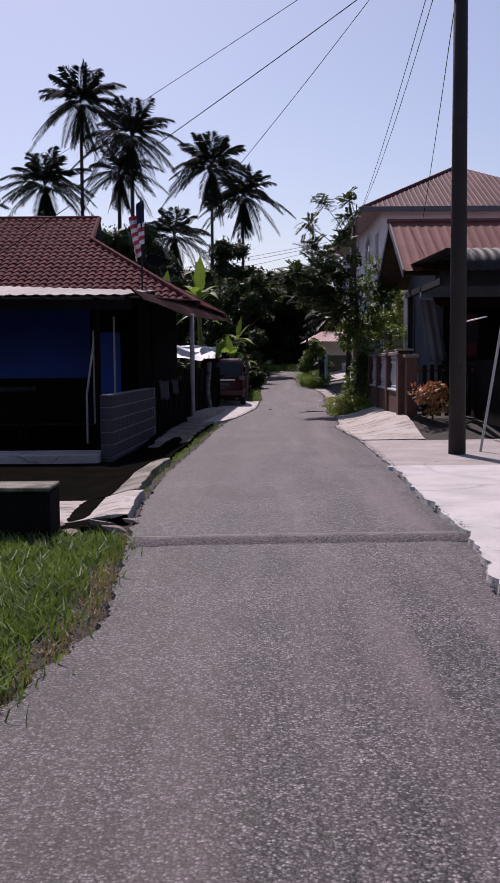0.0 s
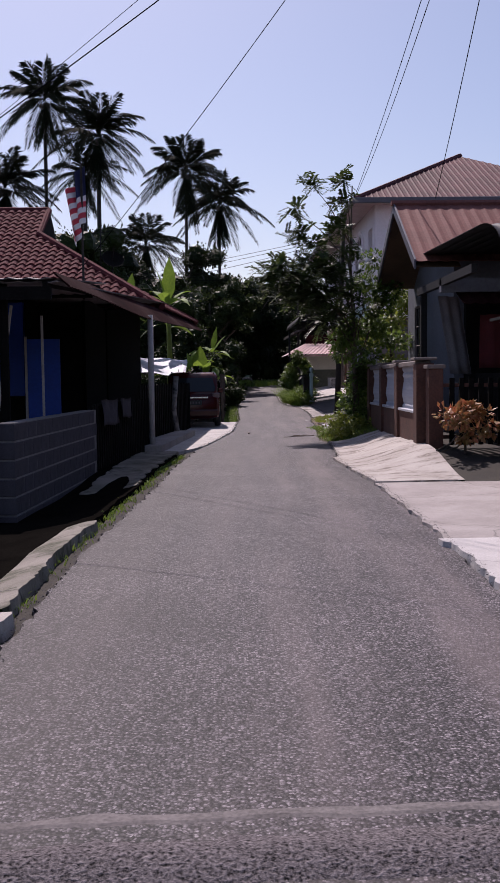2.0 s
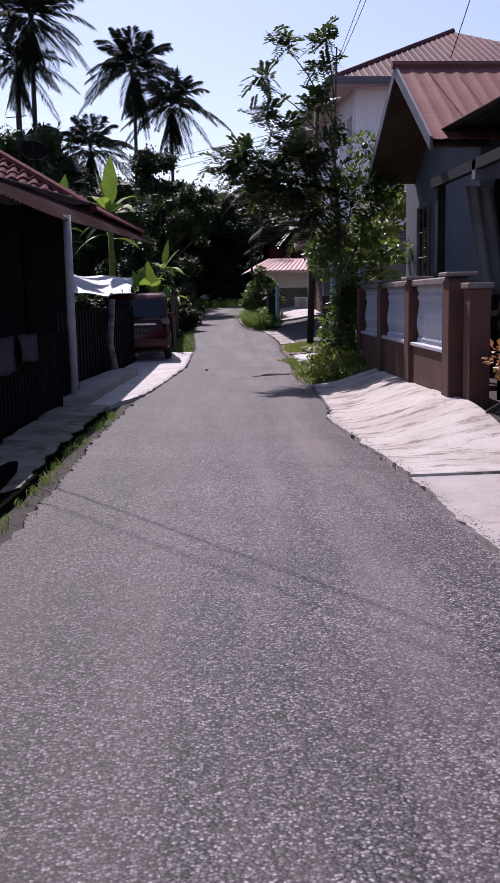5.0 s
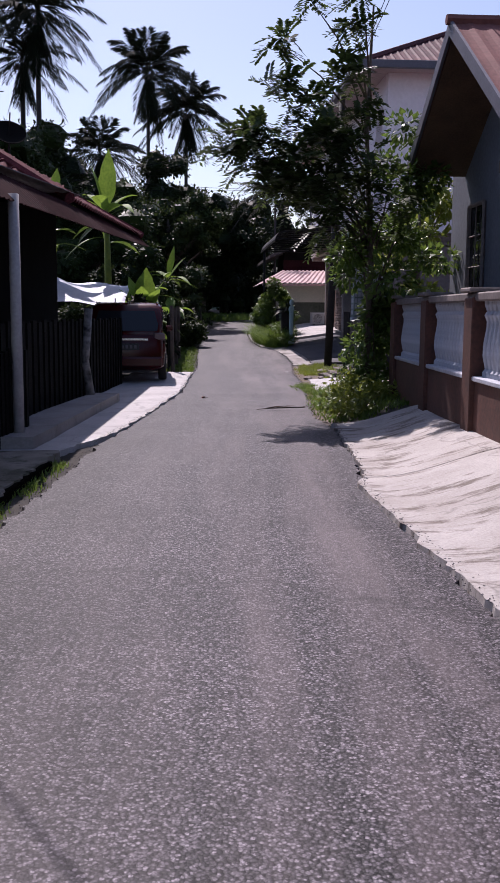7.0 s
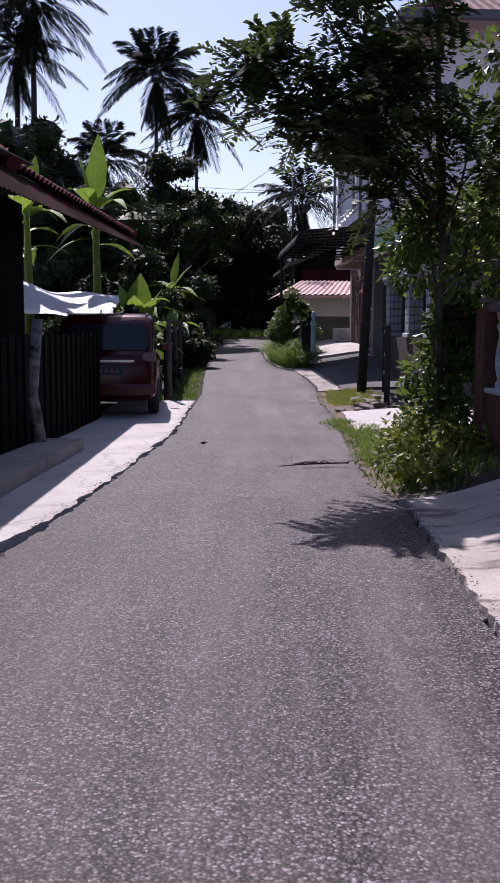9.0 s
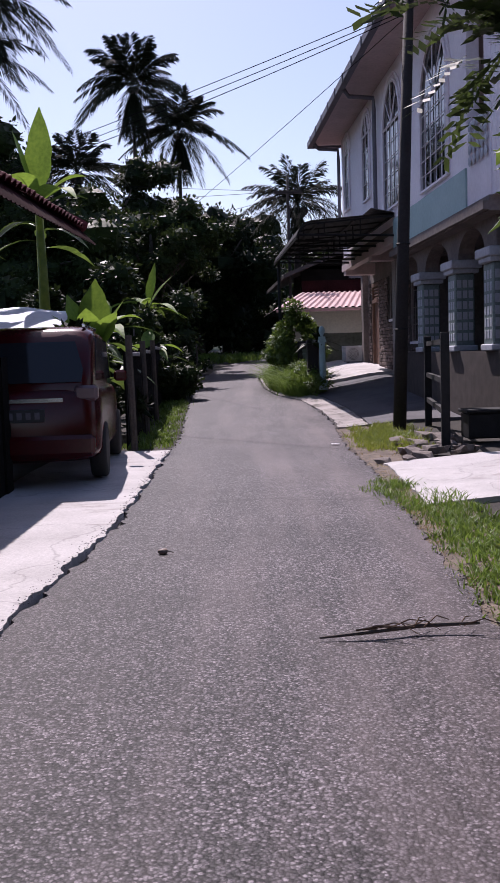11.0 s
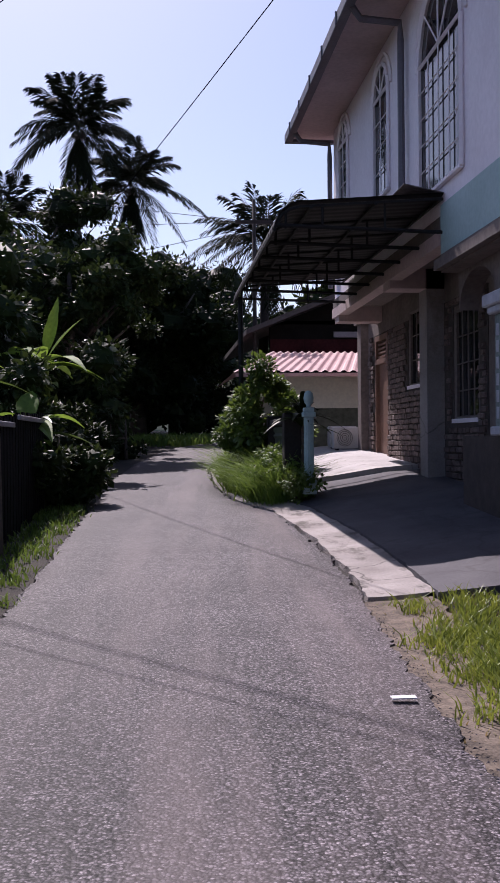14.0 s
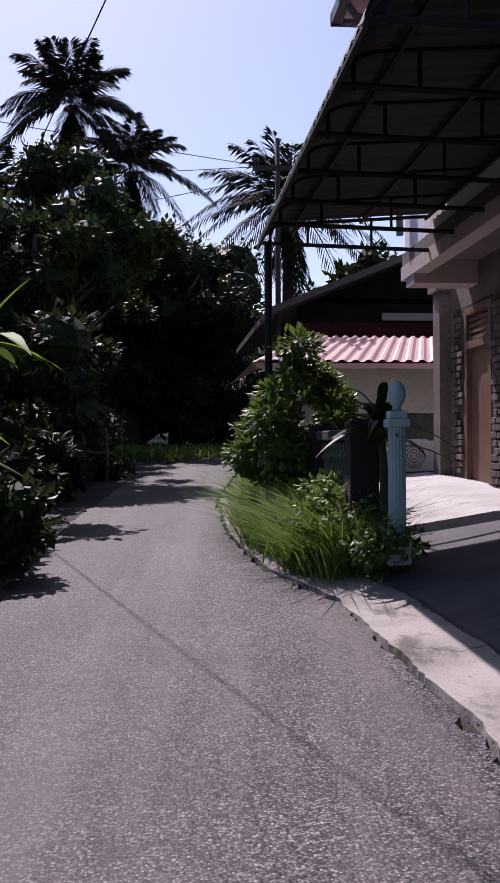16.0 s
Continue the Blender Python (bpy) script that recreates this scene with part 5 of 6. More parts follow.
tagged(finish("leaning_rod", bm, "pipe"), "thin grey rod leaning beside the utility pole", "rod")

# ---- trees ----
palm((-12.3, 76, 0.5), 21.2, 4.3, "tall dark coconut palm behind the bungalow", 1, 32)
palm((-7.4, 67, 0.5), 16.4, 3.7, "tall dark coconut palm behind the bungalow", 2, 34)
palm((-8.5, 68.5, 0.5), 14.4, 3.3, "slim dark coconut palm beside a taller one", 12, 26)
palm((-14.0, 70, 0.5), 13.8, 4.0, "tall dark coconut palm behind the bungalow", 3, 32)
palm((-2.6, 90.4, 0.8), 18.8, 4.6, "tall dark coconut palm above the dense trees", 4, 34)
palm((0.3, 96.8, 0.8), 17.2, 4.6, "tall dark coconut palm above the dense trees", 5, 34)
palm((-5.6, 82, 0.8), 11.4, 3.8, "lower dark coconut palm above the dense trees", 6, 30)
palm((-22, 78, 0.5), 13.5, 4.0, "lower dark coconut palm behind the bungalow", 7, 42)
palm((5.2, 61.5, 1.0), 6.0, 2.5, "small coconut palm behind the shed", 8, 42)


def mass(seed, n, x, y, z, r):
    rng = random.Random(seed)
    return [(rng.uniform(*x), rng.uniform(*y), rng.uniform(*z), rng.uniform(*r)) for _ in range(n)]


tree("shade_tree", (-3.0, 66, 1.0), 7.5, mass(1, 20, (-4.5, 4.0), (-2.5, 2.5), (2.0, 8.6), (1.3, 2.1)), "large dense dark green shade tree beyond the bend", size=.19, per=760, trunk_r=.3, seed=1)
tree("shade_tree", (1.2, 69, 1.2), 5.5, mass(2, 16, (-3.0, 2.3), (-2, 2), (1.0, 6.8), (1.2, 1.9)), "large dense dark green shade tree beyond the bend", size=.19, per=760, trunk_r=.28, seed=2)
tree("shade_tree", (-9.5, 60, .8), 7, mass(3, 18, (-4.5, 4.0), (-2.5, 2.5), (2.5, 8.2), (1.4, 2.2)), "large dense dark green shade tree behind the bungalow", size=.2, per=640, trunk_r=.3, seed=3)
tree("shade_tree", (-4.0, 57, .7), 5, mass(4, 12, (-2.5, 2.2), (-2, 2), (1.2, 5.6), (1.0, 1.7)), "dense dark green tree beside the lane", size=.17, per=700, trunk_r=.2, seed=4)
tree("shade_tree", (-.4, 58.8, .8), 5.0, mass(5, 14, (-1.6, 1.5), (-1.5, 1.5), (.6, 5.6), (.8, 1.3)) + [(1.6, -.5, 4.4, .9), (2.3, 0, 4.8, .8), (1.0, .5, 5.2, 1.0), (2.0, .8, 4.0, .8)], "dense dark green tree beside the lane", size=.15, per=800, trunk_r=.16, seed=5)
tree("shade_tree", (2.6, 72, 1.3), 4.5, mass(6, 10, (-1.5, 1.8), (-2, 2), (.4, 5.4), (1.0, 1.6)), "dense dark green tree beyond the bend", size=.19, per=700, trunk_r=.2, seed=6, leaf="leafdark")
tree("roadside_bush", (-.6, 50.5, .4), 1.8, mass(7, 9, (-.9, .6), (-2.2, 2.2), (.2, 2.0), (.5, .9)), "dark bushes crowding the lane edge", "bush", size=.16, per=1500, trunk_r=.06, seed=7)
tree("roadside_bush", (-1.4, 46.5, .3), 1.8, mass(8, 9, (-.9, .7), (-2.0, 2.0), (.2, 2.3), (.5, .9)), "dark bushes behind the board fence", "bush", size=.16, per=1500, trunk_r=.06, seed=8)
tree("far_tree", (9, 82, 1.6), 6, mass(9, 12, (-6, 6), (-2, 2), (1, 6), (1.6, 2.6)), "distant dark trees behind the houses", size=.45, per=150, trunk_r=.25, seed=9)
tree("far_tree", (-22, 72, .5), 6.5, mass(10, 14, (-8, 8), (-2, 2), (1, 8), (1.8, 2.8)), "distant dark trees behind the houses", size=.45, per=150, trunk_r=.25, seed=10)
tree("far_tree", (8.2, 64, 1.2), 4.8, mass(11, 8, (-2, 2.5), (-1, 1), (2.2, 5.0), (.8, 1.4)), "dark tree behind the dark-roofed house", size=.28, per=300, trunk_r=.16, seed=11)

feather_tree("moringa_tree", (3.45, 28.9, .1), 6.1,
             [(x - 3.45, y - 28.9, z - .1, r, c) for x, y, z, r, c in (
                 (1.3, 27.9, 3.85, .3, 45), (1.6, 28.2, 4.1, .36, 70), (1.95, 28.4, 3.7, .4, 70), (2.3, 28.0, 3.5, .46, 65), (2.4, 28.4, 4.25, .46, 70), (2.8, 28.0, 4.0, .5, 70),
                 (2.1, 28.85, 5.0, .24, 30), (2.0, 28.9, 5.6, .2, 20), (2.5, 28.6, 4.75, .26, 26), (3.0, 28.4, 5.1, .24, 32), (3.1, 28.5, 5.75, .22, 26), (3.2, 28.6, 6.3, .22, 24), (2.4, 28.6, 6.2, .22, 22), (3.3, 28.3, 3.7, .5, 48),
                 (2.75, 28.7, 2.9, .28, 34), (2.4, 28.5, 3.3, .28, 34), (3.7, 28.3, 3.15, .45, 30), (3.0, 28.5, 3.2, .45, 42), (1.95, 28.1, 3.45, .24, 28), (2.7, 27.7, 3.4, .4, 36), (3.2, 28.2, 4.5, .26, 26))],
             "tall feathery moringa tree leaning over the lane", 3)
tree("climbing_shrub", (3.5, 28.95, .1), 3.2, [(-.1, -.2, .6, .6), (.1, .1, 1.1, .65), (-.1, 0, 1.7, .62), (.2, -.1, 2.3, .65), (.5, .2, 2.9, .65), (.7, -.1, 3.4, .6), (-.2, .1, 2.8, .5), (.1, -.1, .3, .5), (.4, 0, 3.9, .5), (.9, .3, 2.2, .5), (.45, -.1, 1.4, .5)],
     "leafy green shrub climbing beside the fence end", "shrub", "leaf", .12, 1700, .05, 12, core=.25)
tree("yellow_shrub", (4.9, 31.6, .15), 3.6, [(0, 0, 2.9, .6), (.5, .3, 3.3, .6), (-.4, .2, 2.3, .5), (.8, 0, 2.6, .6), (.2, 0, 1.6, .5)],
     "yellow-green leafy shrub behind the fence", "shrub", "leafyellow", .15, 1100, .06, 13, core=.4)
tree("hedge_bush", (3.75, 50.3, .55), 1.5, [(-.1, 0, .7, .55), (.3, .2, 1.2, .55), (-.3, .3, 1.3, .5), (.1, -.3, 1.5, .5), (.5, -.2, .8, .5), (-.25, -.4, .9, .5), (.2, .4, 1.75, .4)],
     "bright green rounded hedge bush at the lane edge", "bush", "hedge", .11, 3400, .05, 14, core=.5)

banana((-.7, 40.6, .05), 2.3, "banana plant with upright bright green leaves", [(1.2, 1.38, 1.5, .66, .04), (2.6, 1.22, 1.35, .62, .08), (.2, 1.1, 1.35, .58, .12), (4.0, .95, 1.2, .5, .35), (5.6, 1.05, 1.3, .56, .25), (3.2, 1.05, 1.3, .56, .25), (4.7, 1.2, 1.2, .5, .2)], 1)
banana((-.25, 51.5, .55), 4.0, "tall banana plant with narrow raised leaves", [(.9, 1.3, 1.5, .34, .08), (.3, 1.0, 1.4, .34, .2), (2.4, .7, 1.5, .4, .5), (3.6, .5, 1.6, .4, .6), (5.4, .35, 1.5, .36, .5), (4.6, .6, 1.4, .36, .5), (1.6, .3, 1.3, .34, .6), (0, .1, 1.2, .3, .4)], 2)
banana((-1.9, 43.3, 0), 8.0, "tall banana plant rising behind the eave", [(1.4, 1.4, 2.1, .55, .04), (3.0, 1.3, 1.7, .5, .1), (2.4, .9, 1.7, .5, .4), (.4, .9, 1.6, .5, .4), (4.4, .8, 1.7, .5, .5), (5.4, .6, 1.7, .5, .6), (3.3, .7, 1.7, .5, .5)], 3)
banana((-.1, 47.5, .3), 2.0, "banana plant in the dark roadside thicket", [(.5, .7, 1.3, .36, .6), (5.2, .5, 1.3, .36, .6), (1.5, 1.0, 1.2, .34, .3), (3.0, .6, 1.3, .36, .5), (4.2, .7, 1.2, .3, .5)], 4)
banana((-.95, 45.2, .1), 3.3, "banana plant in the dark roadside thicket", [(.5, .8, 1.4, .4, .5), (5.2, .5, 1.4, .4, .6), (1.5, 1.1, 1.3, .38, .3), (3.0, .6, 1.4, .4, .5), (4.2, .7, 1.4, .36, .5)], 6)
banana((-1.3, 42.2, .05), 2.7, "banana plant behind the board fence", [(.3, .8, 1.4, .42, .5), (5.4, .6, 1.4, .42, .6), (1.4, 1.1, 1.3, .4, .3), (3.2, .6, 1.4, .42, .5), (4.4, .8, 1.4, .4, .5)], 7)
tree("roadside_bush", (-.75, 39.6, .0), 1.6, mass(60, 8, (-.7, .5), (-1.2, 1.6), (.2, 1.7), (.35, .6)), "dark leafy bush behind the board fence", "bush", size=.15, per=900, trunk_r=.04, seed=60)
banana((-3.4, 42.0, 0), 7.4, "tall banana plant rising behind the eave", [(1.2, 1.3, 1.8, .5, .1), (2.6, .8, 1.7, .5, .4), (.2, .8, 1.7, .5, .5), (4.6, .8, 1.6, .5, .5), (5.6, .5, 1.6, .5, .6)], 5)

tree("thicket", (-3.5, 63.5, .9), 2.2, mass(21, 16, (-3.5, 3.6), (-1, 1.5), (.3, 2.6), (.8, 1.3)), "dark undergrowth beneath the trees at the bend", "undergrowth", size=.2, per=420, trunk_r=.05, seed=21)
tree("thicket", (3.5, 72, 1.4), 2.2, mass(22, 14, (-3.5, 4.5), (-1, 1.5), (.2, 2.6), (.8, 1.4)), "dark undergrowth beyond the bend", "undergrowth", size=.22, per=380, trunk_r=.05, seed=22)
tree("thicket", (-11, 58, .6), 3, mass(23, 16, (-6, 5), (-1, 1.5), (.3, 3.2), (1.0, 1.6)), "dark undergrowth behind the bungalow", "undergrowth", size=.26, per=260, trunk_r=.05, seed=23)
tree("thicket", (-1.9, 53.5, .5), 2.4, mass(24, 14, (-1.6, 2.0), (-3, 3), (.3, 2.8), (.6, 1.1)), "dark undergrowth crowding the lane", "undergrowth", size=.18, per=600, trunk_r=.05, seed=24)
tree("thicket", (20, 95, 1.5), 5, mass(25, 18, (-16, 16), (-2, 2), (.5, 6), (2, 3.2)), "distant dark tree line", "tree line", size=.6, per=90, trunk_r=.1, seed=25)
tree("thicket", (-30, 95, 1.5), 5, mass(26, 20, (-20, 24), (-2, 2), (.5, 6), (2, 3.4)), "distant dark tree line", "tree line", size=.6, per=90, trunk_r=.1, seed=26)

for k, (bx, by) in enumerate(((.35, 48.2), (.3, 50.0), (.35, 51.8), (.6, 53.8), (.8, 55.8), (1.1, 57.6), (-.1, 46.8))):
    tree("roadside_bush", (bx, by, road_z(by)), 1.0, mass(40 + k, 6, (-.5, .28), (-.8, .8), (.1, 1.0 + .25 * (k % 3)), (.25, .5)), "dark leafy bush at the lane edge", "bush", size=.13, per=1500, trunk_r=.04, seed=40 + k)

for k, wy in enumerate((27.2, 28.2, 29.1)):
    tree("verge_weed", (R(wy) + .75, wy, land(R(wy) + .75, wy)), .18, mass(80 + k, 7, (-.5, .5), (-.55, .55), (.04, .2), (.16, .28)), "low yellow-green leafy weed patch under the tree", "weeds", "leafyellow", .075, 2600, .012, 80 + k, core=0)

for k, (wx, wy, wh) in enumerate(((3.95, 46.95, .45), (3.75, 47.5, .6), (3.7, 48.4, .7), (3.6, 49.3, .6), (3.9, 47.9, .75))):
    tree("leafy_weed", (wx, wy, land(wx, wy)), wh, mass(90 + k, 7, (-.25, .25), (-.35, .35), (.08, wh), (.14, .26)), "leafy green weed in the tall grass clump", "weeds", "hedge", .08, 2600, .012, 90 + k, core=0)

# ---- grass ----
rg = random.Random(8)
spots = [(rg.uniform(-4.2, -1.15), rg.uniform(2.2, 7.9), 34, .13, 1.0) for _ in range(950)]
spots = [s for s in spots if s[0] < L(s[1]) - .12]
tagged(blades("grass_verge", spots, "grass", (.08, .2), .006, .9, 1), "lush green grass verge in sunlight", "grass", kind="stuff")
tagged(blades("dry_grass", along(2.2, 8.6, 120, lambda y: L(y) - .1, 14, .06, .7), "drygrass", (.04, .12), .005, 1.2, 2), "dry straw-coloured grass along the asphalt edge", "grass", kind="stuff")
tagged(blades("edge_grass", along(10.5, 23.2, 170, lambda y: L(y) - .22, 14, .07, .55, 4), "grass", (.05, .16), .006, .9, 3), "patchy green weeds along the drain edge", "grass", kind="stuff")
spots = [(rg.uniform(0, 1.3), rg.uniform(26.6, 31.3), 16, .09, .8) for _ in range(240)]
spots = [(R(s[1]) + .1 + s[0], *s[1:]) for s in spots]
tagged(blades("verge_weeds", spots, "grass", (.06, .16), .009, .8, 5), "sunlit green weeds under the tree", "grass", kind="stuff")
spots = [(R(t) + .62 + rg.gauss(0, .22), t, 30, .07, rg.uniform(.5, .9)) for t in [rg.gauss(38.0, .75) for _ in range(230)]]
tagged(blades("pole_grass", [q for q in spots if q[0] > R(q[1]) + .12 and 35.9 < q[1] < 39.9], "leafyellow", (.08, .24), .006, .8, 6), "bright grass tuft at the foot of the pole", "grass", kind="stuff")
spots = [(R(t) + .05 + rg.uniform(0, .9), t, 9, .06, .5) for t in [rg.uniform(35.2, 40.1) for _ in range(110)]]
tagged(blades("sparse_grass", spots, "drygrass", (.05, .14), .006, 1.0, 16), "sparse dry grass round the green tuft", "grass", kind="stuff")
spots = [(R(t) + .02 + rg.uniform(0, .22), t, 14, .06, .5) for t in [rg.uniform(28.3, 35.6) for _ in range(110)]]
tagged(blades("drive_edge_grass", spots, "drygrass", (.05, .14), .006, 1.0, 7), "dry grass along the driveway edge", "grass", kind="stuff")
spots = [(R(t) + rg.uniform(.08, .6) - .3 * smooth(31.2, 33.5, t), t, 26, .07, rg.uniform(.4, .8)) for t in [rg.uniform(28.4, 33.4) for _ in range(210)]]
tagged(blades("drive_grass", spots, "grass", (.08, .22), .006, .9, 17), "green grass between the asphalt and the drive slab", "grass", kind="stuff")
spots = [(R(t) + .28 + rg.uniform(0, .5), t, 34, .1, rg.uniform(.9, 1.9)) for t in [rg.uniform(47.0, 52.0) for _ in range(190)]]
tagged(blades("tall_grass", spots, "grass", (.32, .62), .006, 1.3, 9), "tall arching green grass clump at the lane edge", "grass", kind="stuff")
spots = [(L(t) - .1 - rg.uniform(0, .6), t, 16, .08, .7) for t in [rg.uniform(38.0, 47.5) for _ in range(150)]]
tagged(blades("fence_weeds", spots, "grass", (.06, .22), .008, .9, 10), "low weeds in front of the board fence", "grass", kind="stuff")
spots = [(rg.uniform(-.2, 4.5), rg.uniform(62.5, 66), 12, .15, 1.2) for _ in range(220)]
spots = [s for s in spots if s[1] > 61 + max(0, s[0] - 1.5) * 1.15]
tagged(blades("bend_grass", spots, "grass", (.15, .35), .02, .8, 11), "grass bank at the bend of the lane", "grass", kind="stuff")

# ---- far hill ----
bm = bmesh.new()
prev = None
for i in range(60):
    x = -300 + 10 * i
    ring = [bm.verts.new((x, 420, -2)), bm.verts.new((x, 430, 14 + 6 * noise.noise((x * .01, 0, 1)) + 2 * noise.noise((x * .08, 0, 2)))), bm.verts.new((x, 520, -2))]
    if prev:
        bm.faces.new((prev[0], ring[0], ring[1], prev[1])), bm.faces.new((prev[1], ring[1], ring[2], prev[2]))
    prev = ring
tagged(finish("backdrop", bm, "hill", smooth=True), "low wooded hills on the horizon", "hill", kind="structure")


# ---- things along the west side ----
# cement block wall
bw = empty("block_wall", "low grey cement block wall with pale mortar", "wall")
B0, B1 = Vector((-2.2, 15.3, -.2)), Vector((-1.93, 20.0, -.2))
bd = B1 - B0
brz = math.degrees(math.atan2(bd.x, bd.y))
bmx = Matrix.Translation(B0) @ pose(0, 0, 0, 0, 0, -brz)
blen = bd.length
ob = part("mortar_bed", boxes((-.095, .095, .03, blen, 0, 1.19)), "mortar", bw)
ob.matrix_basis = bmx
bme = boxes((-.1, .1, -.187, .187, 0, .18), bevel=.006)
blk = bpy.data.meshes.new("block")
bme.to_mesh(blk)
bme.free()
blk.materials.append(M["block"])
for j in range(6):
    for i in range(12):
        yv = .2 + .395 * i + (.19 if j % 2 else 0)
        if yv + .19 < blen + .03:
            share("block", blk, bw, bmx @ pose(0, yv, .2 * j))
    if j % 2:
        share("half_block", blk, bw, bmx @ pose(0, .105, .2 * j) @ Matrix.Diagonal((1, .49, 1, 1)))
# dark board fence behind the block wall
df = empty("plank_fence", "dark plank fence with dull rags hung over it", "fence")
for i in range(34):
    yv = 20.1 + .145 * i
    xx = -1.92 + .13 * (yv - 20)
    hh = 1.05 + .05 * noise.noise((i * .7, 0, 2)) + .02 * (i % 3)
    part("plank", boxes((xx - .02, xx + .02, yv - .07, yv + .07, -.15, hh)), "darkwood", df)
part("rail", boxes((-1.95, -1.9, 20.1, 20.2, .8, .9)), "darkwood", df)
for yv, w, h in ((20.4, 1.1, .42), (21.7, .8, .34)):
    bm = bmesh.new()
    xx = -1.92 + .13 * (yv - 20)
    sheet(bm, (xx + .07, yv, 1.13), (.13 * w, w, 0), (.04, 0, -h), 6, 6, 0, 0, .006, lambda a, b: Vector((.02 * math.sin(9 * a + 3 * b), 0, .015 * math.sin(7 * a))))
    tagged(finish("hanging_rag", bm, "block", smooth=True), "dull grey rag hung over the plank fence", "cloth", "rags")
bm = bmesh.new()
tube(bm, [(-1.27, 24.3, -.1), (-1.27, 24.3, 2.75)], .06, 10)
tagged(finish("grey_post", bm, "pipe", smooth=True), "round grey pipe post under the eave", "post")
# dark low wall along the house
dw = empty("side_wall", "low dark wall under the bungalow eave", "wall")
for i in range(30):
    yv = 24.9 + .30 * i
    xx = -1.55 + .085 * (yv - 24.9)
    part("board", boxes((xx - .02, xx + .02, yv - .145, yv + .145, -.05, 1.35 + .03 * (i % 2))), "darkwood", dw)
bm = bmesh.new()
tube(bm, [(-.98, 29.3, 0), (-1.06, 29.2, .7), (-1.0, 29.2, 1.55)], [.08, .06, .07], 8)
tagged(finish("gate_post", bm, "peel", smooth=True), "crooked peeling grey gate post", "post")
# kerb ramp
tagged(finish("drain_cover", prism(bmesh.new(), [(-1.75, 23.9), (-1.05, 23.9), (-.55, 29.6), (-1.0, 29.6)], "z", .02, .16), "concrete2"), "raised grey cement drain cover along the wall", "drain cover")
# stub wall, ledge, slab
tagged(finish("stub_wall", boxes((-2.9, -1.62, 7.85, 8.3, -.1, .42), bevel=.02), "darkwood"), "low near-black masonry stub at the verge", "wall stub")
tagged(finish("stub_coping", boxes((-2.9, -1.62, 7.84, 8.31, .424, .46), bevel=.01), "mossy"), "pale cement coping on the stub", "coping")
tagged(finish("cement_ledge", boxes((-6.5, -2.3, 15.1, 15.9, -.2, .06), bevel=.02), "concrete2"), "sunlit pale cement ledge in the yard", "ledge")
rg2 = random.Random(31)
rk = bmesh.new()
bmesh.ops.create_icosphere(rk, subdivisions=1, radius=.5)
for v in rk.verts:
    v.co *= 1 + .7 * noise.noise(v.co * 2.3)
    v.co.z = max(-.12, min(.14, v.co.z * .6))
rock_me = bpy.data.meshes.new("stone")
rk.to_mesh(rock_me)
rk.free()
rock_me.materials.append(M["rock"])
def stone(x, y, s, zs=1.0, label="broken flat grey stone beside the pole", group="broken stones"):
    o = new("stone", rock_me)
    o.matrix_basis = Matrix.LocRotScale((x, y, land(x, y) + .03), Euler((rg2.uniform(-.2, .2), rg2.uniform(-.2, .2), rg2.uniform(0, 6))), (s * .85, s * .6, s * zs * .6))
    return tagged(o, label, "stone", group)
for _ in range(34):
    yv = rg2.uniform(35.0, 37.6)
    stone(R(yv) + .2 + rg2.uniform(0, 1.0) ** .6 * 1.2, yv, rg2.uniform(.14, .46), 1.5)
for x, yv, s in ((-1.15, 8.3, .3), (-1.3, 8.55, .4), (-1.7, 8.6, .35), (-1.05, 8.75, .2), (-1.5, 8.2, .25)):
    stone(x, yv, s, 1.2, "rough pale stone at the grass verge", "verge stones")
# tank-like table under the lean-to
tb = empty("yard_table", "dark round-topped table under the lean-to", "table", (-4.75, 19.3, -.05))
bm = bmesh.new()
lathe(bm, [(.02, 1.0), (.55, 1.0), (.58, 1.04), (.56, 1.1), (.02, 1.11)], n=20)
part("tabletop", bm, "black", tb)
for a in range(4):
    bm = bmesh.new()
    tube(bm, [(.42 * math.cos(a * 1.57 + .8), .42 * math.sin(a * 1.57 + .8), 0), (.38 * math.cos(a * 1.57 + .8), .38 * math.sin(a * 1.57 + .8), 1.0)], .035, 6)
    part("leg", bm, "darkwood", tb)
# slanting sticks under the lean-to
for x, yv, dx in ((-2.9, 18.5, .12), (-2.75, 20.6, .0)):
    bm = bmesh.new()
    tube(bm, [(x - dx, yv, .9), (x + dx, yv, 2.5)], .022, 5)
    tube(bm, [(x - dx, yv, -.2), (x - dx, yv, .9)], .022, 5)
    tagged(finish("prop_stick", bm, "pipe"), "thin pale prop stick under the lean-to", "stick", "prop sticks")
# blue door leaf
dr = empty("blue_door", "blue painted door with pale frame strip", "door", (-3.4, 24.4, 0))
part("leaf", boxes((-.35, .3, -.02, .03, 0, 2.3)), "blue", dr)
part("strip", boxes((-.4, -.355, -.03, .03, 0, 2.35)), "pipe", dr)
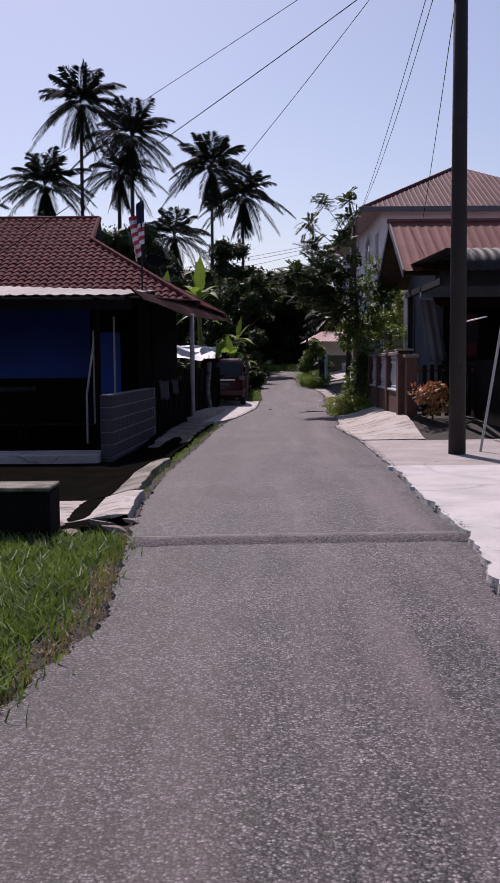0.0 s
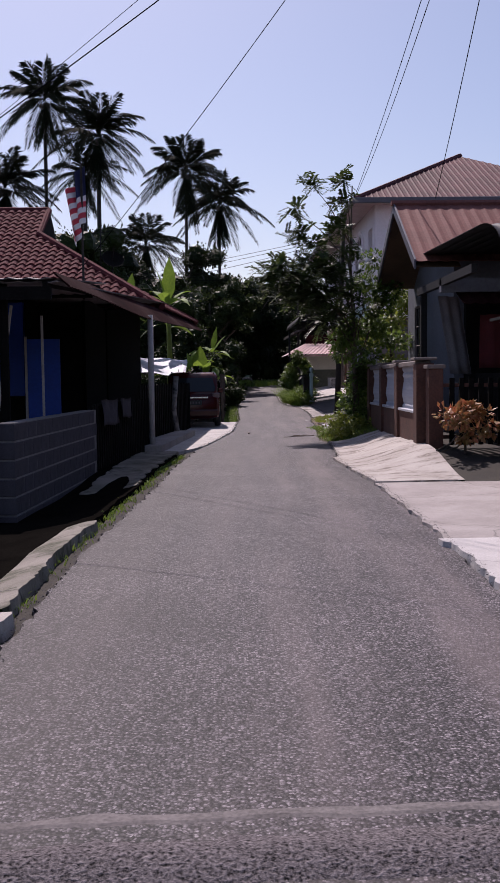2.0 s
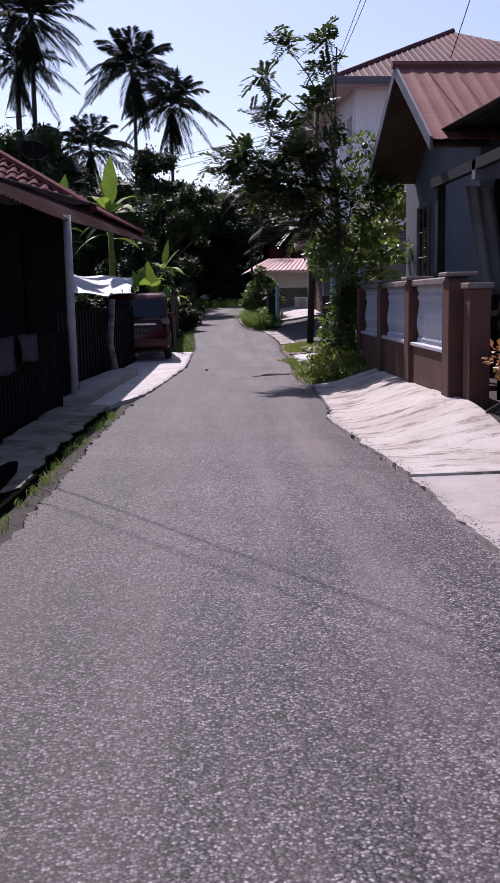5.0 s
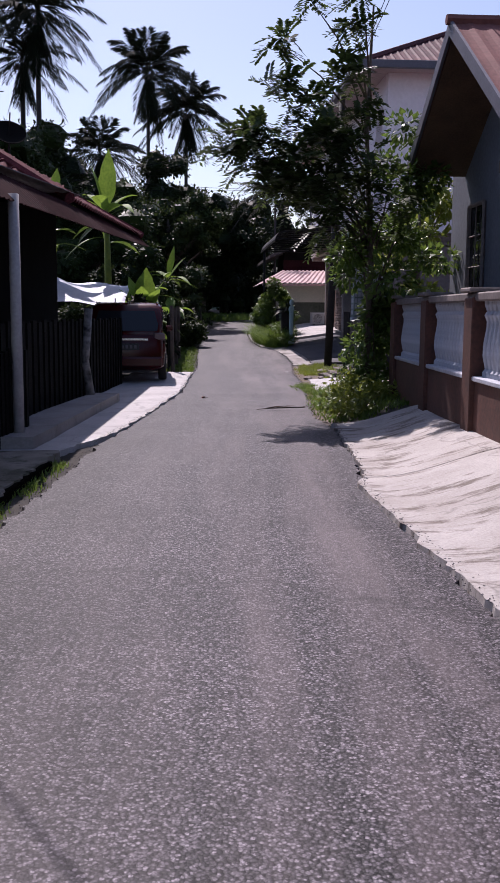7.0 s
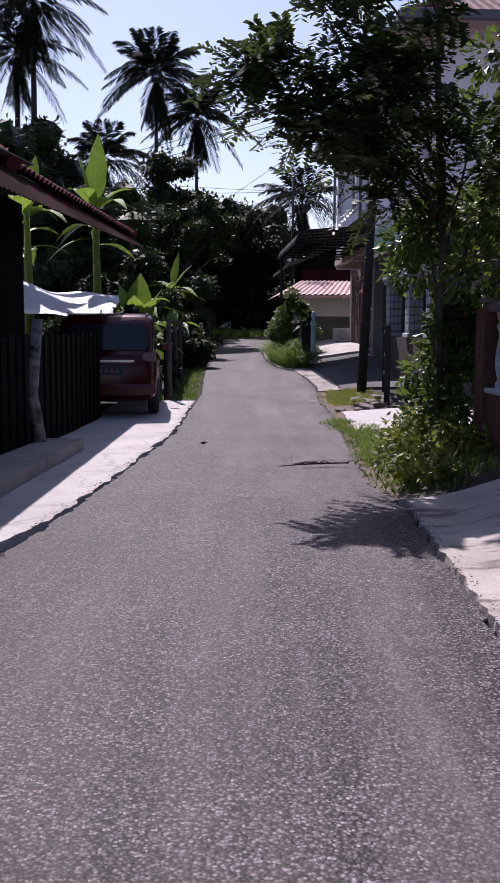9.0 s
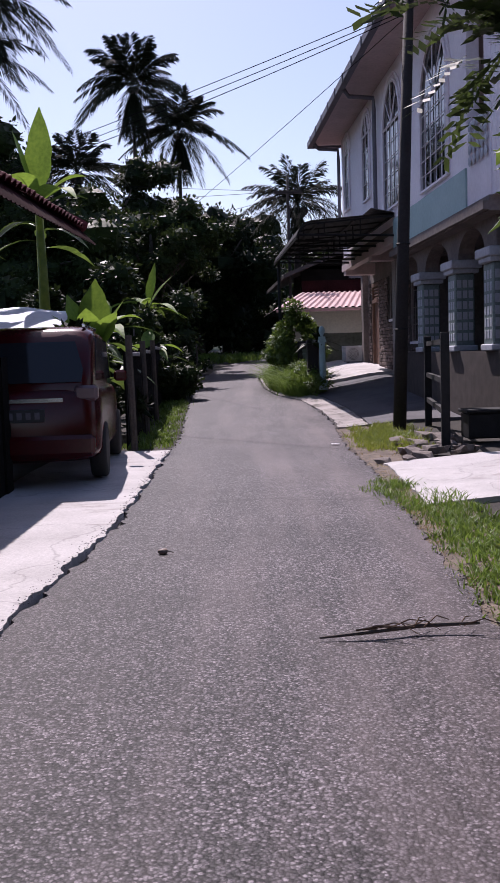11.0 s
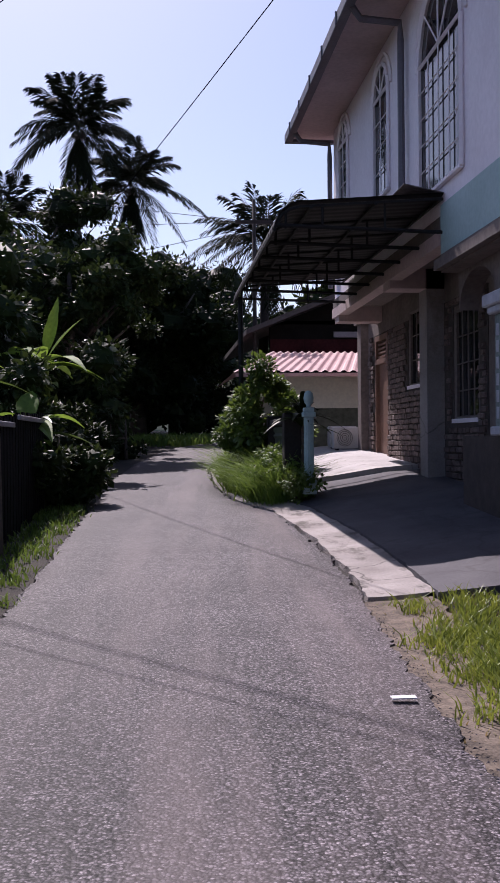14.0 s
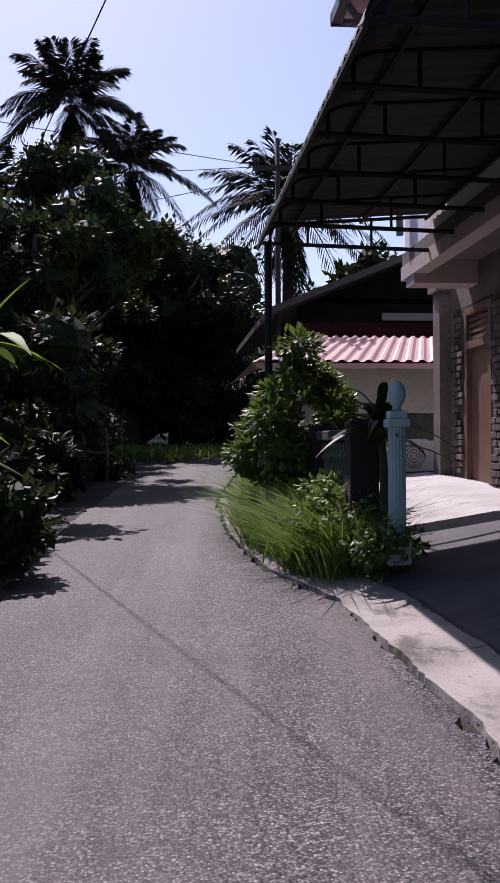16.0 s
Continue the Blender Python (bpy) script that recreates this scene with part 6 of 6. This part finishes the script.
# flag
fl = empty("flag", "limp striped red and white flag with dark blue canton", "flag", (-2.3, 22.3, 3.1))
bm = bmesh.new()
tube(bm, [(0, 0, -.2), (0, 0, 2.2)], .022, 6)
part("flagpole", bm, "pole", fl)
def cloth(a0, a1, b0, b1):
    bm = bmesh.new()
    n1, n2 = 8, 14
    g = []
    for i in range(n1 + 1):
        row = []
        for j in range(n2 + 1):
            a, b = a0 + (a1 - a0) * i / n1, b0 + (b1 - b0) * j / n2
            x = .02 - b * .30 * (1 - .15 * a) + .05 * math.sin(11 * b + 2)
            yv = .07 * math.sin(14 * b + 3 * a)
            z = 2.15 - .55 * b - a * (1.0 - .1 * b) + .03 * math.sin(9 * b)
            row.append(bm.verts.new((x + .12 * a * b, yv, z)))
        g.append(row)
    for r0, r1 in zip(g, g[1:]):
        for j in range(n2):
            bm.faces.new((r0[j], r0[j + 1], r1[j + 1], r1[j]))
    return bm
for k in range(10):
    b0 = .42 if k < 5 else 0
    part("stripe", cloth(k / 10, (k + 1) / 10, b0, 1.0), "flagred" if k % 2 == 0 else "flagwhite", fl, "red stripe" if k % 2 == 0 else "white stripe", True)
part("canton", cloth(0, .5, 0, .42), "flagblue", fl, "dark blue canton", True)
# dish
ds = empty("satellite_dish", "dark satellite dish and aerial on the roof hip", "satellite dish", (-3.06, 34.0, 4.48))
bm = bmesh.new()
lathe(bm, [(.02, 0), (.15, .015), (.27, .055), (.34, .1), (.335, .115), (.26, .07), (.02, .02)], n=20)
bmesh.ops.transform(bm, matrix=pose(0, 0, .55, 50, 0, 20), verts=bm.verts[:])
part("reflector", bm, "darkwood", ds)
bm = bmesh.new()
tube(bm, [(0, 0, -.6), (0, 0, .55)], .025, 6)
tube(bm, [(0, 0, .55), (.1, -.35, .95)], .015, 5)
tube(bm, [(-.35, .1, -.3), (-.35, .1, 1.5)], .015, 5)
tube(bm, [(-.6, .1, 1.4), (-.1, .1, 1.45)], .012, 5)
part("mast", bm, "black", ds)

# ---- parked car ----
car = empty("parked_car", "dark red compact people carrier parked beside the wall", "car", (-.70, 33.75, .05), 1.5)
def loft(secs, n=24):
    """A shell through cross-sections (y, half width, z bottom, z top, roundness)."""
    bm = bmesh.new()
    rings = []
    for yv, hw, zb, zt, ex in secs:
        ring = []
        for k in range(n):
            a = 2 * math.pi * k / n
            c, s = math.cos(a), math.sin(a)
            ring.append(bm.verts.new((hw * math.copysign(abs(c) ** ex, c), yv, (zb + zt) / 2 + (zt - zb) / 2 * math.copysign(abs(s) ** ex, s))))
        rings.append(ring)
    for r0, r1 in zip(rings, rings[1:]):
        for k in range(n):
            bm.faces.new((r0[k], r0[(k + 1) % n], r1[(k + 1) % n], r1[k]))
    bm.faces.new(rings[0]), bm.faces.new(rings[-1][::-1])
    bmesh.ops.recalc_face_normals(bm, faces=bm.faces[:])
    return bm
part("body", loft([(0, .70, .32, .95, .45), (.06, .78, .24, 1.02, .35), (.5, .81, .2, 1.03, .3), (2.9, .81, .2, 1.0, .3), (3.6, .78, .22, .92, .35), (3.95, .66, .3, .78, .45)]), "carred", car, smooth=True)
part("cabin", loft([(.03, .66, .7, 1.08, .4), (.09, .735, .7, 1.22, .3), (.26, .75, .7, 1.58, .24), (.8, .75, .7, 1.65, .24), (2.0, .75, .7, 1.61, .24), (2.5, .73, .7, 1.40, .28), (3.1, .68, .7, 1.02, .35)], 32), "carred", car, smooth=True)
for sg in (-1, 1):
    part("roof_rail", boxes((sg * .66, sg * .62, .5, 2.0, 1.62, 1.66), bevel=.01), "chrome", car, "slim pale roof rail")
bm = bmesh.new()
prism(bm, [(-.64, 1.06), (.64, 1.06), (.66, 1.2), (.58, 1.52), (-.58, 1.52), (-.66, 1.2)], "y", 0, .012)
bmesh.ops.transform(bm, matrix=Matrix.Translation((0, -.005, 0)) @ Matrix.Translation((0, 0, 1.06)) @ pose(0, 0, 0, -26, 0, 0) @ Matrix.Translation((0, 0, -1.06)), verts=bm.verts[:])
part("rear_window", bm, "glass", car)
for sg in (-1, 1):
    bm = bmesh.new()
    prism(bm, [(.5, 1.06), (2.75, 1.04), (2.2, 1.5), (.65, 1.52)], "x", sg * .742, sg * .756)
    part("side_window", bm, "glass", car)
    part("tail_lamp", boxes((sg * .56, sg * .80, -.0, .22, .86, 1.02), bevel=.03), "amber", car, "clear tail lamp")
    part("door_mirror", boxes((sg * .82, sg * .98, 2.5, 2.62, 1.0, 1.14), bevel=.03), "carred", car)
    for yv in (.75, 3.2):
        wheel = new("wheel")
        wheel.parent = car
        bm = bmesh.new()
        lathe(bm, [(.2, -.09), (.29, -.09), (.31, -.06), (.31, .06), (.29, .09), (.2, .09)], n=20)
        bmesh.ops.transform(bm, matrix=pose(sg * .74, yv, .3, 0, 90, 0), verts=bm.verts[:])
        part("tyre", bm, "tyre", wheel, smooth=True)
        bm = bmesh.new()
        lathe(bm, [(.02, -.06), (.2, -.07), (.2, .07), (.02, .06)], n=12)
        bmesh.ops.transform(bm, matrix=pose(sg * .75, yv, .3, 0, 90, 0), verts=bm.verts[:])
        part("rim", bm, "chrome", wheel)
part("rear_bumper", boxes((-.76, .76, -.1, .1, .3, .52), bevel=.04), "carred", car)
part("chrome_strip", boxes((-.45, .45, -.035, .01, .86, .90)), "chrome", car)
part("number_plate", boxes((-.26, .26, -.03, .012, .66, .79), bevel=.004), "plate", car)
part("plate_bars", boxes(*[(-.2 + .09 * i, -.15 + .09 * i, -.036, -.031, .69, .76) for i in range(5)]), "gutter", car, "dull bars on the number plate")

# ---- tarpaulin canopy behind the car ----
tp = empty("tarp_canopy", "pale sagging tarpaulin canopy on thin poles", "canopy", (-2.4, 40.6, 0))
bm = bmesh.new()
sheet(bm, (-1.9, -1.4, 2.2), (3.2, 0, -.5), (0, 2.6, .6), 18, 10, 0, 0, .008, lambda a, b: Vector((0, .1 * math.sin(6 * a), .3 * math.sin(math.pi * b) * (1 - a) - .2 * math.sin(math.pi * a) + .05 * math.sin(13 * a + 5 * b))))
part("cloth", bm, "tarp", tp, smooth=True)
for x, yv in ((-1.85, -1.35), (1.05, -1.35), (1.05, 1.15), (-1.85, 1.15)):
    bm = bmesh.new()
    tube(bm, [(x, yv, -.05), (x, yv, 2.2 if x < 0 else 1.85)], .02, 5)
    part("pole", bm, "pipe", tp)
# board fence
bf = empty("board_fence", "dark weathered board fence with a pale top rail", "fence")
for i in range(46):
    yv = 38.2 + .2 * i
    xx = .05 + .018 * (yv - 38)
    part("board", boxes((xx - .015, xx + .015, yv - .09, yv + .09, land(xx, yv) - .05, 1.42 + .06 * noise.noise((i * .9, 0, 8)) + road_z(yv))), "darkwood", bf)
for a, b in ((38.2, 41.4), (41.5, 44.6), (44.7, 47.3)):
    xx = .05 + .018 * ((a + b) / 2 - 38)
    part("top_rail", boxes((xx + .016, xx + .06, a, b, 1.36 + road_z(a), 1.42 + road_z(a)), bevel=.006), "pipe", bf)
for yv in (37.6, 40.2, 42.8):
    bm = bmesh.new()
    tube(bm, [(.2 + .018 * (yv - 38), yv, -.1), (.17 + .018 * (yv - 38), yv, 1.6 + .1 * (yv % 1))], .05, 7)
    part("post", bm, "bark", bf)

# ---- shed and dark house beyond the hedge ----
sh = empty("roadside_shed", "low cream and green shed with pink ribbed metal roof", "shed")
part("wall", boxes((4.6, 9, 54.2, 54.35, 1.95, 2.75)), "cream", sh, "cream upper wall")
part("wall", boxes((4.6, 9, 54.22, 54.37, .4, 1.95)), "green", sh, "mouldy green lower wall")
part("side_wall", boxes((4.6, 4.75, 54.4, 58.5, .4, 2.7)), "cream", sh)
bm = bmesh.new()
a, b, c, d = Vector((3.55, 53.5, 2.72)), Vector((9.0, 53.5, 2.72)), Vector((9.0, 55.3, 3.3)), Vector((4.55, 55.3, 3.3))
nr, prev = 26, None
for i in range(nr * 4 + 1):
    f = i / (nr * 4)
    up = Vector((0, 0, .035 if i % 4 in (2, 3) else 0))
    cur = (bm.verts.new(a.lerp(b, f) + up), bm.verts.new(d.lerp(c, f) + up))
    if prev:
        bm.faces.new((prev[0], cur[0], cur[1], prev[1]))
    prev = cur
part("roof", bm, "pink", sh)
part("fascia", boxes((3.6, 9, 53.5, 53.54, 2.62, 2.7)), "pink", sh)
bm = bmesh.new()
sheet(bm, (3.55, 53.5, 2.7), (1.0, 1.8, .58), (0, 5, 0), 2, 2, 0, 0, .01)
part("side_roof", bm, "pink", sh)
dk = empty("dark_house", "dark timber house with low gable roof and faded red band", "house")
part("wall", boxes((4.9, 14, 58.0, 58.2, 1.0, 4.4)), "darkwood", dk)
part("band", boxes((4.9, 14, 57.96, 57.99, 3.1, 3.9)), "maroon", dk, "dull red painted band")
part("lintel", boxes((6.6, 8.6, 57.9, 57.97, 3.95, 4.1)), "gutter", dk)
bm = bmesh.new()
prism(bm, [(4.2, 3.95), (4.2, 4.08), (9.2, 6.1), (14.2, 4.08), (14.2, 3.95), (9.2, 5.95)], "y", 57.2, 66)
part("roof", bm, "darkroof", dk)
bm = bmesh.new()
prism(bm, [(4.9, 4.3), (13.5, 4.3), (9.2, 5.95)], "y", 58.0, 58.2)
part("gable", bm, "darkwood", dk)

# ---- gate pillar, garden fence and plants by the forecourt ----
pl = empty("gate_pillar", "fluted mint green gate pillar with ball finial", "pillar", (4.12, 46.8, land(4.12, 46.8) + .2))
pl.scale = (.62, .62, .86)
part("plinth", boxes((-.16, .16, -.16, .16, -.1, .16), bevel=.015), "mint", pl)
bm = bmesh.new()
n = 32
rings = [[bm.verts.new(((.12 - .012 * (k % 2)) * math.cos(2 * math.pi * k / n), (.12 - .012 * (k % 2)) * math.sin(2 * math.pi * k / n), z)) for k in range(n)] for z in (.16, 1.22)]
for k in range(n):
    bm.faces.new((rings[0][k], rings[0][(k + 1) % n], rings[1][(k + 1) % n], rings[1][k]))
part("shaft", bm, "mint", pl)
part("capital", boxes((-.15, .15, -.15, .15, 1.22, 1.30), (-.12, .12, -.12, .12, 1.30, 1.38), bevel=.012), "mint", pl)
bm = bmesh.new()
lathe(bm, [(.03, 1.38), (.07, 1.40), (.05, 1.42), (.10, 1.46), (.125, 1.54), (.10, 1.63), (.03, 1.67)], n=18)
part("ball", bm, "mint", pl, smooth=True)
gf2 = empty("garden_fence", "stained baluster garden fence behind tall grass", "fence", (3.95, 47.4, land(3.95, 47) + .02))
part("base", boxes((-.08, .08, 0, 4.2, -.2, .35)), "pole", gf2)
part("coping", boxes((-.1, .1, 0, 4.2, 1.15, 1.25), bevel=.01), "pole", gf2)
bal2 = bal.copy()
bal2.materials.clear()
bal2.materials.append(M["green"])
for i in range(22):
    share("baluster", bal2, gf2, pose(0, .1 + .19 * i, .36))
for yv in (0, 2.1, 4.2):
    part("post", boxes((-.13, .13, yv - .13, yv + .13, -.2, 1.32), bevel=.012), "pole", gf2)
dn = empty("dracaena", "dark spiky dracaena plant behind the pillar", "plant", (4.1, 47.3, land(4.1, 47.3)))
bm = bmesh.new()
tube(bm, [(0, 0, -.1), (.03, 0, .7), (0, 0, 1.25)], [.06, .045, .03], 7)
part("stem", bm, "bark", dn)
rg3 = random.Random(17)
for i in range(40):
    az, el = rg3.uniform(0, 6.28), rg3.uniform(.1, 1.3)
    bm = bmesh.new()
    banana_leaf(bm, (0, 0, 1.0 + .3 * i / 40), (math.cos(az) * math.cos(el), math.sin(az) * math.cos(el), math.sin(el)), rg3.uniform(.5, .8), .09, .5, rg3, 0)
    part("leaf", bm, "leafdark", dn)
for yv in (52.75, 53.25):
    ac = empty("condenser_unit", "off-white outdoor condenser box on the cement floor", "condenser", (5.88, yv, land(5.88, yv) + .07), group="condenser units")
    ac.scale = (.82, .82, .86)
    part("casing", boxes((-.36, .36, -.16, .16, .04, .56), bevel=.015), "acwhite", ac)
    bm = bmesh.new()
    for r in (.06, .11, .16, .2):
        tube(bm, [(-.08 + r * math.cos(2 * math.pi * k / 20), -.17, .3 + r * math.sin(2 * math.pi * k / 20)) for k in range(21)], .006, 4)
    part("fan_guard", bm, "black", ac)
    for x in (-.25, .25):
        part("foot", boxes((x - .03, x + .03, -.15, .15, 0, .04)), "black", ac)

# ---- drive gate ----
def gate_leaf(at, rz, w, h, label):
    g = empty("metal_gate", label, "gate", at, rz, "gate leaves")
    for x in (0, w):
        part("post", boxes((x - .055, x + .055, -.055, .055, -.05, h + .12), bevel=.006), "black", g)
    for z in (.42, .82, h):
        part("rail", boxes((.055, w - .055, -.03, .03, z - .035, z + .035)), "black", g)
    return g
gate_leaf((4.86, 39.3, .1), -100, 3.4, 1.32, "black metal rail gate standing open beside the drive")
gate_leaf((5.3, 36.0, .1), -10, 2.6, 1.32, "black metal rail gate leaf across the drive")
pt = empty("black_crate", "black plastic crate by the gate", "crate", (4.95, 36.6, .12))
part("tub", boxes((-.25, .25, -.2, .2, 0, .34), bevel=.02), "black", pt)
part("rim", boxes((-.28, .28, -.23, .23, .345, .39), bevel=.01), "black", pt)

# ---- croton and odds by the carport ----
tree("croton_bush", (3.95, 19.9, .27), .5, [(0, 0, .45, .32), (.2, .1, .6, .28), (-.22, -.05, .5, .26), (.05, -.15, .3, .25)], "red and yellow croton bush by the gate", "bush", "croton", .11, 1500, .02, 33, core=.3)
bm = bmesh.new()
tube(bm, [(3.45, 19.7, .3), (3.7, 19.9, .38), (3.95, 20.0, .62)], .015, 5)
tube(bm, [(3.5, 19.55, .3), (3.8, 19.8, .34), (4.0, 20.0, .5)], .012, 5)
tagged(finish("fallen_twig", bm, "bark"), "bare fallen twigs under the croton", "twig")
bg = empty("carport_gate", "dark brown slatted gate closing the carport", "gate", (3.62, 20.6, .27))
part("post", boxes((-.12, .12, -.12, .12, -.05, 1.3), bevel=.01), "brownpaint", bg)
part("post_cap", boxes((-.15, .15, -.15, .15, 1.305, 1.37), bevel=.01), "beige", bg)
for i in range(16):
    part("slat", boxes((.25 + .16 * i, .33 + .16 * i, -.02, .02, .05, 1.15)), "darkwood", bg)
for z in (.15, 1.0):
    part("rail", boxes((.12, 2.8, .021, .05, z, z + .06)), "brownpaint", bg)
lp = empty("hanging_lamp_box", "small white-edged box lamp under the carport", "lamp", (4.15, 17.6, 2.15))
part("housing", boxes((-.12, .12, -.2, .2, -.35, .0), bevel=.01), "darkwood", lp)
bm = bmesh.new()
sheet(bm, (-.25, -.3, .02), (.5, 0, .12), (0, .6, 0), 2, 2, 0, 0, .02)
part("lid", bm, "acwhite", lp)
part("bracket", boxes((-.02, .02, .2, 1.6, .1, .14)), "black", lp)
bm = bmesh.new()
sheet(bm, (4.32, 23.4, 3.0), (.5, .3, 0), (.25, 0, -1.5), 10, 8, 0, 0, .008, lambda a, b: Vector((0, .05 * math.sin(14 * a), 0)))
tagged(finish("pale_curtain", bm, "rag", smooth=True), "pale grey curtain hanging in the carport", "curtain")
bm = bmesh.new()
sheet(bm, (5.0, 22.9, 2.6), (.6, 0, 0), (0, .05, -1.0), 8, 6, 0, 0, .008, lambda a, b: Vector((0, .04 * math.sin(12 * a), 0)))
tagged(finish("red_cloth", bm, "redcloth", smooth=True), "dark red cloth hanging in the carport", "cloth")
# dead palm leaf and litter on the lane edge
br = empty("fallen_branch", "dry brown fallen branch with bare twigs at the lane edge", "branch", (1.8, 28.15, .03))
br.scale = (.62, .62, .62)
rgb = random.Random(9)
bm = bmesh.new()
tube(bm, [(-.25, .02, .0), (.1, 0, .03), (.5, .08, .04), (.95, .05, .05)], [.008, .014, .018, .012], 6)
part("stem", bm, "bark", br)
for i in range(12):
    s = rgb.uniform(.0, .9)
    bm = bmesh.new()
    a = rgb.uniform(-1.2, 1.2)
    q = rgb.uniform(.2, .45)
    tube(bm, [(s, .04, .04), (s + q * .5 * math.cos(a), .04 + q * .5 * math.sin(a), .06 + rgb.uniform(0, .05)), (s + q * math.cos(a), .04 + q * math.sin(a), .03 + rgb.uniform(0, .06))], [.007, .005, .003], 5)
    part("twig", bm, "brownwood", br)
tagged(finish("paper_scrap", boxes((2.98, 3.1, 37.3, 37.35, .035, .041)), "flagwhite"), "small white paper scrap on the verge", "litter")

# ---- stone cladding, piece by piece ----
rg4 = random.Random(44)
kinds = []
for w in (.12, .17, .22, .28):
    h = .09
    bme = boxes((-.03, .0, -w / 2 + .006, w / 2 - .006, .006, h - .006), bevel=.008)
    me = bpy.data.meshes.new("cladding_stone")
    bme.to_mesh(me)
    bme.free()
    me.materials.append(M["stone"])
    kinds.append((w, h, me))
laid = []
zc = .48
while zc < 3.2:
    yv = 45.0 + rg4.uniform(0, .15)
    while yv < 51.75:
        w, h, me = rg4.choice(kinds)
        c = yv + w / 2
        if all(not (c + w / 2 > a - .05 and c - w / 2 < b + .05 and zc + h > lo - .05 and zc < hi + .05) for a, b, lo, hi in GH + [(46.9, 47.3, 0, 4)]):
            laid.append((c, zc + rg4.uniform(-.006, .006), w, h, me, GX - .01 - rg4.uniform(0, .016)))
        yv += w
    zc += .093
laid.sort(key=lambda q: abs(q[0] - 48.6))
for c, z, w, h, me, x in laid[:295]:
    share("cladding_stone", me, house, pose(x, c, z, rg4.uniform(-2.5, 2.5), 0, 0))
vv, ff = [], []
for c, z, w, h, me, x in laid[295:]:
    k = len(vv)
    a, b, d, e = c - w / 2 + .006, c + w / 2 - .006, z + .006, z + h - .006
    vv += [(x - .03, a + .008, d + .008), (x - .03, b - .008, d + .008), (x - .03, b - .008, e - .008), (x - .03, a + .008, e - .008), (x, a, d), (x, b, d), (x, b, e), (x, a, e)]
    ff += [(k, k + 3, k + 2, k + 1), (k, k + 1, k + 5, k + 4), (k + 1, k + 2, k + 6, k + 5), (k + 2, k + 3, k + 7, k + 6), (k + 3, k, k + 4, k + 7)]
tagged(raw("cladding_stones", vv, ff, "stone", house), kind="stuff")

# fallen fruit on the lane
fr = empty("fallen_fruit", "small dry brown fallen fruit on the asphalt", "fruit", (.86, 30.25, .015))
fr.scale = (.62, .62, .62)
bm = bmesh.new()
r = bmesh.ops.create_icosphere(bm, subdivisions=2, radius=.045)
for v in r["verts"]:
    v.co = Vector((v.co.x * 1.3, v.co.y, v.co.z * .75 + .03)) * (1 + .12 * noise.noise(v.co * 40))
part("flesh", bm, "fruit", fr, smooth=True)
bm = bmesh.new()
tube(bm, [(.05, 0, .03), (.09, .01, .025), (.12, 0, .008)], .005, 5)
part("stalk", bm, "bark", fr)

# crumbs of broken asphalt along both edges of the lane
rgc = random.Random(77)
vv, ff = [], []
for _ in range(5200):
    yv = rgc.uniform(2.5, 44)
    side = rgc.random() < .5
    x = (L(yv) + rgc.gauss(-.01, .032)) if side else (R(yv) + rgc.gauss(.01, .032))
    q = rgc.uniform(.003, .009)
    z = land(x, yv) + .03 + (.03 if (side and 23 < yv < 37) or (not side and (5.9 < yv < 26.2)) else -.008)
    k = len(vv)
    for dx, dy, dz in ((-1, -.6, 0), (1, -.8, 0), (.2, 1, 0), (.1, 0, .7)):
        vv.append((x + q * dx * rgc.uniform(.6, 1.3), yv + q * dy * rgc.uniform(.6, 1.3), z - .006 + q * dz * rgc.uniform(.7, 1.2)))
    ff += [(k, k + 1, k + 3), (k + 1, k + 2, k + 3), (k + 2, k, k + 3), (k, k + 2, k + 1)]
tagged(raw("asphalt_crumbs", vv, ff, "ridge"), "dark crumbs of broken asphalt along the lane edges", "gravel", kind="stuff")
